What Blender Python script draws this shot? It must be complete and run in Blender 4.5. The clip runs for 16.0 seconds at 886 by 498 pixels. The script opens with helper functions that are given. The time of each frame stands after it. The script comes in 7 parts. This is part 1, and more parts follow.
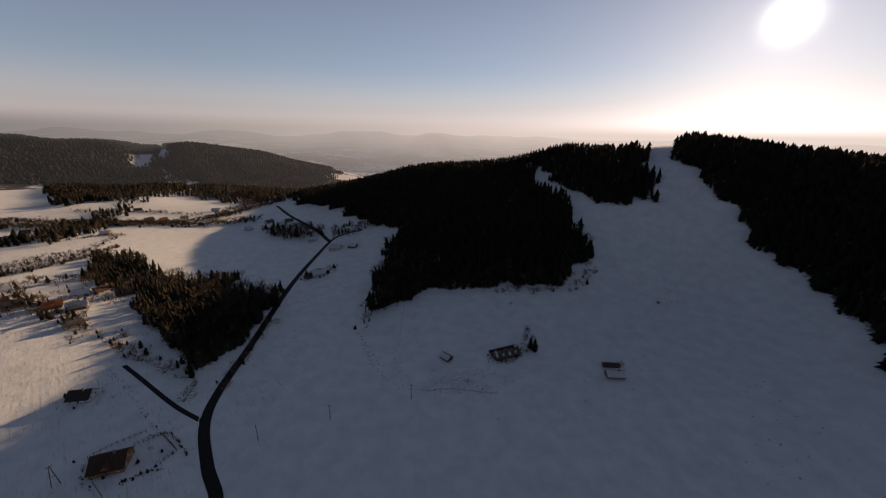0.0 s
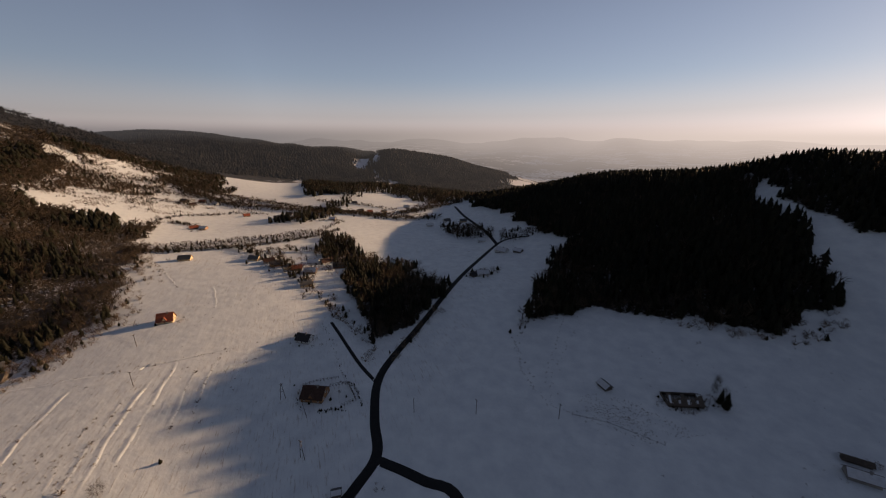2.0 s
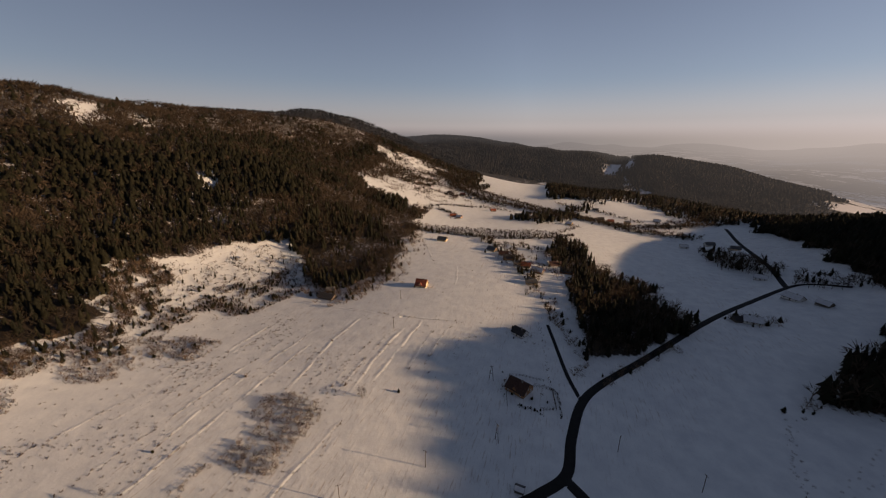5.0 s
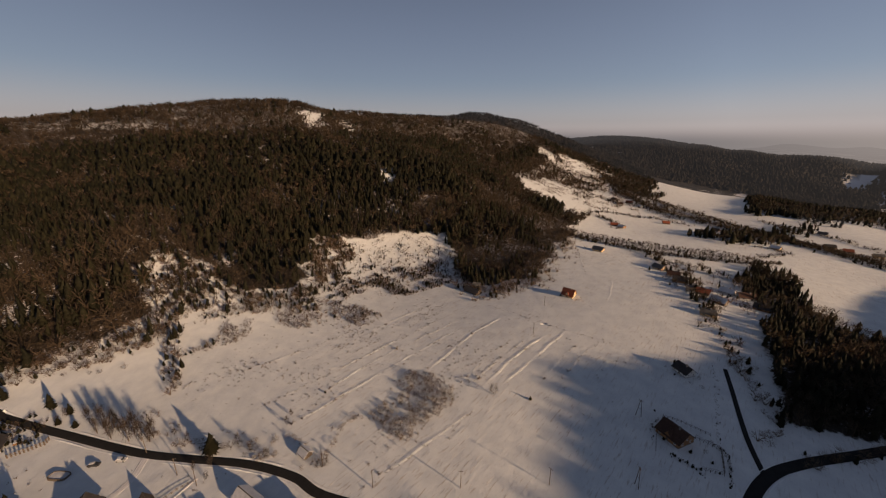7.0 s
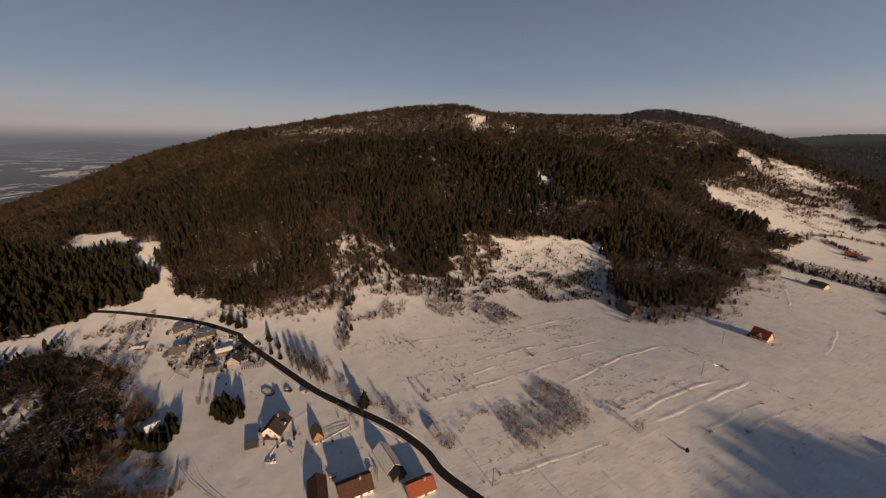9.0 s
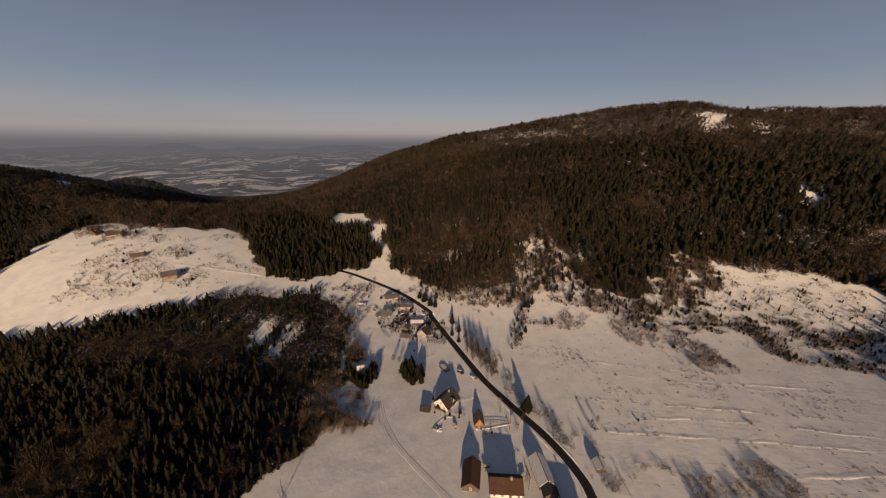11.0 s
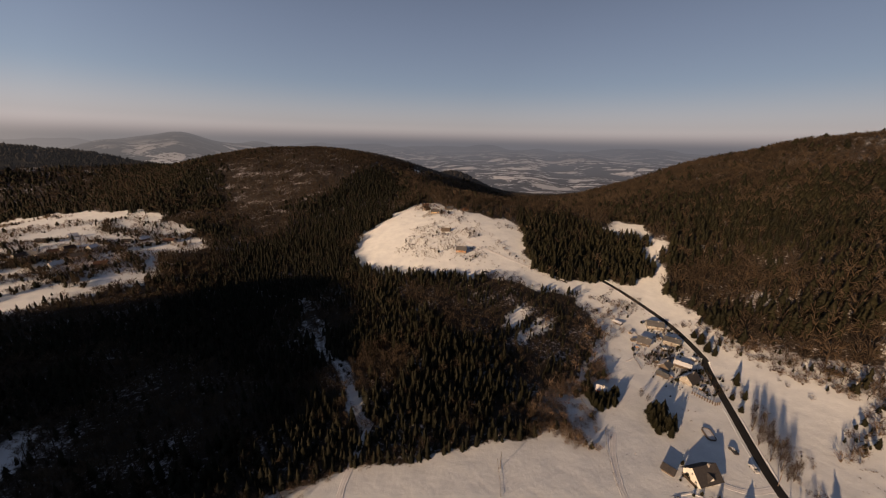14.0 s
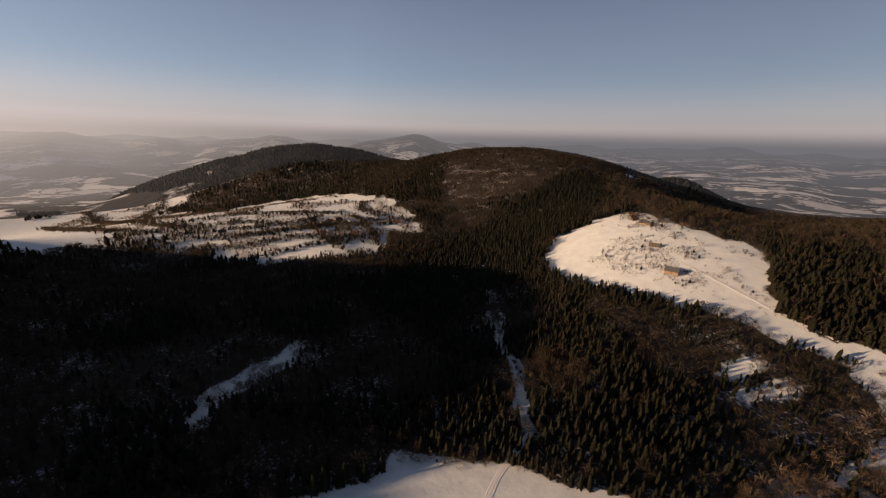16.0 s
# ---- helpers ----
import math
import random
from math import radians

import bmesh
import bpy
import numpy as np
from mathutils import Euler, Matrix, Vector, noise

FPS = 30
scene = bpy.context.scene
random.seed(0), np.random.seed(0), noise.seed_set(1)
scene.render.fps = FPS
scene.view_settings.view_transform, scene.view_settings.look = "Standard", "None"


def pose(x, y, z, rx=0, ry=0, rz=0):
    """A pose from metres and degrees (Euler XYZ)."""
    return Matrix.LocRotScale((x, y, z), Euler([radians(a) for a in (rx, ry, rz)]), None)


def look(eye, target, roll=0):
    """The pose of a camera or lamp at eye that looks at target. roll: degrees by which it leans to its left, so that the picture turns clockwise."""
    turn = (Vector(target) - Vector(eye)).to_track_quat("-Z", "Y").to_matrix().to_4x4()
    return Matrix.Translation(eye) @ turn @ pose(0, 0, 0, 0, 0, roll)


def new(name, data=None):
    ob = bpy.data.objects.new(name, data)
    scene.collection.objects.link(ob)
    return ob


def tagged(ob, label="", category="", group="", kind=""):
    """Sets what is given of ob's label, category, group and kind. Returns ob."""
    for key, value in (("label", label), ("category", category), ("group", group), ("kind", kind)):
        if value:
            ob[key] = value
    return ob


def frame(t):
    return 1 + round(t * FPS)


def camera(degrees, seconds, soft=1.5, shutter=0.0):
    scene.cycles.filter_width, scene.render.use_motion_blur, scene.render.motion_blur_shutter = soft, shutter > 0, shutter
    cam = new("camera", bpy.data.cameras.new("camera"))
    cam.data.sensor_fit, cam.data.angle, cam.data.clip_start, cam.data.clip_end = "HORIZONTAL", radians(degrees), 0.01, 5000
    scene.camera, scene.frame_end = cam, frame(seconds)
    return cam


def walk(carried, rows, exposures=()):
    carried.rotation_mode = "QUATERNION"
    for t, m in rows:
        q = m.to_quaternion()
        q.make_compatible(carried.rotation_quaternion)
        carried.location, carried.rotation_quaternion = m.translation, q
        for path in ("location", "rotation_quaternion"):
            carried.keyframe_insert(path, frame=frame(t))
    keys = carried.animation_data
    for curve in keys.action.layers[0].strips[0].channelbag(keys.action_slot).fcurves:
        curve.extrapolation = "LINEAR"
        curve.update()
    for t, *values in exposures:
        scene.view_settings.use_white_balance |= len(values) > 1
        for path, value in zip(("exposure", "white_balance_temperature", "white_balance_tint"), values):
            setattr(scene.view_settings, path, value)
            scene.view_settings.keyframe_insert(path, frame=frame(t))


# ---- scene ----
# ---- camera and path: a drone hovering over a snowy valley, turning to its left ----
EYE = 128.4
cam = camera(101.3, 16.0, soft=1.15)
PATH = [
    (0.0, 0.00, -17.77, -0.94),
    (0.5, 7.06, -17.57, -0.69),
    (1.0, 14.25, -17.37, -0.15),
    (1.5, 20.85, -17.17, -0.12),
    (2.0, 26.54, -17.08, -0.03),
    (2.5, 31.94, -16.95, -0.04),
    (3.0, 37.77, -16.85, -0.04),
    (3.5, 43.78, -16.83, -0.08),
    (4.0, 50.37, -16.80, -0.15),
    (6.3, 79.21, -16.48, -0.33),
    (6.5, 81.58, -16.50, -0.30),
    (7.0, 87.46, -16.49, -0.26),
    (7.5, 92.88, -16.47, -0.22),
    (8.0, 98.91, -16.42, -0.16),
    (8.5, 104.83, -16.39, -0.16),
    (8.7, 107.36, -16.38, -0.15),
    (10.8, 138.23, -16.02, -0.24),
    (11.0, 141.29, -15.99, -0.27),
    (11.5, 148.68, -15.97, -0.47),
    (12.0, 157.24, -15.96, -0.67),
    (12.5, 164.62, -15.98, -0.90),
    (13.0, 171.30, -16.03, -1.05),
    (13.5, 177.07, -16.07, -1.19),
    (14.0, 183.31, -16.12, -1.29),
    (14.5, 190.16, -16.24, -1.40),
    (15.0, 197.99, -16.39, -1.43),
    (15.5, 205.33, -16.55, -1.50),
    (16.0, 214.08, -16.70, -1.48),
]
walk(cam, [(t, pose(0, 0, EYE, 90 + pitch, roll, yaw)) for t, yaw, pitch, roll in PATH],
     [(0.0, 0.06), (4.0, 0.06), (7.0, -0.02), (11.0, -0.06), (13.5, 0.08), (16.0, 0.2)])

# ---- light: a low winter sun and a clear sky ----
SUN_AZ, SUN_EL = -39.8, 12.0  # degrees; azimuth counted to the left of +y
SUN_DIR = Vector((-math.sin(radians(SUN_AZ)) * math.cos(radians(SUN_EL)),
                  math.cos(radians(SUN_AZ)) * math.cos(radians(SUN_EL)), math.sin(radians(SUN_EL))))
world = bpy.data.worlds.new("winter_sky")
scene.world = world
world.use_nodes = True
wn, wl = world.node_tree.nodes, world.node_tree.links
sky = wn.new("ShaderNodeTexSky")
sky.sky_type = "NISHITA"
sky.sun_disc = False
sky.sun_elevation = radians(SUN_EL)
sky.sun_rotation = radians(-SUN_AZ)
sky.altitude = 600
sky.air_density, sky.dust_density, sky.ozone_density = 0.9, 0.34, 3.0
hue = wn.new("ShaderNodeHueSaturation")
hue.inputs["Saturation"].default_value = 0.76
wl.new(sky.outputs[0], hue.inputs["Color"])
tint = wn.new("ShaderNodeMix")
tint.data_type, tint.blend_type = "RGBA", "MULTIPLY"
tint.inputs[0].default_value = 1.0
tint.inputs[7].default_value = (1.09, 0.965, 0.96, 1)
soft = wn.new("ShaderNodeGamma")  # thin haze evens out the sky
soft.inputs["Gamma"].default_value = 0.88
# near the horizon the sky pales into haze
pale = wn.new("ShaderNodeHueSaturation")
pale.inputs["Saturation"].default_value = 0.12
wl.new(sky.outputs[0], pale.inputs["Color"])
rosy = wn.new("ShaderNodeMix")
rosy.data_type, rosy.blend_type = "RGBA", "MULTIPLY"
rosy.inputs[0].default_value = 1.0
rosy.inputs[7].default_value = (1.05, 0.98, 0.98, 1)
wl.new(pale.outputs[0], rosy.inputs[6])
up = wn.new("ShaderNodeSeparateXYZ")
wl.new(wn.new("ShaderNodeTexCoord").outputs["Generated"], up.inputs[0])
low = wn.new("ShaderNodeMapRange")
low.interpolation_type = "SMOOTHSTEP"
low.inputs["From Min"].default_value, low.inputs["From Max"].default_value = 0.15, -0.01
wl.new(up.outputs[2], low.inputs["Value"])
veil = wn.new("ShaderNodeMix")
veil.data_type = "RGBA"
wl.new(low.outputs[0], veil.inputs[0])
wl.new(hue.outputs[0], veil.inputs[6])
wl.new(rosy.outputs[2], veil.inputs[7])
wl.new(veil.outputs[2], soft.inputs["Color"])
wl.new(soft.outputs[0], tint.inputs[6])
# the bright aureole round the low sun
way, dot = wn.new("ShaderNodeTexCoord"), wn.new("ShaderNodeVectorMath")
dot.operation = "DOT_PRODUCT"
dot.inputs[1].default_value = SUN_DIR
wl.new(way.outputs["Generated"], dot.inputs[0])
ahead = wn.new("ShaderNodeMath")
ahead.operation = "MAXIMUM"
ahead.inputs[1].default_value = 0.0
wl.new(dot.outputs["Value"], ahead.inputs[0])
near_sun = wn.new("ShaderNodeMath")
near_sun.operation = "POWER"
wl.new(ahead.outputs[0], near_sun.inputs[0])
near_sun.inputs[1].default_value = 2300
wide = wn.new("ShaderNodeMath")
wide.operation = "POWER"
wl.new(ahead.outputs[0], wide.inputs[0])
wide.inputs[1].default_value = 260
both = wn.new("ShaderNodeMath")
both.operation = "MULTIPLY_ADD"
wl.new(wide.outputs[0], both.inputs[0])
both.inputs[1].default_value = 0.03
wl.new(near_sun.outputs[0], both.inputs[2])
aureole = wn.new("ShaderNodeMix")
aureole.clamp_factor = False
aureole.data_type, aureole.blend_type = "RGBA", "ADD"
aureole.inputs[7].default_value = (18, 17, 16, 1)
wl.new(both.outputs[0], aureole.inputs[0])
# the sky is darkest opposite the sun and towards the zenith
side = wn.new("ShaderNodeValToRGB")
while len(side.color_ramp.elements) < 6:
    side.color_ramp.elements.new(0.5)
for k_, (p_, g_) in zip(side.color_ramp.elements, ((0.0, 0.66), (0.12, 0.73), (0.3, 0.98), (0.5, 1.30), (0.75, 1.20), (1.0, 1.0))):
    k_.position, k_.color = p_, (g_, g_, g_, 1)
half = wn.new("ShaderNodeMath")
half.operation = "MULTIPLY_ADD"
half.inputs[1].default_value, half.inputs[2].default_value = 0.5, 0.5
wl.new(dot.outputs["Value"], half.inputs[0])
wl.new(half.outputs[0], side.inputs[0])
high = wn.new("ShaderNodeMapRange")
high.interpolation_type = "SMOOTHSTEP"
high.inputs["From Min"].default_value, high.inputs["From Max"].default_value = 0.22, 0.75
high.inputs["To Min"].default_value, high.inputs["To Max"].default_value = 1.0, 0.48
wl.new(up.outputs[2], high.inputs["Value"])
both_ways = wn.new("ShaderNodeMath")
both_ways.operation = "MULTIPLY"
wl.new(side.outputs[0], both_ways.inputs[0])
wl.new(high.outputs[0], both_ways.inputs[1])
gain = wn.new("ShaderNodeVectorMath")
gain.operation = "SCALE"
wl.new(tint.outputs[2], gain.inputs[0])
wl.new(both_ways.outputs[0], gain.inputs["Scale"])
wl.new(gain.outputs[0], aureole.inputs[6])
wl.new(aureole.outputs[2], wn["Background"].inputs[0])
wn["Background"].inputs[1].default_value = 0.097
sun = new("sun", bpy.data.lights.new("sun", "SUN"))
sun.data.energy, sun.data.angle, sun.data.color = 6.2, radians(0.6), (1.0, 0.67, 0.40)
sun.matrix_world = look(SUN_DIR * 900, (0, 0, 0))


# ---- materials ----
def material(name, rough=0.8):
    m = bpy.data.materials.new(name)
    m.use_nodes = True
    n, l = m.node_tree.nodes, m.node_tree.links
    b = n["Principled BSDF"]
    b.inputs["Roughness"].default_value = rough
    b.inputs["Specular IOR Level"].default_value = 0.25
    return m, n, l, b


def noise_node(n, l, scale, detail=4.0, rough=0.55, coord=None):
    t = n.new("ShaderNodeTexNoise")
    t.inputs["Scale"].default_value, t.inputs["Detail"].default_value = scale, detail
    t.inputs["Roughness"].default_value = rough
    if coord is None:
        coord = n.new("ShaderNodeNewGeometry").outputs["Position"]
    l.new(coord, t.inputs["Vector"])
    return t.outputs["Fac"]


def ramp(n, l, fac, stops):
    r = n.new("ShaderNodeValToRGB")
    e = r.color_ramp.elements
    while len(e) < len(stops):
        e.new(0.5)
    for k, (p, c) in zip(e, stops):
        k.position, k.color = p, (*c, 1)
    l.new(fac, r.inputs[0])
    return r.outputs[0]


def mix(n, l, fac, a, b, mode="MIX"):
    x = n.new("ShaderNodeMix")
    x.data_type, x.blend_type = "RGBA", mode
    for v, i in ((fac, 0), (a, 6), (b, 7)):
        if isinstance(v, (int, float)):
            x.inputs[i].default_value = v
        elif isinstance(v, tuple):
            x.inputs[i].default_value = (*v, 1)
        else:
            l.new(v, x.inputs[i])
    return x.outputs[2]


def calc(n, l, op, a, b=None, c=None):
    x = n.new("ShaderNodeMath")
    x.operation = op
    for i, v in enumerate((a, b, c)):
        if v is None:
            continue
        if isinstance(v, (int, float)):
            x.inputs[i].default_value = v
        else:
            l.new(v, x.inputs[i])
    return x.outputs[0]


def bump(n, l, b, height, strength, dist):
    x = n.new("ShaderNodeBump")
    x.inputs["Strength"].default_value, x.inputs["Distance"].default_value = strength, dist
    l.new(height, x.inputs["Height"])
    l.new(x.outputs[0], b.inputs["Normal"])


def plain(name, c1, c2, scale, rough=0.8, rel=0.0, dist=0.05, metal=0.0, own=False):
    """A surface between two colours, mottled at two scales."""
    m, n, l, b = material(name, rough)
    co = n.new("ShaderNodeTexCoord").outputs["Object"] if own else None
    f1, f2 = noise_node(n, l, scale, 5, 0.6, co), noise_node(n, l, scale * 7, 3, 0.6, co)
    f = calc(n, l, "ADD", calc(n, l, "MULTIPLY", f1, 0.65), calc(n, l, "MULTIPLY", f2, 0.35))
    info = n.new("ShaderNodeObjectInfo").outputs["Random"]
    f = calc(n, l, "ADD", f, calc(n, l, "MULTIPLY", calc(n, l, "SUBTRACT", info, 0.5), 0.12))
    l.new(ramp(n, l, f, [(0.3, c1), (0.7, c2)]), b.inputs["Base Color"])
    b.inputs["Metallic"].default_value = metal
    if rel:
        bump(n, l, b, f2, rel, dist)
    return m


STRIP_TURN = 137  # degrees; the way the field strips run


def snow_material():
    m, n, l, b = material("snow", 0.65)
    fine, broad, big = noise_node(n, l, 1.9, 5, 0.65), noise_node(n, l, 0.11, 5, 0.6), noise_node(n, l, 0.018, 4, 0.6)
    c = ramp(n, l, broad, [(0.3, (0.652, 0.668, 0.680)), (0.65, (0.785, 0.797, 0.790))])
    # grass stalks that stand through thin snow
    stalk = calc(n, l, "MULTIPLY", ramp(n, l, fine, [(0.60, (0, 0, 0)), (0.70, (1, 1, 1))]), ramp(n, l, big, [(0.46, (0, 0, 0)), (0.64, (1, 1, 1))]))
    c = mix(n, l, calc(n, l, "MULTIPLY", stalk, 0.5), c, (0.30, 0.24, 0.18))
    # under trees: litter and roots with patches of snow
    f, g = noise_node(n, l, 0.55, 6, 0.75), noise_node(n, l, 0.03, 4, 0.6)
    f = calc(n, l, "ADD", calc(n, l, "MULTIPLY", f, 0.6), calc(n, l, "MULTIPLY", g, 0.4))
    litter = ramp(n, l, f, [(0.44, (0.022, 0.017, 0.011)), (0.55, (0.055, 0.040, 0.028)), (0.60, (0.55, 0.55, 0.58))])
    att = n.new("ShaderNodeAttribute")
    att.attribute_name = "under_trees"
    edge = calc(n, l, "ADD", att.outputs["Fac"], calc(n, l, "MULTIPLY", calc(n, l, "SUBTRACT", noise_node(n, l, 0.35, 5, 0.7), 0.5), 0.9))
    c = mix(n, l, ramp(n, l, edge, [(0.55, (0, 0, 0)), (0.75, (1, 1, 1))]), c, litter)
    # drifts and old furrows run along the field strips
    turned, along = n.new("ShaderNodeMapping"), n.new("ShaderNodeMapping")
    turned.inputs["Rotation"].default_value = (0, 0, radians(-STRIP_TURN))
    along.inputs["Scale"].default_value = (0.03, 0.45, 0.1)
    l.new(n.new("ShaderNodeNewGeometry").outputs["Position"], turned.inputs[0])
    l.new(turned.outputs[0], along.inputs[0])
    streak = noise_node(n, l, 1.0, 4, 0.6, along.outputs[0])
    place = n.new("ShaderNodeSeparateXYZ")
    l.new(n.new("ShaderNodeNewGeometry").outputs["Position"], place.inputs[0])
    west = ramp(n, l, calc(n, l, "MULTIPLY_ADD", place.outputs[0], -0.005, 0.0), [(0.30, (0, 0, 0)), (0.45, (1, 1, 1))])
    north = ramp(n, l, calc(n, l, "MULTIPLY_ADD", place.outputs[1], 0.005, 0.6), [(0.15, (0, 0, 0)), (0.35, (1, 1, 1))])
    fields = calc(n, l, "MULTIPLY", west, north)
    strips = calc(n, l, "MULTIPLY_ADD", fields, 0.17, 0.07)
    rows = n.new("ShaderNodeMapping")
    rows.inputs["Scale"].default_value = (0.13, 0.95, 0.1)
    l.new(turned.outputs[0], rows.inputs[0])
    stubble = ramp(n, l, noise_node(n, l, 1.0, 5, 0.7, rows.outputs[0]), [(0.55, (0, 0, 0)), (0.66, (1, 1, 1))])
    sparse = calc(n, l, "MULTIPLY", ramp(n, l, noise_node(n, l, 0.022, 3, 0.6), [(0.40, (0.22, 0.22, 0.22)), (0.58, (1, 1, 1))]), calc(n, l, "MULTIPLY", fields, 0.62))
    c = mix(n, l, calc(n, l, "MULTIPLY", stubble, sparse), c, (0.33, 0.26, 0.20))
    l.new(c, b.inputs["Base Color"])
    h = calc(n, l, "ADD", calc(n, l, "ADD", calc(n, l, "MULTIPLY", fine, 0.10), broad), calc(n, l, "ADD", calc(n, l, "MULTIPLY", streak, strips), calc(n, l, "MULTIPLY", stubble, calc(n, l, "MULTIPLY", fields, 0.05))))
    bump(n, l, b, h, 0.40, 0.9)
    return m


def needle_material(name, dark, light):
    m, n, l, b = material(name, 0.75)
    a = n.new("ShaderNodeAttribute")
    a.attribute_name = "tint"
    f = calc(n, l, "ADD", calc(n, l, "MULTIPLY", a.outputs["Fac"], 0.7), calc(n, l, "MULTIPLY", noise_node(n, l, 0.9, 3), 0.3))
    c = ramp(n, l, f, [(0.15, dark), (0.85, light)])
    l.new(c, b.inputs["Base Color"])
    # thin growth lets some light through
    thin, ms = n.new("ShaderNodeBsdfTranslucent"), n.new("ShaderNodeMixShader")
    l.new(c, thin.inputs[0])
    ms.inputs[0].default_value = 0.42
    l.new(b.outputs[0], ms.inputs[1])
    l.new(thin.outputs[0], ms.inputs[2])
    l.new(ms.outputs[0], n["Material Output"].inputs[0])
    return m


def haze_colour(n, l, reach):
    """Painted winter haze, bright and warm towards the sun and dull blue-grey away from it."""
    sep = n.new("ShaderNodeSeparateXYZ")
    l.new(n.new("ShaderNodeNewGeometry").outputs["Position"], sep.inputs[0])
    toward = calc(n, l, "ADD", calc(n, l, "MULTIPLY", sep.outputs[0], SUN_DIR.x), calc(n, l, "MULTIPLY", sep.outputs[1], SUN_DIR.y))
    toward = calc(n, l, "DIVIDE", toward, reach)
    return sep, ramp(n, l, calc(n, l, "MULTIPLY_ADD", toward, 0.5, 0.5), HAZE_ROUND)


def distance_material():
    """Land kilometres away: a patchwork of snowy fields, hedges and woods, with winter haze painted over it as glow."""
    m, n, l, b = material("distance_painted_haze", 0.95)
    pos = n.new("ShaderNodeNewGeometry").outputs["Position"]
    rad = n.new("ShaderNodeVectorMath")
    rad.operation = "LENGTH"
    l.new(pos, rad.inputs[0])
    true_place = n.new("ShaderNodeAttribute")
    true_place.attribute_name = "true_place"
    flat = true_place.outputs["Vector"]
    # woods in drawn-out tongues, fields between them, hedges and hamlets over the fields
    warp = n.new("ShaderNodeTexNoise")
    warp.inputs["Scale"].default_value, warp.inputs["Detail"].default_value = 0.0022, 5
    l.new(flat, warp.inputs["Vector"])
    shift = n.new("ShaderNodeVectorMath")
    shift.operation = "MULTIPLY_ADD"
    shift.inputs[1].default_value = (520, 520, 0)
    l.new(warp.outputs["Color"], shift.inputs[0])
    l.new(flat, shift.inputs[2])
    woods = noise_node(n, l, 0.0017, 6, 0.62, shift.outputs[0])
    v = n.new("ShaderNodeTexVoronoi")
    v.inputs["Scale"].default_value = 0.0042
    l.new(shift.outputs[0], v.inputs["Vector"])
    edge = n.new("ShaderNodeTexVoronoi")
    edge.feature = "DISTANCE_TO_EDGE"
    edge.inputs["Scale"].default_value = 0.0042
    l.new(shift.outputs[0], edge.inputs["Vector"])
    cell = n.new("ShaderNodeSeparateColor")
    l.new(v.outputs["Color"], cell.inputs[0])
    speck = noise_node(n, l, 0.02, 5, 0.7, flat)
    snow = ramp(n, l, cell.outputs[1], [(0.0, (0.50, 0.49, 0.50)), (1.0, (0.84, 0.82, 0.83))])
    wood = ramp(n, l, speck, [(0.36, (0.010, 0.011, 0.012)), (0.66, (0.048, 0.042, 0.038))])
    f = calc(n, l, "ADD", woods, calc(n, l, "MULTIPLY", calc(n, l, "SUBTRACT", cell.outputs[0], 0.5), 0.22))
    f = calc(n, l, "ADD", f, calc(n, l, "MULTIPLY", calc(n, l, "SUBTRACT", speck, 0.5), 0.30))
    land = mix(n, l, ramp(n, l, f, [(0.52, (0, 0, 0)), (0.55, (1, 1, 1))]), wood, snow)
    hedge_line = calc(n, l, "ADD", edge.outputs["Distance"], calc(n, l, "MULTIPLY", calc(n, l, "SUBTRACT", speck, 0.5), 0.35))
    land = mix(n, l, ramp(n, l, hedge_line, [(0.02, (0.9, 0.9, 0.9)), (0.06, (0, 0, 0))]), land, wood)
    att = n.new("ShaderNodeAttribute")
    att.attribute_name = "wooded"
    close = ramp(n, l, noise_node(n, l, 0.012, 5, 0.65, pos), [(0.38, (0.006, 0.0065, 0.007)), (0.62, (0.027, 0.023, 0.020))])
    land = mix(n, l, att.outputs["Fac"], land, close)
    l.new(land, b.inputs["Base Color"])
    # the bowl stands for level land, so it takes the light as level land does
    keep, level_up, unit = calc(n, l, "MULTIPLY_ADD", att.outputs["Fac"], 0.75, 0.25), n.new("ShaderNodeVectorMath"), n.new("ShaderNodeVectorMath")
    level_up.operation, unit.operation = "MULTIPLY_ADD", "NORMALIZE"
    l.new(n.new("ShaderNodeNewGeometry").outputs["Normal"], level_up.inputs[0])
    l.new(keep, level_up.inputs[1])
    level_up.inputs[2].default_value = (0, 0, 0.75)
    l.new(level_up.outputs[0], unit.inputs[0])
    l.new(unit.outputs[0], b.inputs["Normal"])
    # haze is painted in as emission, more of it with distance
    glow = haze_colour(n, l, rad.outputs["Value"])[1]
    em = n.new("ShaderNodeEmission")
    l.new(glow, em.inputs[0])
    haze_share = n.new("ShaderNodeAttribute")
    haze_share.attribute_name = "haze_share"
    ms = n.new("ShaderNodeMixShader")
    l.new(haze_share.outputs["Fac"], ms.inputs[0])
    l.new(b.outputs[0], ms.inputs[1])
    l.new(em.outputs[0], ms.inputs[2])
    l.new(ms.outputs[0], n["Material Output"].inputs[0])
    return m


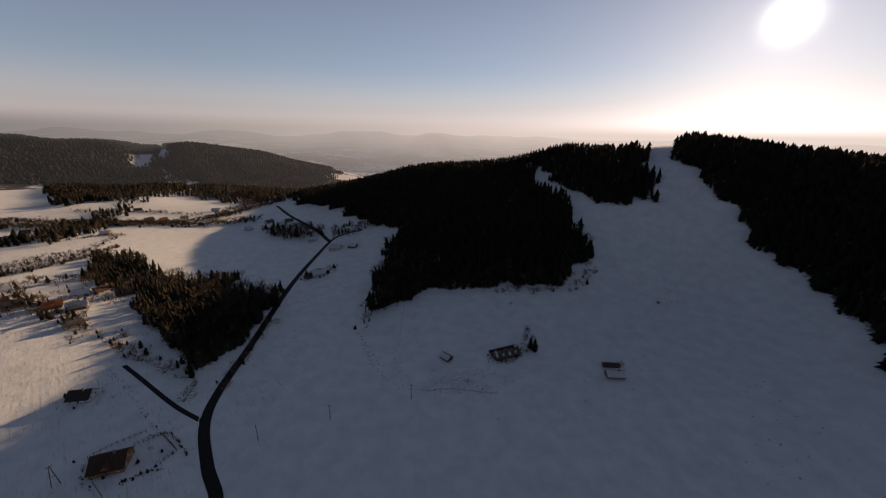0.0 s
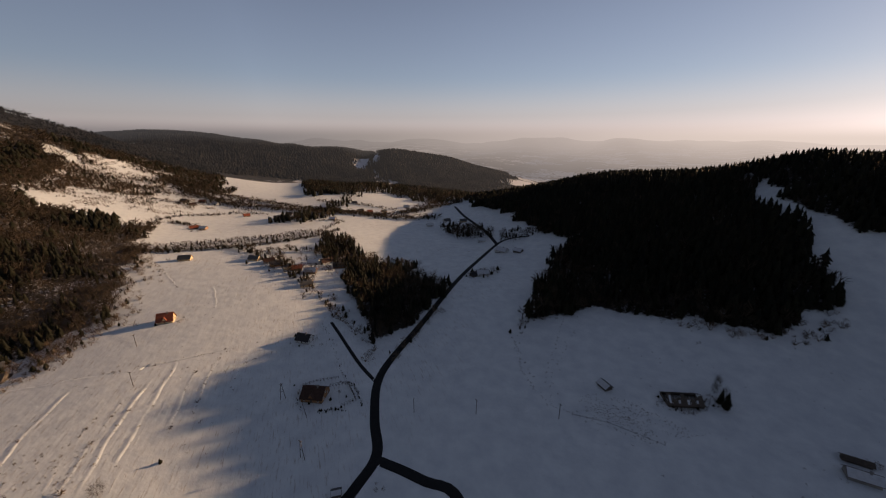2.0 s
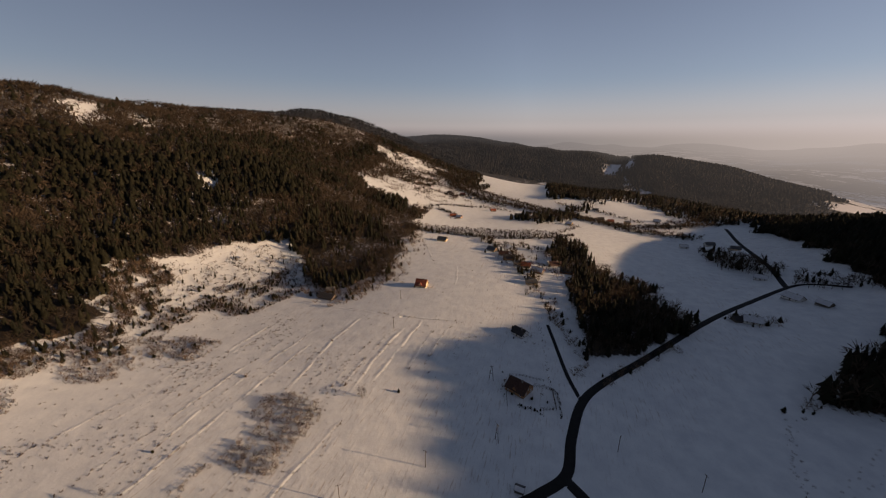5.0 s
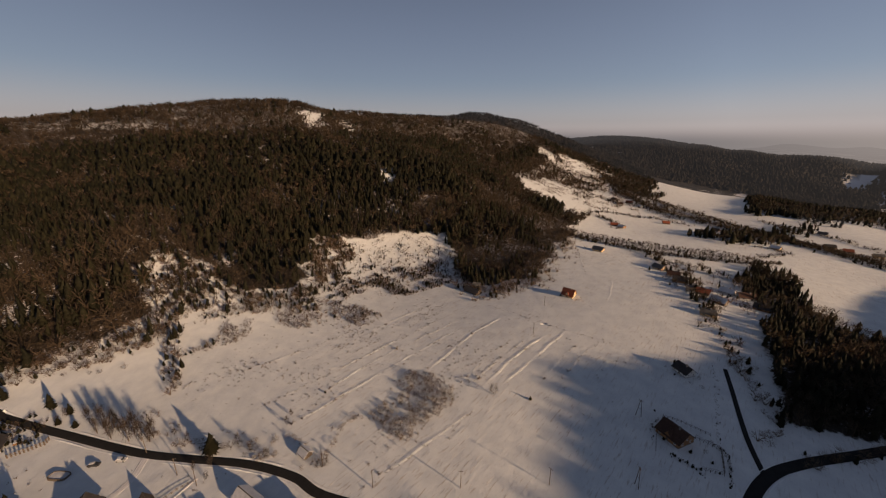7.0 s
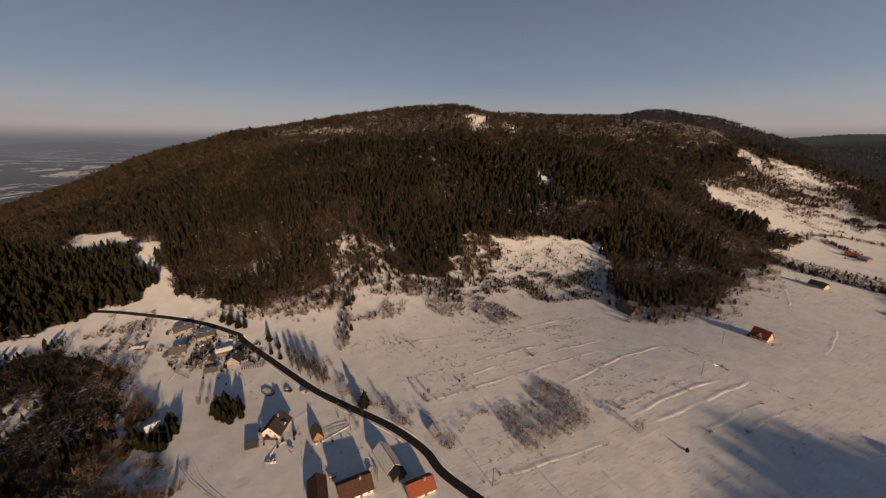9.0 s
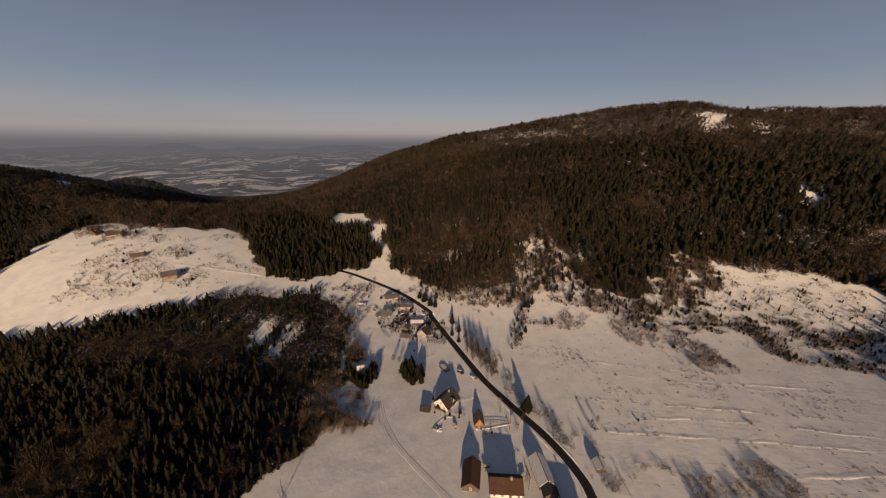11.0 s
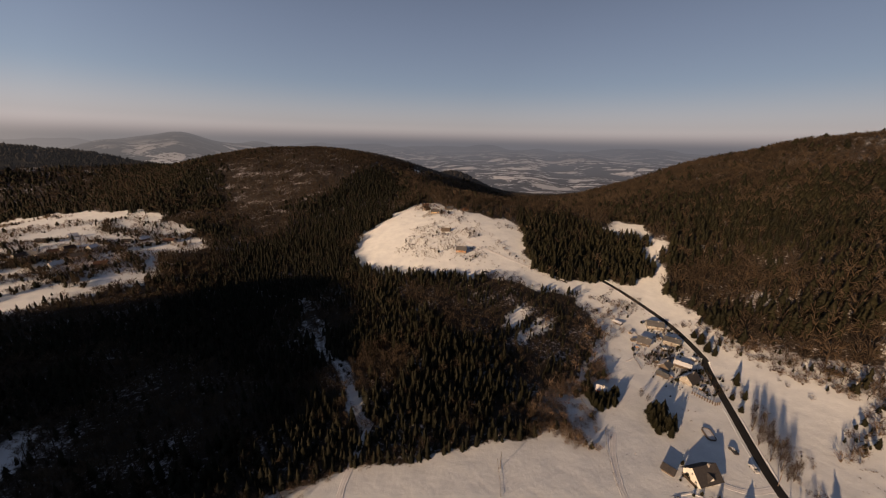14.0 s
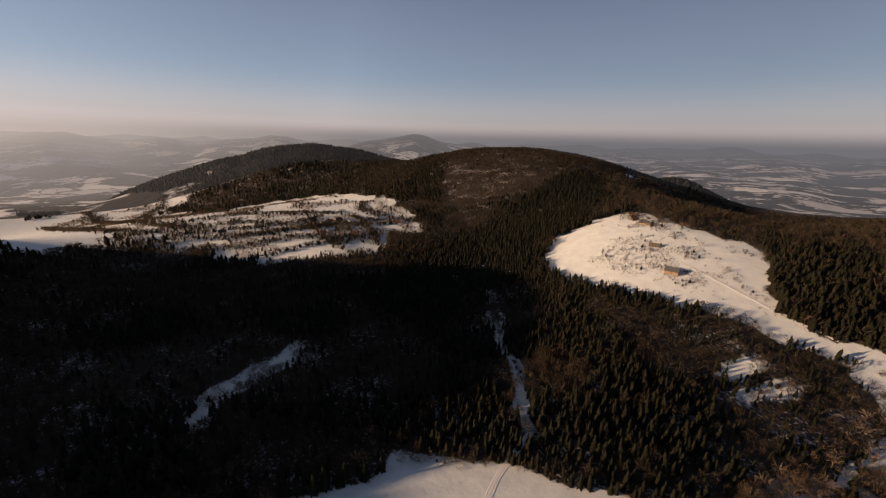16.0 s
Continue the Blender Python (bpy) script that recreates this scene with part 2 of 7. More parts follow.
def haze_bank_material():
    """A glowing surface painted as haze that thins out upwards."""
    m = bpy.data.materials.new("painted_haze_bank")
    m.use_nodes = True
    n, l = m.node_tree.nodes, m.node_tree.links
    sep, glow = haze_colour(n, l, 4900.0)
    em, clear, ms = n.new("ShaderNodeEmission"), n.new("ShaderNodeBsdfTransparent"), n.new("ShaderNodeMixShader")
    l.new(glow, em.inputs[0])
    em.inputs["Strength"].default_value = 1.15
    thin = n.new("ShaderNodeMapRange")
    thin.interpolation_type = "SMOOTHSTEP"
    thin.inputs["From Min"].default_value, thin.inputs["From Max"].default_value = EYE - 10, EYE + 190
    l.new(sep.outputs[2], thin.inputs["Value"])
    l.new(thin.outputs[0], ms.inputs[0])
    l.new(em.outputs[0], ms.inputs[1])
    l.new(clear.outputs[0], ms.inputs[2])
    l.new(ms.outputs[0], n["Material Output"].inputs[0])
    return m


# glow colours of the painted haze, from opposite the sun round to it
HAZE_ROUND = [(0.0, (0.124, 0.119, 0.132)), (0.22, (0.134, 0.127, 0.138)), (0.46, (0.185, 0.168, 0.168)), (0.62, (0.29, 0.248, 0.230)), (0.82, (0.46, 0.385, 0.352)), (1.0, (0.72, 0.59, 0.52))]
SNOW = snow_material()
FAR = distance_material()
HAZE_BANK = haze_bank_material()
NEEDLES = needle_material("spruce_needles", (0.0125, 0.0125, 0.0064), (0.033, 0.0295, 0.0135))
TWIGS = needle_material("bare_twigs", (0.032, 0.024, 0.016), (0.094, 0.066, 0.042))
SHRUB = needle_material("shrub_twigs", (0.080, 0.056, 0.038), (0.20, 0.142, 0.095))
GREY_TWIGS = needle_material("grey_bare_twigs", (0.040, 0.031, 0.024), (0.105, 0.080, 0.060))
BARK = plain("bark", (0.06, 0.045, 0.035), (0.16, 0.12, 0.09), 2.0, 0.9, 0.5)
ASPHALT = plain("asphalt", (0.010, 0.010, 0.011), (0.024, 0.023, 0.023), 0.4, 0.95, 0.2, 0.01)
TRACK = plain("packed_snow", (0.62, 0.61, 0.60), (0.80, 0.79, 0.79), 0.3, 0.7, 0.4, 0.1)
PLASTER = plain("white_plaster", (0.52, 0.50, 0.46), (0.68, 0.66, 0.62), 0.8, 0.85, 0.15, 0.01)
GREY_WALL = plain("grey_plaster", (0.20, 0.185, 0.165), (0.34, 0.31, 0.27), 0.8, 0.85, 0.15, 0.01)
OCHRE = plain("ochre_plaster", (0.50, 0.36, 0.20), (0.62, 0.47, 0.28), 0.8, 0.85, 0.15, 0.01)
TIMBER = plain("brown_timber", (0.20, 0.10, 0.045), (0.36, 0.19, 0.085), 1.2, 0.75, 0.4, 0.02)
OLDWOOD = plain("weathered_wood", (0.06, 0.045, 0.035), (0.15, 0.12, 0.095), 1.2, 0.85, 0.5, 0.03)
ROOF_BROWN = plain("brown_tiles", (0.040, 0.022, 0.016), (0.095, 0.050, 0.036), 1.0, 0.7, 0.4, 0.03)
ROOF_DARK = plain("dark_tiles", (0.022, 0.020, 0.022), (0.055, 0.050, 0.050), 1.0, 0.7, 0.4, 0.03)
ROOF_RED = plain("red_tiles", (0.16, 0.045, 0.025), (0.28, 0.085, 0.045), 1.0, 0.7, 0.4, 0.03)
ROOF_GREY = plain("grey_sheet_roof", (0.055, 0.054, 0.056), (0.12, 0.118, 0.12), 0.6, 0.6, 0.2, 0.02)
ROOF_SNOW = plain("roof_snow", (0.45, 0.46, 0.48), (0.66, 0.66, 0.68), 0.7, 0.7, 0.4, 0.06)
STONE = plain("grey_stone", (0.16, 0.15, 0.14), (0.34, 0.32, 0.30), 1.5, 0.85, 0.4, 0.03)
METAL = plain("grey_metal", (0.20, 0.20, 0.21), (0.34, 0.34, 0.35), 3.0, 0.45, 0.1, 0.01, 0.7)
FRAME = plain("window_frame_paint", (0.55, 0.52, 0.48), (0.72, 0.70, 0.66), 2.0, 0.6)
DARK_PAINT = plain("dark_car_paint", (0.02, 0.02, 0.022), (0.05, 0.05, 0.055), 2.0, 0.3)
RUBBER = plain("black_rubber", (0.012, 0.012, 0.012), (0.03, 0.03, 0.03), 4.0, 0.9)
GLASS, gn, gl, gb = material("window_glass", 0.08)
gb.inputs["Base Color"].default_value = (0.02, 0.025, 0.03, 1)
gb.inputs["Specular IOR Level"].default_value = 0.6
# ---- the lie of the land ----
HILLS = []


def hill(x, y, height, radius):
    HILLS.append((x, y, height, radius))


hill(-2850, 1269, 237.9, 597)
hill(-2529, 1104, 136.1, 537)
hill(-1663, 235, 179.2, 354)
hill(-1880, 1290, 80.7, 456)
hill(-1675, 1547, 72.4, 456)
hill(-2083, 927, -28.9, 456)
hill(-1007, -390, 38.5, 253)
hill(-1320, 0, 38.2, 293)
hill(-1603, 504, 54.9, 354)
hill(-1305, -196, 15.4, 293)
hill(-1466, -534, 137.6, 334)
hill(-911, -581, 49.8, 253)
hill(-1012, -124, 52.3, 243)
hill(-1289, 1880, 81.5, 456)
hill(-799, -727, 31.8, 253)
hill(-789, -287, 42.1, 212)
hill(-1020, 2039, 128.0, 456)
hill(-668, -468, 13.7, 208)
hill(-645, -866, 55.2, 253)
hill(0, 1560, -101.8, 334)
hill(1324, -933, 132.3, 344)
# next hill: unseen end of the right-hand ridge, raised to shade the dark wood
hill(491, 159, 140.1, 157)
hill(310, 405, 140.5, 156)
hill(-1076, 94, -25.8, 253)
hill(196, 491, -7.5, 160)
hill(389, 330, -27.9, 156)
hill(533, -940, 93.3, 253)
hill(-552, -552, -18.5, 202)
hill(1773, -313, -90.1, 374)
hill(-1195, -1003, 39.8, 334)
hill(1138, -1153, 18.4, 344)
hill(72, 546, 10.9, 163)
hill(1362, -469, -57.8, 314)
hill(-564, -205, 11.7, 172)
hill(739, 2030, -63.2, 435)
hill(-311, 1159, -34.4, 273)
hill(-491, -344, -10.1, 172)
hill(-382, -611, 41.6, 192)
hill(1064, 188, -65.2, 253)
hill(1200, 0, 11.9, 273)
hill(216, 360, 33.6, 141)
hill(-405, -1754, -55.8, 374)
hill(157, -1069, 37.2, 253)
hill(342, 111, 31.9, 131)
hill(427, 609, 20.4, 196)
hill(-562, -49, 48.3, 166)
hill(186, -695, 20.4, 192)
hill(-46, 632, 62.7, 177)
hill(856, -1083, -25.8, 303)
hill(163, -1249, 37.8, 283)
hill(-709, 125, 29.6, 192)
hill(390, -675, 2.2, 202)
hill(1088, -507, -73.0, 273)
hill(-1015, 369, 4.4, 253)
hill(1891, 333, -30.6, 395)
hill(-662, 2182, -57.1, 456)
hill(-279, -1229, -33.0, 283)
hill(2003, -809, -57.3, 435)
hill(193, 719, -11.4, 196)
hill(-365, -365, -4.7, 157)
hill(56, -537, 39.8, 161)
hill(-810, 1403, -64.8, 344)
hill(-320, -233, 84.2, 137)
hill(-792, 1130, 11.9, 303)
hill(-492, -1095, 69.9, 273)
hill(-254, -407, 17.6, 151)
hill(-1425, 890, -44.8, 354)
hill(1655, 1388, -31.5, 435)
hill(837, -73, -14.3, 212)
hill(1607, -668, 78.9, 364)
hill(265, 261, -134.0, 133)
hill(-243, -1052, -72.0, 253)
hill(811, -217, 20.4, 212)
hill(-976, 976, 27.5, 303)
hill(134, 315, -2.1, 128)
hill(0, -360, 56.3, 131)
hill(516, 18, -32.7, 157)
hill(639, 447, -1.4, 202)
hill(0, 900, 37.2, 222)
hill(803, -892, -29.9, 273)
hill(-900, -1559, -12.6, 374)
hill(-367, 2614, -23.6, 516)
hill(236, 165, 27.6, 119)
hill(-489, 122, 5.5, 155)
hill(164, -451, -7.7, 151)
hill(742, -394, 5.1, 212)
hill(-442, -135, -47.7, 148)
hill(93, -373, -31.3, 135)
hill(-198, 692, -6.1, 192)
hill(-677, 246, -15.4, 192)
hill(-619, 885, 7.5, 253)
hill(-104, -737, -15.6, 196)
hill(-1157, 1379, -77.8, 374)
hill(-767, 342, 5.6, 212)
hill(-254, 544, -36.6, 172)
hill(-494, 588, 2.4, 200)
hill(-1379, 1157, -32.1, 374)
hill(192, -111, 4.9, 108)
hill(127, -272, -15.2, 121)
hill(336, -430, -25.6, 162)
hill(709, -554, -6.8, 222)
hill(-443, 31, -21.4, 145)
hill(-329, -113, -30.4, 129)
hill(-210, -234, -25.8, 123)
hill(-150, -329, -48.4, 131)
hill(359, -31, -45.0, 131)
hill(-556, 308, -27.1, 178)
hill(-863, 650, -4.5, 253)
hill(-1130, 792, -9.2, 303)
hill(-172, 150, -5.6, 109)
hill(-288, 122, 8.5, 123)
hill(-135, 415, -19.5, 144)
hill(-156, 270, 8.4, 123)
hill(96, 173, 0.7, 104)
hill(-282, 263, -5.9, 135)
hill(-368, 368, 29.7, 158)
hill(600, 1039, 8.1, 273)
hill(1039, 600, 18.8, 273)
hill(-206, -145, 5.8, 113)
hill(-236, -42, 8.3, 111)
hill(329, -307, 22.2, 146)
hill(497, -361, 5.9, 174)
# the rocky summit and the notch beside it, the second top, spurs of the far ridges
hill(-975, -395, 9.0, 55)
hill(-1105, -235, -10.0, 70)
hill(-1510, 53, -11.0, 75)
hill(-1510, 205, 7.0, 70)
hill(1617, -560, 26.0, 130)
# unseen rises beside the right-hand ridge, added to cast shade on the dark wood
hill(650, 120, 30.0, 98)
hill(800, 150, 14.0, 120)
hill(455, 265, 8.0, 34)
hill(548, 232, 8.0, 62)
# rises and dips on the ridge top, added to shape its shadow on the field
hill(150, 505, 8.0, 30)
hill(245, 462, -9.0, 30)
hill(168, 490, 4.5, 20)
hill(222, 436, -5.0, 20)
# more spurs and notches of the far ridges
hill(642, -918, 14.0, 110)
hill(-1450, 1856, -16.0, 60)
hill(-1375, 1730, -42.0, 62)
hill(-1265, 1590, -26.0, 75)
hill(-1215, 1800, 9.0, 70)
hill(30, -1700, 62.0, 90)
# hills on the horizon: bearing, height over the plain, breadth
for bearing, away, height, breadth in ((-135, 4150, 150, 240), (-142, 4200, 205, 210), (-149, 4250, 110, 230), (-121, 4300, 120, 260), (-110, 4350, 110, 200), (-100, 4300, 105, 260),
                                       (14.5, 4620, 75, 190), (9, 4620, 75, 190), (1.5, 4500, 80, 200), (-4, 4500, 50, 200), (19, 3900, 42, 190), (-12, 4450, 45, 300),
                                       (30, 4600, 45, 300), (44, 4650, 45, 300), (178, 4600, 50, 300), (165, 4600, 45, 260), (153, 4650, 60, 260), (-165, 4600, 45, 300)):
    hill(-away * math.sin(radians(bearing)), away * math.cos(radians(bearing)), height, breadth)
HILLS = np.array(HILLS)


def step(a, b, v):
    v = np.clip((v - a) / (b - a), 0, 1)
    return v * v * (3 - 2 * v)


def plain_level(r):
    """The plain round the hills, and beyond it the bowl of land that stands for the far distance."""
    return -228 * step(1200, 3200, r) + 300 * step(3300, 4900, r)


def land(x, y):
    """Height of the ground."""
    x, y = np.asarray(x, float), np.asarray(y, float)
    z = plain_level(np.hypot(x, y))
    for hx, hy, h, s in HILLS:
        z = z + h * np.exp(-((x - hx) ** 2 + (y - hy) ** 2) / (2 * s * s))
    return z


def swell(x, y):
    """Small rise and fall: knolls close by, folded hills far off."""
    r = np.hypot(x, y)
    a = np.sin(x / 31 + 1.3 * np.sin(y / 47)) * np.sin(y / 37 + 0.9 * np.sin(x / 53))
    b = np.sin(x / 190 + 1.7 * np.sin(y / 310)) * np.sin(y / 230 + 1.1 * np.sin(x / 270) + 2)
    c = np.sin(x / 83 + 2 * np.sin(y / 120) + 1) * np.sin(y / 71 + 1.5 * np.sin(x / 140))
    return a * 0.35 * step(60, 200, r) + c * 2.2 * step(320, 800, r) + c * 5 * step(1100, 2500, r) + b * (15 + 20 * step(0, -1500, y)) * step(2800, 3800, r)


def inside(poly, x, y):
    hit = np.zeros(np.shape(x), bool)
    n = len(poly)
    for i in range(n):
        (x0, y0), (x1, y1) = poly[i], poly[(i + 1) % n]
        if y0 != y1:
            hit ^= ((y0 > y) != (y1 > y)) & (x < (x1 - x0) * (y - y0) / (y1 - y0) + x0)
    return hit


def ragged(x, y):
    """Places shifted a little, so that the edges of woods run unevenly."""
    a = np.clip(np.hypot(x, y) / 55, 1.5, 13)
    return (x + a * (0.6 * np.sin(y / 11 + np.sin(x / 17)) + 0.4 * np.sin(y / 4.3 + 2)),
            y + a * (0.6 * np.sin(x / 12 + 1.3 * np.sin(y / 15)) + 0.4 * np.sin(x / 4.7)))


def curve(pts, step_len=4.0):
    """A smooth line through the points, at even steps."""
    p = [Vector(q) for q in pts]
    p = [p[0] * 2 - p[1]] + p + [p[-1] * 2 - p[-2]]
    out = []
    for a, b, c, d in zip(p, p[1:], p[2:], p[3:]):
        k = max(2, int((c - b).length / step_len))
        for i in range(k):
            t = i / k
            out.append(0.5 * (2 * b + (c - a) * t + (2 * a - 5 * b + 4 * c - d) * t * t + (3 * b - a - 3 * c + d) * t ** 3))
    return out + [p[-2]]


# woods in plan
WOOD_SKI = [(-53.2, 238.1), (-34.2, 251.7), (-15.6, 266.5), (9.3, 269.8), (46.2, 272.1), (82.4, 269.7), (109.1, 282.7), (135.7, 308.5), (137.0, 339.4), (128.0, 393.7), (111.0, 443.3), (122.1, 550.6), (86.8, 617.9), (-53.6, 766.1), (-236.0, 880.9), (-309.6, 806.6), (-252.6, 650.7), (-142.9, 532.2), (-89.4, 441.0), (-37.7, 417.3), (-55.9, 377.9), (-56.6, 290.5)]
WOOD_FORK = [(119.9, 468.9), (137.3, 406.4), (164.2, 376.8), (217.7, 359.2), (224.8, 396.7), (228.0, 429.2), (264.8, 498.0), (124.7, 586.9)]
WOOD_RIGHT = [(260.6, 417.3), (269.5, 374.0), (269.7, 336.2), (269.1, 296.0), (266.7, 262.2), (270.9, 238.6), (269.3, 217.2), (240.5, 169.1), (211.9, 112.7), (349.3, 87.1), (558.5, 78.5), (540.4, 312.0), (424.3, 424.3), (318.0, 508.8)]
COPSE = [(-134.0, 169.4), (-163.2, 188.1), (-193.0, 216.5), (-247.7, 262.6), (-329.4, 311.0), (-372.3, 373.0), (-320.0, 364.5), (-259.2, 313.8), (-191.0, 313.4), (-175.4, 279.5), (-133.5, 278.7), (-124.5, 249.7), (-124.3, 212.3), (-125.8, 191.4)]
WOOD_MOUNTAIN = [(-192.2, -245.8), (-201.7, -223.4), (-212.4, -209.0), (-232.5, -199.0), (-259.1, -196.2), (-284.9, -229.7), (-331.1, -233.3), (-294.1, -178.5), (-279.4, -131.9), (-322.1, -108.7), (-391.9, -133.5), (-426.4, -130.6), (-440.6, -81.2), (-469.9, -11.7), (-457.2, 26.7), (-404.9, 30.5), (-322.4, 41.0), (-328.6, 101.7), (-359.4, 123.5), (-454.5, 183.1), (-617.0, 278.7), (-740.8, 202.7), (-904.1, 209.3), (-1202.0, 451.6), (-1159.8, 492.3), (-1589.3, 845.0), (-2029.7, 738.8), (-1909.5, 200.7), (-1497.9, -78.5), (-1159.1, -310.6), (-907.8, -709.2), (-792.9, -979.2), (-561.9, -1390.8), (-341.6, -1275.0), (-196.5, -642.6), (-211.3, -522.9), (-226.4, -407.3), (-183.0, -313.5), (-180.8, -266.5), (-188.9, -244.5), (-198.8, -205.6), (-213.5, -182.6)]
PLANTATION = [(-69.1, -507.3), (-67.8, -334.2), (-99.7, -323.0), (-148.8, -326.7), (-182.0, -342.6), (-210.9, -418.9), (-179.1, -451.8), (-140.6, -512.0)]
WOOD_DARK = [(19.5, -120.4), (0.8, -130.0), (-14.0, -136.3), (-32.6, -138.2), (-42.6, -141.8), (-43.0, -163.4), (-68.6, -188.9), (-106.9, -241.4), (-105.5, -306.3), (-65.4, -307.5), (-21.9, -313.6), (21.9, -313.6), (55.8, -316.7), (95.9, -334.5), (126.3, -413.1), (86.9, -476.1), (59.4, -515.6), (167.0, -1188.3), (92.1, -1316.8), (410.4, -1127.6), (722.7, -1032.1), (826.6, -950.9), (513.9, -570.7), (317.2, -399.4), (348.2, -351.9), (316.6, -292.4), (397.9, -268.4), (478.4, -193.3), (621.6, -54.4), (395.8, 13.8), (143.2, 15.1), (110.0, -9.6), (104.4, -48.7), (133.1, -28.0), (88.7, -66.7), (81.2, -77.1), (84.8, -94.5), (70.1, -103.5), (50.5, -113.3)]
STRIP_BROOK = [(-504.3, 195.9), (-482.6, 253.3), (-442.7, 311.0), (-409.9, 387.4), (-372.3, 373.0), (-386.6, 304.2), (-440.7, 229.7), (-469.5, 180.6)]
STRIP_NEXT = [(1186.7, -283.0), (1026.0, -337.2), (644.1, -293.9), (533.0, -310.7), (455.3, -360.9), (403.4, -364.9), (442.4, -306.2), (505.2, -257.4), (639.7, -224.8), (809.9, -190.3)]
STRIP_NEXT_LOW = [(528.7, -207.6), (478.1, -242.2), (413.5, -284.7), (340.8, -323.7), (305.3, -305.7), (377.4, -257.8), (439.0, -220.0)]
WOOD_NEXT = [(1004.9, -297.5), (1252.4, -429.4), (1365.4, -550.0), (1417.4, -651.7), (1622.5, -722.4), (1621.2, -936.0), (1418.4, -1108.2), (1204.9, -1204.9), (887.0, -1057.1), (486.2, -520.1), (705.1, -584.8), (906.9, -571.5), (967.0, -471.9), (667.5, -247.7)]
SLOPE_EAST = [(-1101.7, 177.9), (-1197.1, 366.7), (-1064.4, 361.3), (-927.0, 425.6), (-868.3, 338.7), (-853.6, 229.7), (-856.6, 163.3)]
WOOD_FLANK = [(-1272.2, 445.8), (-1191.8, 467.0), (-987.2, 511.9), (-830.1, 482.3), (-798.7, 518.0), (-853.5, 608.1), (-1442.5, 845.4), (-1797.9, 955.4), (-2150.7, 1000.5)]
WOOD_SADDLE = [(89.0, -504.2), (57.0, -525.9), (-2.2, -472.0), (-59.9, -446.0), (-136.6, -497.6), (-184.3, -464.8), (-199.2, -484.7), (-242.5, -454.3), (-302.6, -679.7), (-503.5, -1246.1), (-46.9, -1343.2), (142.7, -900.8)]
WOOD_HILL = [(-1846.8, 974.2), (-1351.2, 803.3), (-1390.3, 1012.7), (-1254.9, 1140.9), (-1185.0, 1156.7), (-653.8, 664.2), (-543.4, 661.4), (-1227.7, 1629.2), (-1480.5, 1964.6), (-1812.7, 1750.5), (-2113.4, 1372.5), (-1922.6, 1110.0)]
WOOD_HILL_EAST = [(-1193.0, 1555.1), (-878.2, 1299.0), (-491.8, 739.4), (-418.3, 792.4), (-597.2, 1376.0), (-563.6, 1692.6), (-512.5, 1912.5), (-800.3, 2198.9), (-1230.0, 2130.4), (-1463.3, 1977.5), (-1234.3, 1698.9)]
CLUMP_BEND = [(-256.9, 504.3), (-236.2, 527.5), (-194.4, 507.0), (-146.0, 437.3), (-189.6, 444.2), (-236.3, 464.3)]
ROW_BEND = [(-145.7, 464.7), (-88.8, 479.8), (-75.1, 434.6), (-102.4, 426.9), (-129.4, 426.8)]
SCRUB_SLOPE = [(-258.1, -218.2), (-217.0, -167.3), (-190.4, -141.1), (-233.9, -113.6), (-233.6, -54.9), (-258.3, -29.4), (-282.5, -74.0), (-261.6, -120.5), (-272.5, -167.7)]
SCRUB_MEADOW = [(-332.4, -106.5), (-365.5, -69.3), (-397.7, 15.6), (-337.1, 24.6), (-309.9, -8.6), (-304.2, -54.1), (-277.6, -72.9)]
SCRUB_EAST = [(-1135.8, 214.9), (-1197.4, 351.9), (-1122.3, 377.2), (-935.2, 365.3), (-801.8, 399.8), (-753.2, 313.9), (-857.7, 244.9), (-902.2, 199.3), (-945.0, 144.8)]
SCRUB_EDGE = [(-336.1, 35.8), (-378.5, 58.8), (-351.8, 108.1), (-320.5, 110.3), (-286.5, 70.2), (-283.4, 45.1)]
SCRUB_WOOD = [(-40.0, -166.3), (-71.9, -189.8), (-111.0, -241.7), (-133.3, -276.6), (-93.4, -212.4), (-82.8, -178.8), (-56.1, -165.8), (-63.5, -135.9), (-53.6, -133.6), (-36.8, -143.4)]
BIRCH_PLOT = [(-146.9, -30.1), (-180.5, -12.9), (-176.0, 0.7), (-165.4, 14.6), (-152.5, 11.9), (-131.9, -6.0), (-133.9, -17.4)]
WOOD_HILL_FOOT = [(-687.7, 646.7), (-1177.3, 1071.6), (-1308.0, 1230.8), (-1304.9, 1397.5), (-1220.9, 1476.6), (-1117.3, 1492.0), (-475.3, 519.3), (-464.2, 421.4), (-522.1, 390.5), (-580.3, 703.5), (-620.9, 662.6)]
WOOD_HILL_SIDE = [(-643.2, 594.7), (-594.6, 728.1), (-531.0, 775.6), (-412.2, 713.5), (-320.9, 706.5), (-267.1, 749.8), (-440.7, 1542.3), (-559.8, 1920.0), (-832.1, 1743.6), (-1085.2, 1525.4), (-1258.3, 1201.8)]
BROWN_EDGE = [(39.9, -286.2), (-8.2, -301.9), (-63.6, -308.5), (-132.9, -301.0), (-131.2, -274.2), (-78.3, -203.4), (-37.3, -149.4), (-15.7, -152.2), (-31.4, -191.4), (-40.1, -203.1), (2.7, -251.0)]
THIN_EAST = [(-450.6, 19.8), (-408.4, 36.6), (-333.7, 59.5), (-325.9, 85.7), (-364.2, 124.9), (-421.4, 181.8), (-615.8, 297.7), (-634.9, 243.6), (-484.4, 149.7), (-433.5, 95.8), (-443.6, 55.2)]
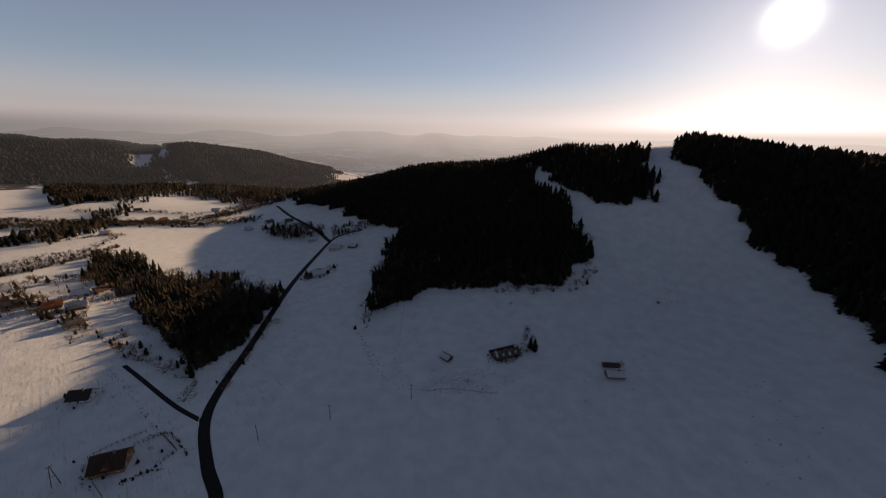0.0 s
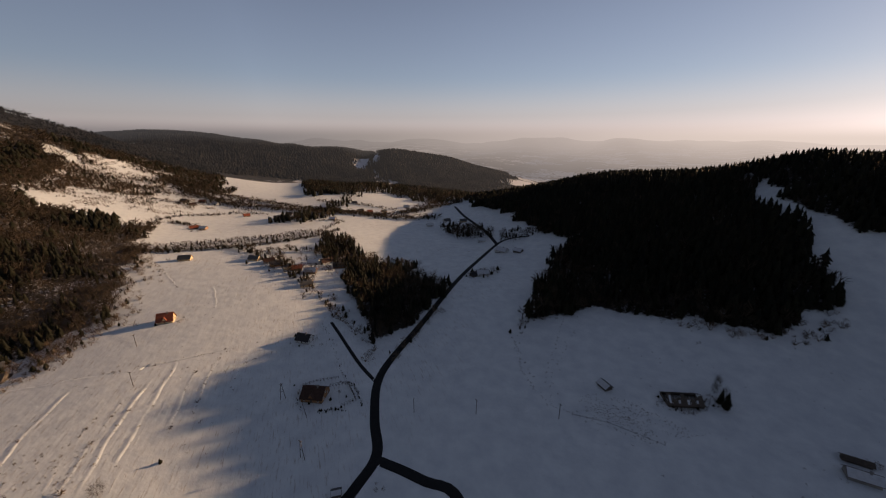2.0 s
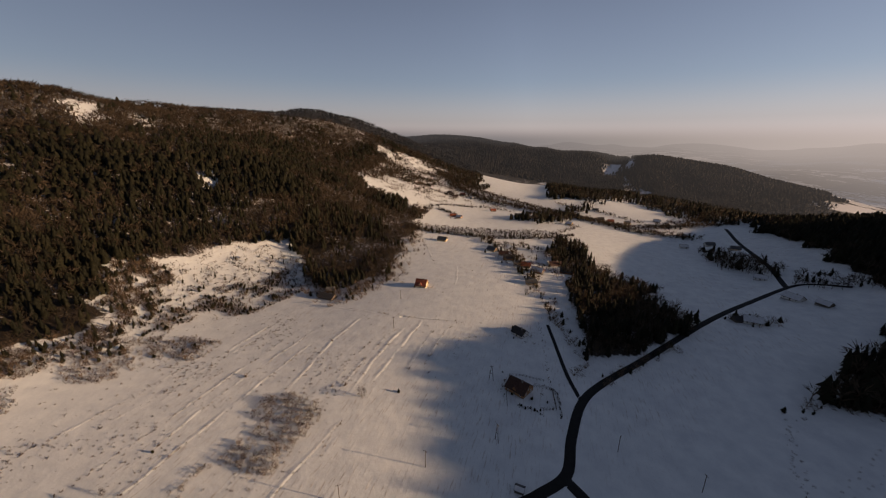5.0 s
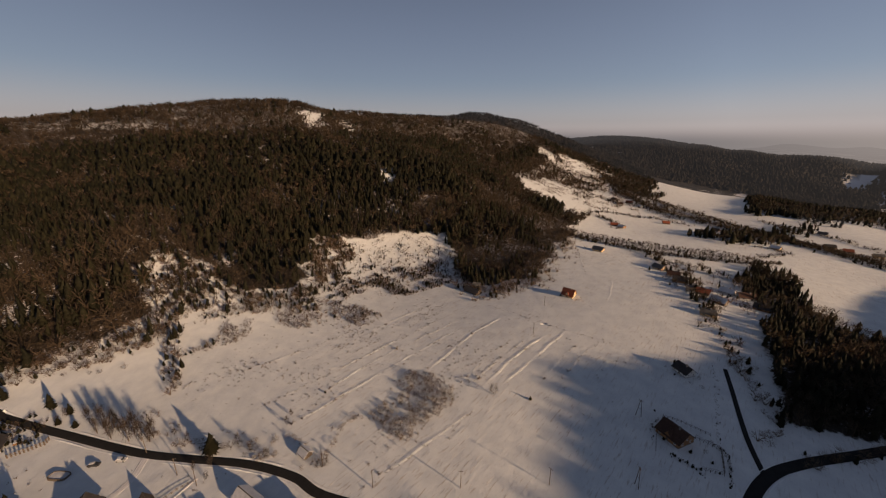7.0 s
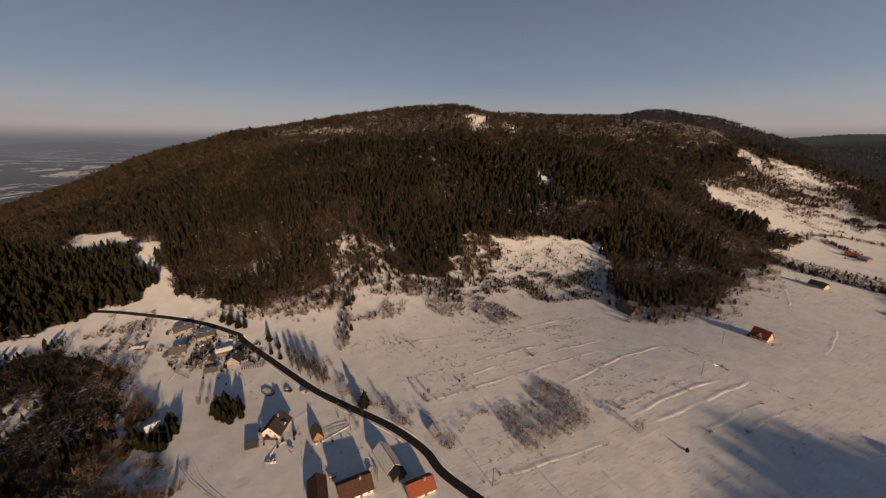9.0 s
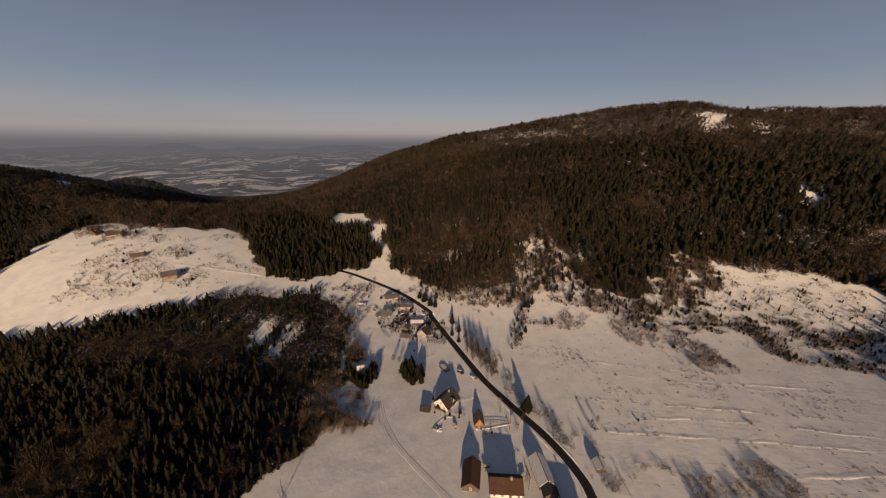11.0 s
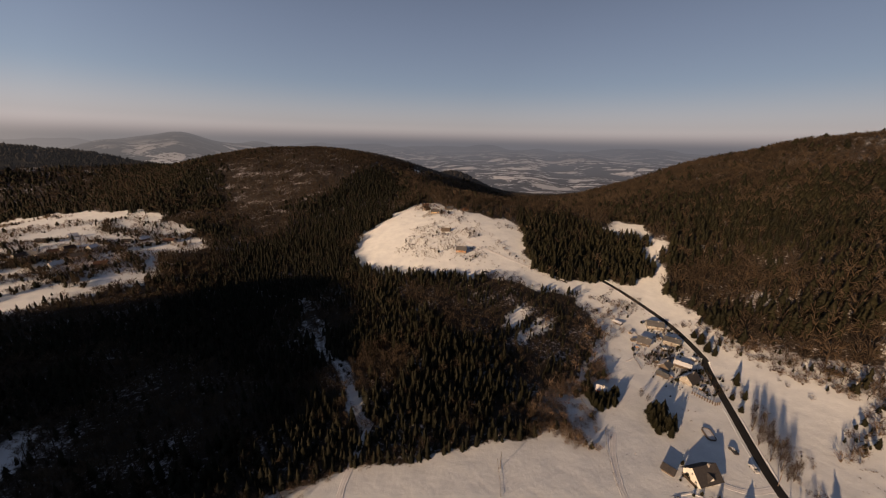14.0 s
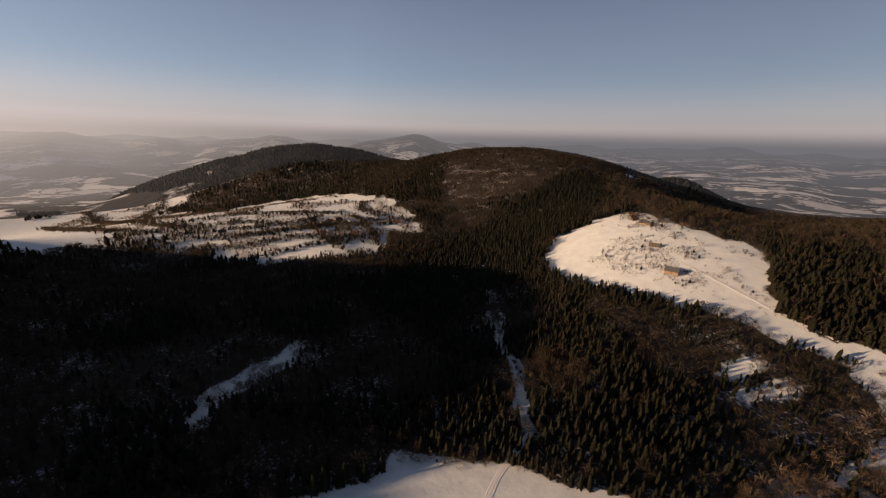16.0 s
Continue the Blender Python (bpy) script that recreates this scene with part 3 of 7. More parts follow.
THIN_FOOT = [(-191.5, -245.1), (-200.3, -222.0), (-211.6, -208.4), (-230.9, -197.8), (-258.2, -195.7), (-283.3, -228.6), (-331.1, -233.3), (-292.3, -177.6), (-277.6, -131.2), (-320.5, -107.3), (-357.4, -113.4), (-310.1, -144.2), (-331.3, -192.2), (-363.4, -255.1), (-292.0, -246.3), (-260.7, -219.8), (-232.0, -220.4), (-217.0, -243.2), (-211.0, -264.1)]
WOOD_SPIKE = [(688.2, -692.1), (517.7, -641.0), (445.8, -550.0), (470.8, -523.4), (545.8, -546.0)]
NEXT_SPUR = [(2159.5, -232.6), (1261.3, -240.4), (640.7, -174.3), (492.1, -177.0), (535.8, -119.6), (649.4, -99.4), (1171.3, -143.2)]
WOOD_RIDGE_GAP = [(702.1, -654.7), (949.5, -916.9), (1003.7, -1114.7), (826.0, -1179.6), (603.9, -895.4), (555.4, -661.9)]
WOOD_FOOT_LEFT = [(-196.1, -202.6), (-215.7, -201.2), (-238.9, -195.9), (-265.0, -196.6), (-281.8, -193.8), (-285.3, -169.8), (-273.8, -129.7), (-319.8, -103.0), (-312.4, -85.9), (-268.8, -88.6), (-248.7, -119.6), (-253.8, -158.1), (-241.6, -171.1), (-217.0, -167.3), (-206.0, -180.7)]
WOOD_BEHIND = [(-260, -1250), (0, -1150), (60, -1080), (140, -1000), (430, -1000), (420, -1500), (330, -1800), (230, -2000), (-200, -2100), (-460, -1700), (-430, -1350)]
WOOD_NEXT_WEST = [(1365, -550), (1358, -623), (1420, -470), (1560, -440), (1800, -420), (2000, -650), (1850, -900), (1622, -900)]
CONIFER_BELT = [(318, -428), (238, -340), (245, -274), (249, -241), (278, -226), (255, -204), (119, -197), (133, -269), (107, -353), (132, -400), (97, -483), (110, -663), (186, -829), (223, -676), (226, -547), (242, -444), (264, -412)]
CONIFER_PATCH = [(666, -801), (513, -762), (449, -643), (459, -578), (604, -660)]
THIN_HILL = [(528, -805), (371, -841), (223, -787), (214, -614), (234, -549), (251, -462), (311, -447), (440, -642)]
WOOD_HILL_BACK = [(-1850, 950), (-2500, 700), (-3400, 1000), (-3400, 1800), (-2500, 1800), (-1850, 1300)]
ROCKY_TOP = [(-679, -695), (-732, -588), (-729, -456), (-652, -484), (-600, -536), (-592, -601)]
THIN_EDGES = [BROWN_EDGE, THIN_EAST, THIN_FOOT, THIN_HILL, ROCKY_TOP]
# snowy glades on the far hill
FAR_GAPS = [[(-1335, 1600), (-1312, 1720), (-1240, 1590), (-1190, 1467), (-1235, 1473)], [(-988, 1410), (-909, 1390), (-700, 1060), (-592, 854), (-680, 960)],
            [(-1147, 735), (-1295, 986), (-1208, 1124), (-650, 602), (-679, 569), (-770, 587), (-863, 546)],
            [(1250, -110), (1400, -250), (1330, -400), (1294, -528), (1118, -330), (1093, -410), (739, -344), (835, -526), (817, -614), (520, -492), (521, -557), (334, -438), (309, -405), (334, -367), (292, -300), (340, -249), (370, -212), (423, -189), (523, -190), (616, -153), (575, -105), (514, -36)],
            [(-1215, 362), (-1206, 405), (-1101, 396), (-1111, 368)], [(-1191, 455), (-1174, 507), (-1077, 556), (-1005, 457), (-1060, 412)],
            [(-844, 233), (-933, 324), (-830, 360), (-718, 424), (-655, 397), (-734, 315), (-784, 249)],
            [(-902, -280), (-918, -245), (-800, -215), (-792, -238)], [(-915, -198), (-895, -172), (-830, -152), (-830, -166)], [(-628, -84), (-622, -66), (-575, -38), (-580, -56)]]

FLAT_WOODS = [WOOD_BEHIND, WOOD_RIDGE_GAP, WOOD_SPIKE, WOOD_NEXT, WOOD_FLANK, WOOD_SADDLE, WOOD_SKI, WOOD_FORK, WOOD_RIGHT, COPSE, WOOD_MOUNTAIN, PLANTATION, WOOD_DARK]
# snowy gaps in the woods
WOOD_PATH = [(147.7, -300.7), (102.2, -227.0), (72.4, -186.4), (51.7, -156.7), (44.1, -140.2), (39.3, -138.5), (47.9, -160.0), (70.6, -191.4), (99.1, -229.5), (142.4, -296.6)]
GAPS = FAR_GAPS + [
    WOOD_PATH,
    [(176.8, -47.2), (189.8, -63.1), (194.6, -81.7), (201.0, -107.6), (209.6, -138.1), (199.9, -134.6), (187.2, -103.7), (181.2, -79.7), (176.1, -62.8), (168.0, -49.0)],
    [(-42.0, -223.1), (-51.6, -239.5), (-68.8, -261.1), (-72.5, -257.0), (-58.4, -235.9), (-45.4, -220.4)],
]
GAPS += [
    [(-300.0, -231.0), (-330.0, -240.0), (-303.0, -217.0), (-266.0, -203.0), (-246.0, -190.0), (-270.0, -214.0)],
    [(-29.5, -242.2), (-39.6, -261.0), (-52.8, -272.9), (-50.6, -260.1), (-36.4, -243.3)],
]

# banks between the field strips, and how far each stands out
BANKS = [
    ([(-181.7, -0.1), (-206.7, 17.7), (-229.6, 35.0), (-255.1, 61.8)], 0.85),
    ([(-162.9, 28.3), (-180.5, 41.7), (-202.1, 61.4), (-227.4, 88.8)], 0.85),
    ([(-166.9, 40.8), (-183.9, 56.9), (-203.3, 75.7), (-227.7, 100.3)], 0.85),
    ([(-171.5, 94.5), (-184.8, 106.7), (-196.7, 120.6)], 0.8),
    ([(-131.3, -53.3), (-139.7, -42.4), (-147.4, -33.1)], 0.9),
    ([(-107.1, -27.6), (-125.5, -4.4), (-138.7, 10.8), (-153.5, 29.0)], 0.55),
    ([(-160.8, -14.7), (-174.3, -0.1), (-187.1, 13.2)], 0.65),
    ([(-226.6, -42.3), (-253.3, -22.7), (-279.0, -0.2)], 0.72),
    ([(-178.1, -95.4), (-207.7, -59.6), (-263.9, -5.5)], 0.43),
    ([(-154.8, -84.8), (-185.9, -50.7), (-249.5, 7.7)], 0.51),
    ([(-139.8, -67.0), (-172.2, -34.7), (-235.4, 23.7)], 0.58),
    ([(-162.9, -57.5), (-200.2, -25.3), (-254.8, 29.5)], 0.51),
    ([(-185.8, -105.8), (-205.7, -77.7), (-238.3, -46.4)], 0.43),
    ([(-166.3, 15.2), (-185.3, 29.5), (-215.6, 55.5)], 0.43),
    ([(-166.8, 21.2), (-192.1, 43.9), (-220.4, 71.6)], 0.51),
    ([(-169.3, 62.3), (-191.8, 82.1), (-217.0, 107.3)], 0.58),
    ([(-170.1, 73.0), (-191.9, 93.7), (-211.5, 115.7)], 0.58),
    ([(-296.8, 33.5), (-260.1, 65.0), (-232.8, 90.5), (-208.5, 121.3)], 0.58),
    ([(-403.8, 178.7), (-367.7, 169.1), (-329.4, 156.0)], 0.7),
    ([(-195.1, 92.8), (-188.6, 111.3), (-182.1, 132.2)], 0.51),
    ([(-265.3, 146.4), (-294.1, 164.6), (-321.4, 179.2)], 0.6),
]


def surface(x, y):
    return land(x, y) + swell(x, y)


def level(x, y):
    return float(surface(x, y))


def mesh_object(name, verts, faces, mat, parent=None, smooth=False):
    me = bpy.data.meshes.new(name)
    me.from_pydata([tuple(v) for v in verts], [], faces)
    me.materials.append(mat)
    if smooth:
        me.shade_smooth()
    ob = new(name, me)
    ob.parent = parent
    return ob


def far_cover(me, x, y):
    """Where a far place would lie on the level plain, and how much haze is painted over it."""
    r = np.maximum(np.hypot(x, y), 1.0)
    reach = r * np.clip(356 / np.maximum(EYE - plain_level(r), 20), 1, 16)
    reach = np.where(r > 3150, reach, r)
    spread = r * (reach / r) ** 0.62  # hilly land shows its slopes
    haze_share = (1 - np.exp(-(reach / 6200) ** 1.2)) * (0.34 + 0.42 * step(2180, 2420, r) + 0.24 * step(2420, 3000, r))
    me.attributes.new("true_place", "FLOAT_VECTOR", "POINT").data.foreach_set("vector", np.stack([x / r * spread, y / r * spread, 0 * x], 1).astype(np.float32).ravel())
    me.attributes.new("haze_share", "FLOAT", "POINT").data.foreach_set("value", haze_share.astype(np.float32))


def ground_sheet():
    na = 760
    radii = [0.0]
    r = 25.0
    while r < 4960:
        radii.append(r)
        r *= 1.0145 if r < 380 else 1.024
        if r > 1500:
            r *= 1.008
    radii = np.array(radii)
    ang = np.linspace(0, 2 * np.pi, na, endpoint=False)
    R, A = np.meshgrid(radii[1:], ang, indexing="ij")
    x, y = np.r_[0, (R * np.cos(A)).ravel()], np.r_[0, (R * np.sin(A)).ravel()]
    z = surface(x, y)
    nr = len(radii) - 1
    k = np.arange(na)
    k2 = (k + 1) % na
    quads = []
    for i in range(nr - 1):
        a, b = 1 + i * na, 1 + (i + 1) * na
        quads.append(np.stack([a + k, b + k, b + k2, a + k2], 1))
    quads = np.concatenate(quads)
    tris = np.stack([np.zeros(na, int), 1 + k, 1 + k2], 1)
    me = bpy.data.meshes.new("ground")
    me.vertices.add(len(x))
    me.vertices.foreach_set("co", np.stack([x, y, z], 1).ravel())
    me.loops.add(len(tris) * 3 + len(quads) * 4)
    me.loops.foreach_set("vertex_index", np.r_[tris.ravel(), quads.ravel()])
    me.polygons.add(len(tris) + len(quads))
    me.polygons.foreach_set("loop_start", np.r_[np.arange(len(tris)) * 3, len(tris) * 3 + np.arange(len(quads)) * 4])
    cx, cy = x[quads].mean(1), y[quads].mean(1)
    slot = np.zeros(len(quads), int)
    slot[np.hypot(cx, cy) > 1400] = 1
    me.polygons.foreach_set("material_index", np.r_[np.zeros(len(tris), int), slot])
    me.polygons.foreach_set("use_smooth", np.ones(len(tris) + len(quads), bool))
    me.update()
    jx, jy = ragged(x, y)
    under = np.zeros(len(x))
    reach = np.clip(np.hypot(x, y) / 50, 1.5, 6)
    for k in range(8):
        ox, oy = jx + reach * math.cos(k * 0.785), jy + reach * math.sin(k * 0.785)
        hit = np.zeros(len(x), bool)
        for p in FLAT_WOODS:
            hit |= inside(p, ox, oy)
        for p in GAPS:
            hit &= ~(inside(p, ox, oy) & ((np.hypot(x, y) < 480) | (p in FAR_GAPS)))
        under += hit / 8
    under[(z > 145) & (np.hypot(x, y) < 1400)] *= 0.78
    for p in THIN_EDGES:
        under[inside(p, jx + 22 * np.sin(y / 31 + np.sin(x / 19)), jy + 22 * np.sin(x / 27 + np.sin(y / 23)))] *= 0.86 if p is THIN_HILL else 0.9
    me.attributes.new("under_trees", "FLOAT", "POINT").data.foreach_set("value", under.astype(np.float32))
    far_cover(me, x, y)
    at = me.attributes.new("wooded", "FLOAT", "POINT")
    rr = np.hypot(x, y)
    rise = land(x, y) - plain_level(rr)
    rough_edge = 22 * np.sin(x / 60 + np.sin(y / 45)) + 16 * np.sin(y / 38 + 2 * np.sin(x / 80)) + 30 * np.sin(x / 170 + 2 * np.sin(y / 130))
    wooded = np.maximum(step(45, 95, rise + rough_edge) * step(2500, 2900, rr) * step(3700, 3300, rr), 0.9 * step(60, 150, rise + rough_edge) * step(3300, 3700, rr))
    for p in FLAT_WOODS + [WOOD_HILL, WOOD_HILL_EAST, WOOD_HILL_BACK, WOOD_BEHIND, WOOD_NEXT_WEST]:
        wooded[inside(p, x, y)] = 1
    for p in FAR_GAPS:
        wooded[inside(p, x, y)] = 0
    at.data.foreach_set("value", wooded.astype(np.float32))
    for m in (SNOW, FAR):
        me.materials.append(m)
    return tagged(new("ground", me), "snow-covered valley ground with fields, hills and haze painted into the distance", "ground", kind="structure")


ground_sheet()


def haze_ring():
    """The rim of the world: a far, flat-topped ring that glows as painted haze."""
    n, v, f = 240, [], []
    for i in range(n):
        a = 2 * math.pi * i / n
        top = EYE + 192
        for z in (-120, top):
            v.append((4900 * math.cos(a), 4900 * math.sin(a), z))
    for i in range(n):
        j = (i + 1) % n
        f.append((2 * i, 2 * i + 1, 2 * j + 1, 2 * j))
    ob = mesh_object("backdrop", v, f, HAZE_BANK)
    return tagged(ob, "distant glowing ring painted as grey winter haze", "haze", kind="structure")


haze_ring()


def ribbon(name, line, width, mat, lift=0.06, label="", category="road", wave=0.0, ruts=False):
    """A road or track: a strip with rounded shoulders, laid on the ground."""
    c = curve(line, 3.0)
    v, f = [], []
    prof = [(-0.5, -0.12), (-0.46, 0.7), (-0.2, 1.0), (0.2, 1.0), (0.46, 0.7), (0.5, -0.12)]
    if ruts:
        prof = [(-0.6, -1.0), (-0.5, 0.5), (-0.38, 0.35), (-0.28, -0.15), (-0.18, 0.3), (0.18, 0.35), (0.28, -0.15), (0.38, 0.35), (0.5, 0.5), (0.6, -1.0)]
    k = len(prof)
    for i, p in enumerate(c):
        d = (c[min(i + 1, len(c) - 1)] - c[max(i - 1, 0)]).normalized()
        s = Vector((-d.y, d.x))
        w = width * (1 + wave * math.sin(i * 0.9) + wave * math.sin(i * 2.3))
        for u, h in prof:
            q = p + s * u * w
            v.append((q.x, q.y, level(q.x, q.y) + lift + 0.10 * h))
    for i in range(len(c) - 1):
        for j in range(k - 1):
            f.append((i * k + j, i * k + j + 1, (i + 1) * k + j + 1, (i + 1) * k + j))
    return tagged(mesh_object(name, v, f, mat, smooth=True), label, category, kind="structure")


ROAD_MAIN = [(-99.2, 439.9), (-122.6, 438.2), (-133.6, 418.2), (-134.3, 348.0), (-128.9, 280.8), (-118.7, 202.8), (-113.2, 156.3), (-106.7, 133.6), (-92.2, 111.9), (-79.5, 96.5), (-77.5, 80.9), (-78.1, 68.6), (-83.3, 37.1), (-87.9, 12.4), (-97.7, -12.0), (-106.7, -40.3), (-115.1, -53.6), (-122.1, -74.5), (-126.8, -102.4), (-131.7, -127.1), (-143.8, -166.5), (-157.5, -210.7), (-160.6, -217.0), (-162.0, -252.5), (-157.0, -283.4), (-145.4, -316.2), (-131.1, -339.6)]
ROAD_SIDE = [(-107.3, 134.4), (-127.9, 144.6), (-158.8, 163.6), (-177.4, 174.7)]
ROAD_FORK = [(-77.7, 94.1), (-65.4, 94.6), (-54.6, 94.4), (-42.6, 94.9), (-29.6, 81.2)]
ROAD_FAR = [(-133.6, 418.2), (-179.2, 490.3), (-251.4, 584.2), (-305.6, 665.2)]
ribbon("road", ROAD_MAIN[:15], 4.6, ASPHALT, label="cleared black asphalt road through the snow")
ribbon("road", ROAD_MAIN[14:], 3.8, ASPHALT, 0.062, label="cleared black asphalt road past the hamlet")
ribbon("road", ROAD_FORK, 4.6, ASPHALT, 0.07, "cleared black asphalt side road")
ribbon("road", ROAD_SIDE, 2.2, ASPHALT, 0.065, "narrow cleared lane between snowy fields")
ribbon("road", ROAD_FAR, 4.5, ASPHALT, 0.065, "cleared road climbing out of the valley")
ribbon("driveway", [(-130.7, -120.8), (-125.0, -119.6), (-117.6, -118.5), (-111.2, -120.5), (-107.5, -122.6)], 2.6, TRACK, 0.03, "curved rutted driveway to a white house", "driveway", 0.06, True)
ribbon("farm_track", [(-76.5, -148.4), (-71.2, -134.3), (-67.7, -118.0), (-67.5, -104.0), (-68.1, -88.9), (-68.7, -79.4)], 2.6, TRACK, 0.03, "snow-packed farm track over the field", "track", 0.06, True)
ribbon("farm_track", [(41.5, -92.0), (42.0, -99.0), (43.0, -109.0), (42.4, -121.0), (41.8, -132.0), (40.5, -144.3)], 2.6, TRACK, 0.03, "snow-packed track into the woods", "track", 0.06, True)
ribbon("farm_track", [(-6.3, -378.9), (-32.9, -361.5), (-60.2, -344.8), (-100.4, -324.8)], 2.8, TRACK, 0.02, "snow-packed track across the upper meadow", "track", 0.1)


SHOULDER = [(ROAD_MAIN, s_ * 2.8) for s_ in (-1, 1)]
for line, off, strong in [(b_, 0.0, k_) for b_, k_ in BANKS] + [(l_, o_, 1.0) for l_, o_ in SHOULDER]:
    c = curve(line, 1.5)
    v, f = [], []
    # a field bank is a small step: steep towards the valley, running out gently behind
    prof = [(-0.6, -0.15), (-0.28, 0.22), (-0.04, 0.5), (0.2, 0.42), (0.48, 0.12), (0.72, -0.15)] if off else [(-1.0, -0.16), (-0.5, 0.16), (0.1, 0.5), (1.0, 0.42), (2.8, 0.14), (4.6, -0.16)]
    rng_b = np.random.default_rng(len(line) * 31 + int(abs(line[0][0]) * 7))
    rough = rng_b.uniform(0.35, 1.0, len(c))
    for i, p in enumerate(c):
        d = (c[min(i + 1, len(c) - 1)] - c[max(i - 1, 0)]).normalized()
        s = Vector((-d.y, d.x))
        if not off and s.x + s.y > 0:
            s = -s
        fade = min(1.0, i / 9, (len(c) - 1 - i) / 9)
        if off:
            p = p + s * off
            fade *= 0.55 + 0.45 * math.sin(i * 0.23 + off) * math.sin(i * 0.1)
        else:
            fade *= strong * min(1.0, 0.62 + 0.5 * math.sin(i * 0.21 + line[0][1]) * math.sin(i * 0.083 + line[0][0]) + 0.25)
        wob = (0.35 * math.sin(i * 0.37) + 0.25 * rough[i]) * (1.0 if not off else 0.3)
        for u, h in prof:
            q = p + s * (u * (0.6 + 0.4 * strong) + wob)
            v.append((q.x, q.y, level(q.x, q.y) + h * rough[i] * fade - 0.06))
    for i in range(len(c) - 1):
        for j in range(5):
            f.append((i * 6 + j, i * 6 + j + 1, (i + 1) * 6 + j + 1, (i + 1) * 6 + j))
    tagged(mesh_object("field_bank", v, f, SNOW, smooth=True), "low snow-covered bank between field strips" if not off else "ploughed snow ridge beside the road", "bank", kind="structure")


# ---- trees ----
def spruce_shape(tiers, spikes, rng, slim=0.2):
    """A spruce of height 1: drooping ragged whorls of boughs on a thin stem, fuller below and uneven in outline."""
    v, f = [], []
    lean = rng.normal(0, 0.012, 2)
    for i in range(tiers):
        u = i / tiers
        rad = slim * (1 - u ** 1.25) ** 0.8 * min(1.0, 0.7 + 1.6 * u) * rng.uniform(0.78, 1.16)
        low = 0.05 + 0.86 * u
        top = 1.0 if i == tiers - 1 else min(1.0, low + 1.7 / tiers + 0.03)
        b = len(v)
        off = rng.normal(0, 0.12 * rad, 2) + lean * u
        v.append((off[0] * 0.6, off[1] * 0.6, top))
        tw = rng.uniform(0, 6.28)
        for j in range(spikes * 2):
            a = tw + math.pi * j / spikes + rng.normal(0, 0.10)
            k = rng.uniform(0.75, 1.25) if j % 2 == 0 else rng.uniform(0.45, 0.75)
            v.append((off[0] + rad * k * math.cos(a), off[1] + rad * k * math.sin(a), low + (rng.uniform(-0.03, 0.0) if j % 2 == 0 else rng.uniform(0.015, 0.05))))
        for j in range(spikes * 2):
            f.append((b, b + 1 + j, b + 1 + (j + 1) % (spikes * 2)))
    return np.array(v), np.array(f)


def bare_shape(twigs, rng, wide=0.3, thick=0.014, stem=0.3, bush=False):
    """A leafless tree or bush of height 1: a stem, rising limbs and a rounded crown of fine twigs."""
    v, f = [], []

    def stick(p, q, w0, w1=None):
        p, q = np.array(p), np.array(q)
        d = q - p
        s = np.cross(d, rng.normal(size=3))
        s = s / (np.linalg.norm(s) + 1e-9)
        b = len(v)
        if w1 is None:
            v.extend([p - s * w0, p + s * w0, q])
            f.append((b, b + 1, b + 2))
        else:
            t = np.cross(d, s)
            t = t / (np.linalg.norm(t) + 1e-9)
            for c, w in ((p, w0), (q, w1)):
                for a in range(3):
                    v.append(c + w * (s * math.cos(a * 2.094) + t * math.sin(a * 2.094)))
            for a in range(3):
                e = (a + 1) % 3
                f.extend([(b + a, b + e, b + 3 + e), (b + a, b + 3 + e, b + 3 + a)])

    mid = 0.62 if not bush else 0.45
    tall = 1 - mid
    if not bush:
        stick((0, 0, 0), (0, 0, mid + 0.1), thick * (1.6 if twigs > 60 else 0.9), thick * 0.6 if twigs > 60 else None)
    for i in range(4 if not bush else 6):
        a = i * 2.4 + rng.uniform(0, 0.8)
        lo = rng.uniform(stem * 0.8, stem + 0.2) if not bush else 0
        rr = wide * rng.uniform(0.5, 0.85)
        stick((0, 0, lo), (rr * math.cos(a), rr * math.sin(a), rng.uniform(mid, mid + tall * 0.75)), thick * 0.9)
    for i in range(twigs):
        a, c = rng.uniform(0, 6.28), rng.uniform(-0.75, 1.0)
        e = math.sqrt(max(0.0, 1 - c * c))
        d = np.array((wide * e * math.cos(a), wide * e * math.sin(a), tall * c))
        root_at = np.array((0, 0, mid - 0.12))
        k0, k1 = rng.uniform(0.15, 0.6), rng.uniform(0.8, 1.05)
        side = rng.normal(0, 0.05, 3)
        stick(root_at * (1 - k0) + (np.array((0, 0, mid)) + d * k0) * k0 + np.array((0, 0, mid)) * 0 + d * 0.25, np.array((0, 0, mid)) + d * k1 + side, thick * rng.uniform(0.4, 0.85))
    v = np.array(v)
    v[:, 2] = np.clip(v[:, 2], 0, 1.0)
    return v, np.array(f)


def fast_mesh(name, v, f, mats, tint=None, mat_index=None):
    me = bpy.data.meshes.new(name)
    me.vertices.add(len(v))
    me.vertices.foreach_set("co", np.ascontiguousarray(v, np.float32).ravel())
    me.loops.add(len(f) * 3)
    me.loops.foreach_set("vertex_index", np.ascontiguousarray(f, np.int32).ravel())
    me.polygons.add(len(f))
    me.polygons.foreach_set("loop_start", np.arange(len(f), dtype=np.int32) * 3)
    if mat_index is not None:
        me.polygons.foreach_set("material_index", mat_index.astype(np.int32))
    me.update()
    if tint is not None:
        me.attributes.new("tint", "FLOAT", "POINT").data.foreach_set("value", tint.astype(np.float32))
    for m in mats:
        me.materials.append(m)
    return me


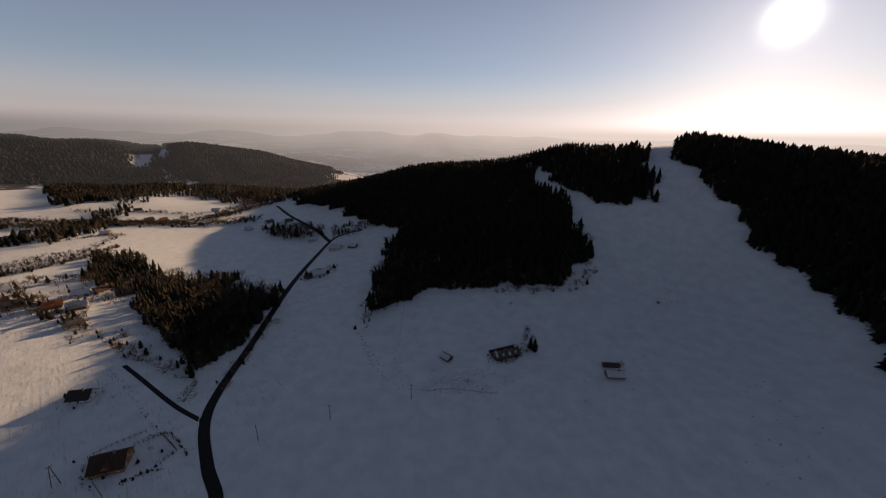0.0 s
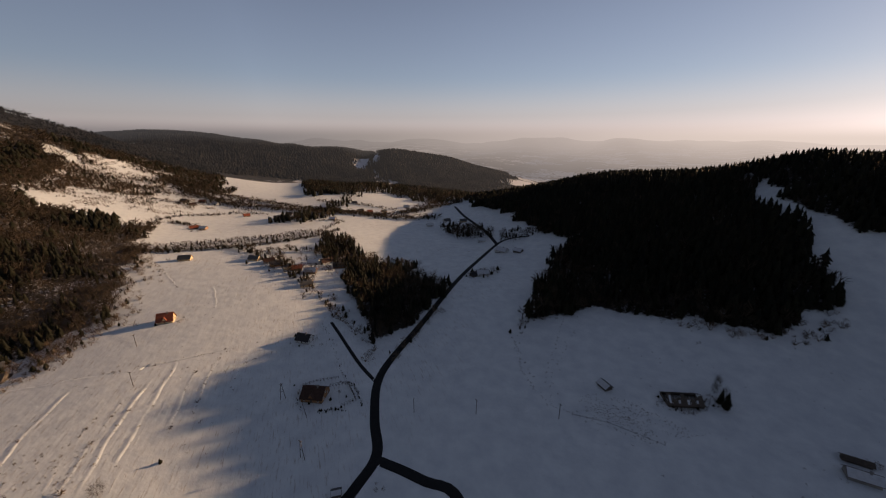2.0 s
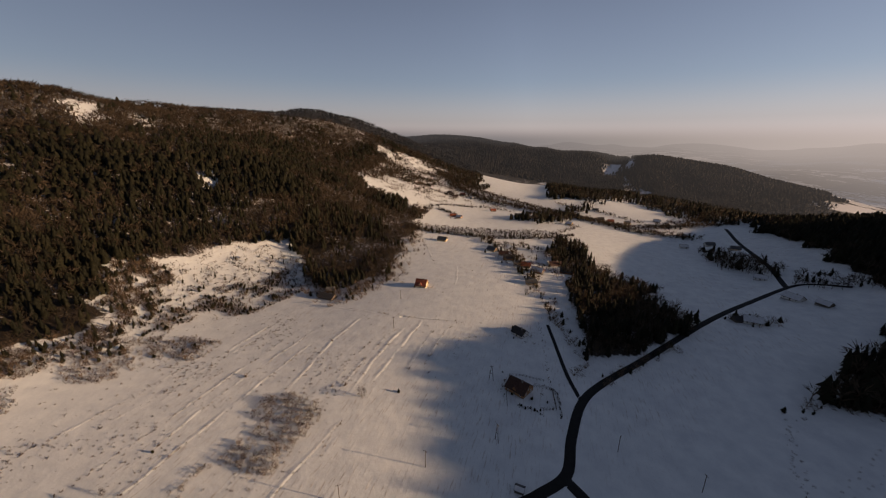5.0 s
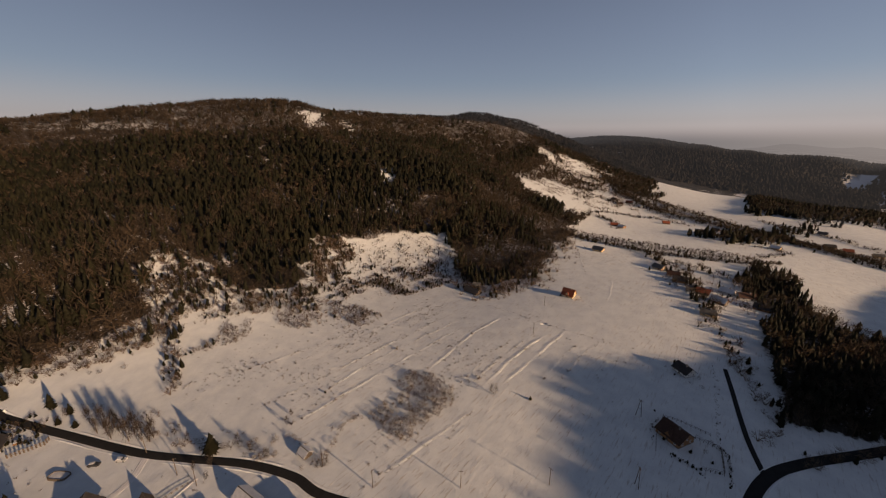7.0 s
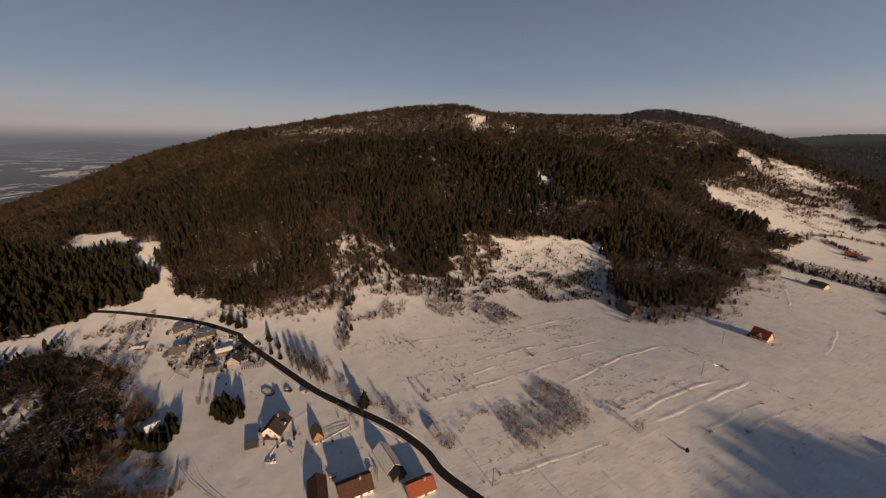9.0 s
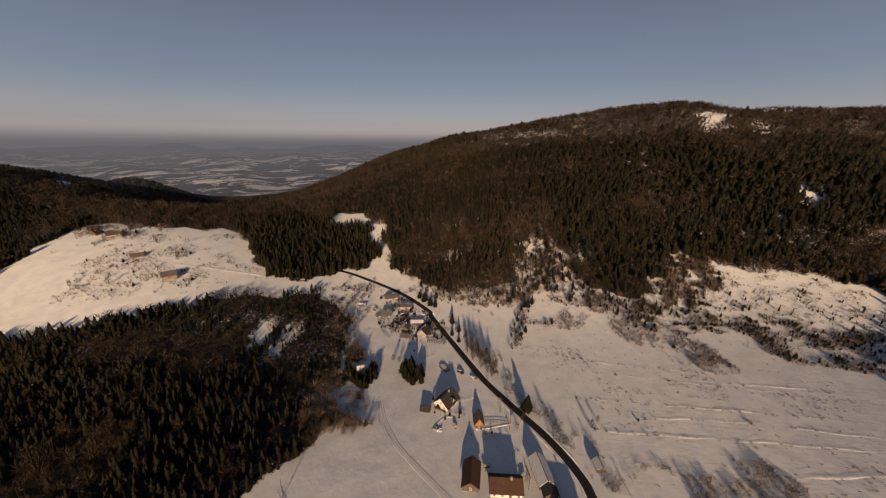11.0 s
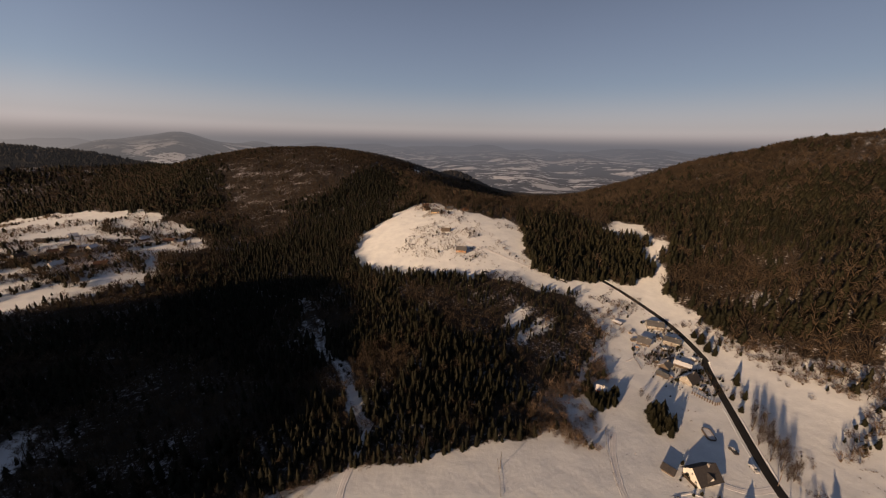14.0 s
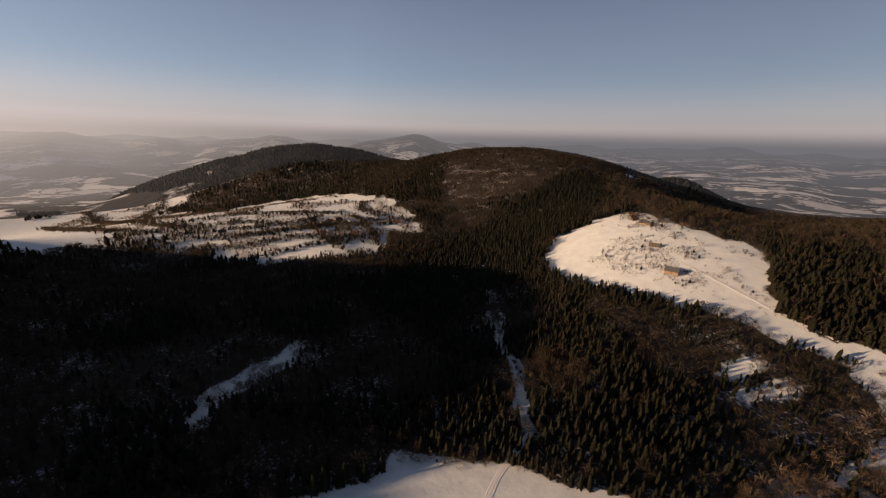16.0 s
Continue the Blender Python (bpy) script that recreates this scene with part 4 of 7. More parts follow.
RNG = np.random.default_rng(7)
SPRUCE = {"near": [spruce_shape(9, 5, RNG, RNG.uniform(0.17, 0.29)) for _ in range(14)],
          "mid": [spruce_shape(6, 4, RNG, RNG.uniform(0.20, 0.33)) for _ in range(12)],
          "far": [spruce_shape(3, 4, RNG, RNG.uniform(0.28, 0.38)) for _ in range(6)]}
BARE = {"near": [bare_shape(74, RNG, RNG.uniform(0.3, 0.42), 0.015) for _ in range(6)],
        "mid": [bare_shape(26, RNG, 0.42, 0.030) for _ in range(5)],
        "far": [bare_shape(12, RNG, 0.46, 0.05) for _ in range(4)]}
BUSH = [bare_shape(62, RNG, 0.55, 0.017, 0.0, True) for _ in range(5)]
BUSH_FAR = [bare_shape(24, RNG, 0.55, 0.030, 0.0, True) for _ in range(5)]


def scatter(poly, spacing, rng, gaps=True):
    """Uneven places inside a piece of the plan."""
    p = np.array(poly)
    (x0, y0), (x1, y1) = p.min(0), p.max(0)
    gx, gy = np.meshgrid(np.arange(x0, x1, spacing), np.arange(y0, y1, spacing * 0.9))
    x = (gx + rng.uniform(-0.48, 0.48, gx.shape) * spacing).ravel()
    y = (gy + rng.uniform(-0.48, 0.48, gx.shape) * spacing).ravel()
    jx, jy = ragged(x, y)
    k = inside(poly, jx, jy)
    for g in GAPS if gaps else []:
        for stretch in (1.0, 1.03, 1.06) if g is WOOD_PATH else (1.0,):  # lower growth borders a clearing on the side that faces the open valley
            k &= ~inside(g, jx * stretch, jy * stretch)
    return x[k], y[k]


def patchy(x, y, size):
    """Slow variation between 0 and 1 over the plan."""
    return 0.5 + 0.25 * (np.sin(x / size + 1.9 * np.sin(y / size / 1.3)) + np.sin(y / size / 0.8 + 1.6 * np.sin(x / size / 1.7) + 1))


def stand(name, shapes, x, y, h, width, tint, mat, label, category="forest"):
    """Many trees of one kind as one growth."""
    if not len(x):
        return None
    if shapes is BUSH and np.median(np.hypot(x, y)) > 240:
        shapes = BUSH_FAR
    z = surface(x, y) - 0.2
    turn = RNG.uniform(0, 6.28, len(x))
    pick = RNG.integers(0, len(shapes), len(x))
    vs, fs, ts, base = [], [], [], 0
    for i, (sv, sf) in enumerate(shapes):
        k = np.where(pick == i)[0]
        if not len(k):
            continue
        c, s = np.cos(turn[k])[:, None], np.sin(turn[k])[:, None]
        w = (h[k] * width[k])[:, None]
        X = (sv[:, 0] * c - sv[:, 1] * s) * w + x[k][:, None]
        Y = (sv[:, 0] * s + sv[:, 1] * c) * w + y[k][:, None]
        Z = sv[:, 2] * h[k][:, None] + z[k][:, None]
        vs.append(np.stack([X, Y, Z], 2).reshape(-1, 3))
        fs.append((sf[None] + (np.arange(len(k)) * len(sv))[:, None, None] + base).reshape(-1, 3))
        ts.append(np.repeat(tint[k], len(sv)))
        base += len(k) * len(sv)
    me = fast_mesh(name, np.concatenate(vs), np.concatenate(fs), [mat], np.concatenate(ts))
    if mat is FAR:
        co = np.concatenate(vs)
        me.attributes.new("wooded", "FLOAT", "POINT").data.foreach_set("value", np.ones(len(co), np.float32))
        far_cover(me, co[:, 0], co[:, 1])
    return tagged(new(name, me), label, category, kind="stuff")


def forest(poly, spacing, brown, tall, label, near=240, mid=560, seed=1, thin=620, shade_tint=None):
    """A wood: spruces and leafless trees mixed; brown(x, y, z) is the share of leafless ones."""
    rng = np.random.default_rng(seed)
    x, y = scatter(poly, spacing, rng)
    r = np.hypot(x, y)
    keep = rng.uniform(size=len(x)) < np.clip((thin / np.maximum(r, thin)) ** 1.3, 0.10, 1)
    thinned = np.zeros(len(x), bool)
    for e in THIN_EDGES:
        thinned |= inside(e, x + rng.normal(0, 0.018, len(x)) * r, y + rng.normal(0, 0.018, len(x)) * r)
    keep &= ~thinned | (rng.uniform(size=len(x)) < 0.9)
    keep &= (surface(x, y) < 145) | (rng.uniform(size=len(x)) < 0.7)
    x, y, r, thinned = x[keep], y[keep], r[keep], thinned[keep]
    z = surface(x, y)
    grow = np.clip((r / thin), 1, 2.2) ** 0.5
    leafless = rng.uniform(size=len(x)) < brown(x, y, z) + 0.65 * thinned * step(0.3, 0.5, patchy(x, y, 11))
    h = tall * np.where(thinned, 0.7, 1.0) * rng.uniform(0.45, 1.15, len(x)) * (0.8 + 0.4 * patchy(x, y, 40))
    # an optional factor darkens the tint by place, painting shade into the colour
    tint = (shade_tint(x, y) if shade_tint else 1.0) * np.clip(0.7 * rng.uniform(size=len(x)) ** 1.3 + 0.35 * patchy(x, y, 45), 0, 1)
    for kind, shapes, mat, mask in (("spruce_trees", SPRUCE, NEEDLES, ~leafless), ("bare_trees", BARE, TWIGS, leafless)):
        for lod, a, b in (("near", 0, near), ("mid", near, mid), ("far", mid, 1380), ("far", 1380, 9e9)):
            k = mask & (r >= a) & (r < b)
            # the farthest trees carry the painted haze too
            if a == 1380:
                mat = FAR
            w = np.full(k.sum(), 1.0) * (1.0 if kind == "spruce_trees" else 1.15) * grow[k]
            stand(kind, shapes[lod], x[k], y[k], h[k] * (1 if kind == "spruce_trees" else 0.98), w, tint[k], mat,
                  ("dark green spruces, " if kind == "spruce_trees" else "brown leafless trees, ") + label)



def thicket(poly, spacing, tall, label, green=0.0, seed=1, name="bushes", clump=0.5, size=7.0, gaps=True):
    """Bushes in loose clumps; clump is the share of bare ground between them."""
    rng = np.random.default_rng(seed)
    x, y = scatter(poly, spacing * 0.8, rng, gaps)
    near = 0.6 * patchy(x + seed * 13, y, size) + 0.4 * patchy(x, y + seed * 29, size * 0.37)
    k = near + rng.normal(0, 0.07, len(x)) > 0.28 + 0.42 * clump
    x, y, near = x[k], y[k], near[k]
    h = tall * rng.uniform(0.3, 1.0, len(x)) * (0.5 + 0.9 * near) + 0.2 * tall * rng.exponential(0.6, len(x))
    g = rng.uniform(size=len(x)) < green
    t = rng.uniform(size=len(x))
    stand(name, BUSH, x[~g], y[~g], h[~g], np.full((~g).sum(), 1.0), t[~g], SHRUB, label, "bushes")
    stand("conifer_bushes", SPRUCE["mid"], x[g], y[g], h[g], np.full(g.sum(), 1.7), t[g], NEEDLES, "dark green low conifers among the bushes", "bushes")


def hedge(line, width, spacing, tall, label, green=0.1, seed=1):
    """A strip of leafless trees and bushes along a line."""
    rng = np.random.default_rng(seed)
    c = curve(line, spacing)
    x = np.array([p.x for p in c]) + rng.normal(0, width / 2, len(c))
    y = np.array([p.y for p in c]) + rng.normal(0, width / 2, len(c))
    h = tall * rng.uniform(0.45, 1.2, len(c))
    g = rng.uniform(size=len(c)) < green
    t = rng.uniform(size=len(c))
    shapes = BARE["mid"] if tall > 5 else BUSH
    stand("hedgerow", shapes, x[~g], y[~g], h[~g], np.full((~g).sum(), 1.3), t[~g], SHRUB if tall < 9 and np.hypot(x[0], y[0]) < 420 else TWIGS, label, "hedge")
    stand("hedgerow_spruces", SPRUCE["mid"], x[g], y[g], h[g], np.full(g.sum(), 1.2), t[g], NEEDLES, "dark spruces standing in a hedgerow", "hedge")


FRINGE = "leafless trees and bushes fringing the forest"
forest(WOOD_SKI, 4.2, lambda x, y, z: np.where(z < 14, 0.35, 0.06), 13.8, "dense wood beside the ski slope", seed=2)
forest(WOOD_FORK, 4.4, lambda x, y, z: 0.04 + 0 * x, 12.8, "dense wood on the hill top", seed=3)
forest(WOOD_RIGHT, 4.6, lambda x, y, z: 0.05 + 0 * x, 13.5, "dense wood along the ski slope", seed=4)
forest(COPSE, 4.2, lambda x, y, z: 0.25 + 0.35 * step(0.4, 0.6, patchy(x, y, 18)), 10.5, "dark copse beside the road", seed=5)
forest(PLANTATION, 3.9, lambda x, y, z: 0.12 + 0 * x, 11, "plantation behind the hamlet", seed=6)
# darker tints paint shade into the conifer belt and the west part
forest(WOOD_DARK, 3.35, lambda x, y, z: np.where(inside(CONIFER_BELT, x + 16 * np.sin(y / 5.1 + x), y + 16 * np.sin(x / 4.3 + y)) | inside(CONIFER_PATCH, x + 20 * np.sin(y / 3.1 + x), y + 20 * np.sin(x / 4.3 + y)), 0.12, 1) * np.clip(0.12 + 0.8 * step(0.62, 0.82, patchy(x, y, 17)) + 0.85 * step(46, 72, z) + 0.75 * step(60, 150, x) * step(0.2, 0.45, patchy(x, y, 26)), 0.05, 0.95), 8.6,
       "shaded wood running up to the ridge, shade painted in its tint", seed=7, thin=470, shade_tint=lambda x, y: np.where(inside(CONIFER_BELT, x, y), 0.3, np.where(x > 30, 0.8, 0.45)))
forest(WOOD_SADDLE, 5.8, lambda x, y, z: 0.9 + 0 * x, 13, "wood on the saddle", seed=9)
forest(WOOD_MOUNTAIN, 5.5, lambda x, y, z: np.clip(0.8 * step(104, 160, z) + 0.7 * step(44, 14, z) * step(-150, -240, y) * step(0.25, 0.5, patchy(x, y, 29)) + 0.26 + 0.55 * step(0.54, 0.72, patchy(x, y, 47)) * step(0.35, 0.6, patchy(x + 400, y, 23)) + 0.75 * step(-456, -672, y) + 0.65 * step(30, 130, y) * step(0.2, 0.45, patchy(x, y, 33)), 0.04, 0.95), 14.5,
       "wooded mountain flank", seed=8, thin=540)
forest(WOOD_NEXT, 6.5, lambda x, y, z: np.clip(0.55 + 0.5 * patchy(x, y, 90) - 0.3, 0, 1), 12, "wooded hill above the next valley", seed=19, thin=800)
forest(WOOD_RIDGE_GAP, 6.0, lambda x, y, z: 0.6 + 0 * x, 12, "wood on the ridge above the next valley", seed=20, thin=800)
forest(WOOD_SPIKE, 5.0, lambda x, y, z: 0.6 + 0 * x, 12, "wood on the crest of the ridge", seed=37)
forest([(-284.9, -229.7), (-331.6, -236.0), (-294.3, -174.2), (-266.4, -179.1), (-256.9, -195.7)], 4.4, lambda x, y, z: 0.55 + 0 * x, 9, "young wood in a bay of the forest", seed=38)
forest(WOOD_FOOT_LEFT, 6.5, lambda x, y, z: 0.6 + 0 * x, 8, "scattered trees below the forest edge", seed=39)
forest([(-396.2, -126.9), (-414.0, -70.5), (-442.9, -7.6), (-429.3, 23.8), (-353.3, 22.8), (-370.4, -34.1), (-329.5, -105.7)], 9.0, lambda x, y, z: 0.7 + 0 * x, 5, "scattered young trees on a clearing", seed=40)
forest(NEXT_SPUR, 6.0, lambda x, y, z: 0.75 + 0 * x, 11, "wooded spur before the next valley", seed=34, thin=800)
forest(WOOD_HILL_FOOT, 7.0, lambda x, y, z: 0.5 + 0 * x, 12, "wood at the foot of the far hill", seed=28, thin=900)
forest(WOOD_HILL_SIDE, 8.0, lambda x, y, z: 0.5 + 0 * x, 13, "wood running down the far hill", seed=33, thin=1000)
forest(SLOPE_EAST, 7.5, lambda x, y, z: 0.9 + 0 * x, 9, "open scrub on the shoulder of the mountain", seed=27, thin=1000)
forest(WOOD_FLANK, 6.0, lambda x, y, z: 0.75 + 0 * x, 12, "wood below the far shoulder of the mountain", seed=10, thin=800)
forest(CLUMP_BEND, 5.0, lambda x, y, z: 0.8 + 0 * x, 10, "clump by the valley road", seed=11)
forest(ROW_BEND, 5.0, lambda x, y, z: 0.9 + 0 * x, 9, "clump beside the farmsteads", seed=12)
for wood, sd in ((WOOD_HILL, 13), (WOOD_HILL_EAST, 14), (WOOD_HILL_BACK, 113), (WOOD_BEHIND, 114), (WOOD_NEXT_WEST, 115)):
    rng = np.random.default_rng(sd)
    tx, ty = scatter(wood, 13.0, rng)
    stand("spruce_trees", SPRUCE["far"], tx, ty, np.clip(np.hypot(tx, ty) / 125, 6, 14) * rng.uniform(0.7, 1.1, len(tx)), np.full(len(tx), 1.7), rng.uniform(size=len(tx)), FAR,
          "far wooded hill with winter haze painted in")


for strip, sp, tl, sd in ((STRIP_BROOK, 5.0, 4.5, 16), (STRIP_NEXT, 8.0, 7, 17), (STRIP_NEXT_LOW, 6.0, 7, 18)):
    forest(strip, sp * 0.8, lambda x, y, z: 0.8 + 0 * x, tl, "strip of wood along a brook", seed=sd, thin=1000)


thicket(WOOD_FOOT_LEFT, 3.0, 4.2, "brown bushes where the forest thins out", 0.04, 29, clump=0.5, size=7)
thicket(SCRUB_SLOPE, 2.6, 3.0, "leafless bushes on the foot of the mountain", 0.04, 21, clump=0.55, size=9)
thicket(SCRUB_MEADOW, 2.2, 2.8, "low dark bushes across the meadow", 0.2, 22, clump=0.45, size=8)
thicket(SCRUB_EAST, 5, 5.0, "bushes scattered over the far slope", 0.1, 23, clump=0.35, size=16)
thicket([(-418.3, -129.8), (-435.6, -80.5), (-463.9, -11.5), (-451.3, 25.0), (-407.2, 26.0), (-369.4, 20.7), (-385.4, -35.3), (-338.1, -108.1), (-379.9, -128.3)], 3.0, 2.2, "bushes dotted over a clearing", 0.12, 30, clump=0.6, size=6)
thicket([(-282.7, -226.1), (-324.7, -231.9), (-291.2, -179.3), (-278.3, -191.9), (-261.2, -198.3)], 2.6, 4.0, "leafless bushes filling a bay of the forest", 0.06, 31, clump=0.45, size=6)
hedge([(-370.3, 44.6), (-371.5, 80.0), (-388.0, 116.0), (-417.3, 157.4), (-492.7, 200.7)], 24, 0.5, 5, FRINGE, 0.1, 61)
hedge([(-341.3, 50.7), (-343.5, 81.2), (-357.8, 115.7), (-390.1, 158.4)], 14, 0.9, 3.5, FRINGE, 0.1, 62)
thicket([(-961.8, 243.1), (-1203.8, 398.5), (-1289.6, 555.0), (-978.4, 511.5), (-793.3, 321.6)], 5.0, 6.0, "brown scrub on the shoulder of the mountain", 0.15, 36, clump=0.3, size=15)
hedge([(93.9, -89.9), (79.1, -95.5), (65.9, -102.7), (49.5, -113.7), (33.6, -122.5), (18.3, -128.7), (2.8, -140.0)], 4, 0.9, 3.5, "brown bushes fringing the field", 0.05, 63)
hedge([(-1091.0, 215.1), (-1016.7, 254.2), (-956.7, 304.5), (-858.0, 331.9), (-796.7, 364.3)], 22, 0.9, 6, "brown scrub along the mountain shoulder", 0.1, 58)
hedge([(-1104.1, 299.6), (-1095.6, 356.1), (-1001.2, 371.9), (-912.6, 398.9), (-815.2, 443.4)], 26, 0.9, 7, "brown scrub along the mountain shoulder", 0.1, 59)
hedge([(-1245.2, 438.1), (-1151.9, 500.7), (-975.8, 507.8), (-802.1, 474.6), (-679.7, 486.7)], 30, 0.7, 8, "brown scrub along the mountain shoulder", 0.1, 60)
thicket([(-1215, 340), (-1206, 430), (-1160, 520), (-1060, 560), (-700, 430), (-650, 390), (-780, 245), (-900, 225), (-1100, 330)], 4.6, 3.6, "brown scrub dotted over the snowy shoulder", 0.12, 103, clump=0.52, size=17, gaps=False)
thicket([(-436.8, -144.9), (-452.0, -105.0), (-398.0, -82.0), (-336.0, -88.0), (-318.0, -104.0), (-380.0, -130.0)], 2.6, 5.5, "tall leafless bushes beside a clearing", 0.15, 44, clump=0.2, size=8, gaps=False)
hedge([(-316.7, -92.6), (-332.1, -63.1), (-328.3, -40.3), (-371.0, -14.5), (-380.0, 3.9), (-350.0, 14.0)], 11, 0.8, 3.6, "dark bushes closing a clearing below", 0.3, 45)
hedge([(-277.9, -106.2), (-279.9, -82.8), (-267.0, -65.4), (-249.0, -44.0)], 5, 0.7, 2.8, "dark leafless bushes along the top of the field", 0.05, 46)
thicket([(-918, -275), (-925, -240), (-820, -150), (-790, -170), (-795, -240)], 9, 5.0, "leafless bushes on snow below the summit", 0.1, 47, clump=0.5, size=14, gaps=False)
thicket([(-640, -90), (-628, -60), (-570, -35), (-575, -58)], 6, 5.0, "leafless bushes on a small snowy glade", 0.2, 48, clump=0.4, size=9, gaps=False)
thicket([(68.4, -356.5), (60, -420), (30.4, -431.9), (-19.9, -423.5), (-77.9, -325.8), (-24.4, -333.1), (26.5, -330.9)], 3.2, 2.2, "brown scrub scattered over the upper meadow", 0.05, 49, clump=0.62, size=9, gaps=False)
thicket(SCRUB_EDGE, 3.4, 4.5, "leafless bushes below the forest edge", 0.05, 24)
thicket(SCRUB_WOOD, 2.2, 5.5, "tall brown bushes at the edge of the wood", 0.02, 25, clump=0.15, size=6)
for k, g in enumerate(GAPS):
    if k not in (0, 1, 2, 3, 4, 5, 6, 7, 9, 14, 15):
        thicket(g, 2.4, 3.2, "brown bushes in a snowy gap of the wood", 0.05 if k > 8 else 0.5, 200 + k, clump=0.45, size=5, gaps=False)
thicket(BIRCH_PLOT, 2.6, 3.4, "plot of young leafless birches in the snow", 0.0, 26, "young_birches", 0.0)
BARE_HEDGE = "brown leafless trees along a field edge"
VALLEY_TREES = "leafless trees in a dense band along the valley brook"
hedge([(-1010, 500), (-900, 480), (-797, 462), (-694, 476), (-608, 500), (-509, 519), (-430, 536), (-365, 545), (-300, 575)], 17, 0.34, 6.4, VALLEY_TREES, 0.12, 232)
hedge([(-820, 498), (-700, 515), (-600, 525), (-500, 535), (-426, 548), (-376, 590), (-345, 660), (-320, 720)], 12, 0.42, 6.0, VALLEY_TREES, 0.10, 233)
hedge([(-376, 590), (-368, 672), (-400, 800), (-450, 1000), (-519, 1228)], 22, 0.8, 8.0, VALLEY_TREES, 0.15, 234)
hedge([(-490, 186), (-449, 222), (-414, 254), (-388, 294), (-372, 350), (-384, 409)], 5, 0.9, 5.0, BARE_HEDGE, 0.12, 235)
hedge([(-470, 200), (-430, 235), (-400, 270), (-378, 320)], 9, 1.6, 6.0, BARE_HEDGE, 0.2, 236)
hedge([(-645, 312), (-620, 318), (-590, 322), (-575, 312)], 7, 0.9, 5.0, "bare trees round a farmstead in the fields", 0.15, 237)
hedge([(-574, 232), (-625, 280), (-677, 330), (-660, 400), (-649, 431), (-600, 455)], 9, 1.3, 5.0, BARE_HEDGE, 0.1, 238)
hedge([(-470, 430), (-430, 462), (-395, 376)], 7, 1.6, 4.5, BARE_HEDGE, 0.1, 239)
hedge([(-800, 385), (-770, 405), (-745, 440), (-715, 460)], 14, 0.8, 5.5, "bare trees between valley farmsteads", 0.12, 240)
hedge([(-606, 590), (-560, 592), (-513, 610), (-411, 608)], 9, 1.4, 5.0, "bare trees between valley farmsteads", 0.1, 241)
hedge([(-483.6, 185.6), (-475.0, 214.0), (-459.9, 240.5), (-422.5, 296.2), (-384.1, 362.3)], 6, 1.5, 4.34, BARE_HEDGE, 0.12, 31)
hedge([(-917.3, 455.1), (-839.6, 473.7), (-718.8, 457.5), (-634.4, 460.6)], 16, 1.2, 4.34, BARE_HEDGE, 0.1, 134)
hedge([(-398.2, 262.6), (-356.6, 256.0), (-322.9, 251.1), (-282.6, 235.7), (-242.0, 216.9)], 10, 0.9, 7, "bare trees between the valley houses", 0.2, 136)
hedge([(-357.1, 268.9), (-339.8, 281.1), (-310.6, 287.2), (-285.4, 287.3)], 9, 1.2, 7, "bare trees between the valley houses", 0.2, 137)
hedge([(-227.1, 196.0), (-240.7, 216.9), (-256.4, 223.2), (-199.7, 194.9), (-177.2, 180.6)], 5, 1.5, 3.72, BARE_HEDGE, 0.3, 35)
hedge([(-556.8, 294.8), (-553.5, 315.2)], 6, 1.5, 4.34, BARE_HEDGE, 0.2, 36)
hedge([(-217.0, -167.3), (-195.7, -152.4), (-172.1, -135.4)], 4, 1.2, 5, "bushy hedge down the slope", 0.3, 37)
hedge([(-134.7, -111.7), (-131.9, -95.8), (-130.8, -81.2), (-124.7, -67.9)], 3, 2.4, 4, "leafless bushes along the road bank", 0.0, 39)
hedge([(-131.1, -66.4), (-134.1, -60.2), (-118.5, -45.7), (-139.0, -41.3), (-146.5, -32.2)], 3, 1.8, 3, "leafless bushes beside a small shed", 0.0, 40)
hedge([(-242.6, -46.5), (-264.0, -87.2), (-261.6, -120.5)], 6, 1.5, 3.5, "bushes along an old field bank", 0.05, 41)
hedge([(-112.1, 154.7), (-116.6, 199.4), (-118.8, 229.0)], 5, 2.2, 5, "bushes along the road verge", 0.2, 42)
hedge([(-133.0, -282.2), (-103.9, -253.6), (-86.7, -224.9), (-45.8, -157.5), (-58.2, -158.7)], 9, 2.4, 7, "leafless trees at the forest edge", 0.03, 43)
hedge([(-54.2, 223.5), (-49.0, 238.0), (-34.1, 250.7)], 6, 1.5, 4, "bushes in front of the dark wood", 0.1, 44)
hedge([(45.7, 268.1), (81.9, 267.7), (111.2, 274.3), (133.0, 297.6)], 7, 1.5, 4.5, "leafless bushes in front of the dark wood", 0.1, 45)
for k, line in enumerate((
        [(570.4, -192.5), (553.4, -218.7), (533.9, -246.3), (505.3, -278.5), (488.1, -322.4), (481.7, -372.7)], 
         [(398.0, -207.8), (386.1, -236.9), (374.7, -270.3), (355.9, -302.3), (349.3, -352.1)],
        [(485.9, -338.2), (414.2, -309.4), (360.9, -290.1), (333.7, -282.2)], [(443.5, -402.7), (387.7, -375.8), (340.4, -342.7), (313.0, -323.3)],
         [(649.6, -217.4), (632.4, -293.1), (571.4, -357.5), (478.0, -401.1)],  [(488.6, -237.0), (456.0, -300.3), (416.6, -348.3), (362.8, -412.1)])):
    hedge(line, 7, 0.7, 6, "bare trees and scrub between fields of the next valley", 0.25, 140 + k)
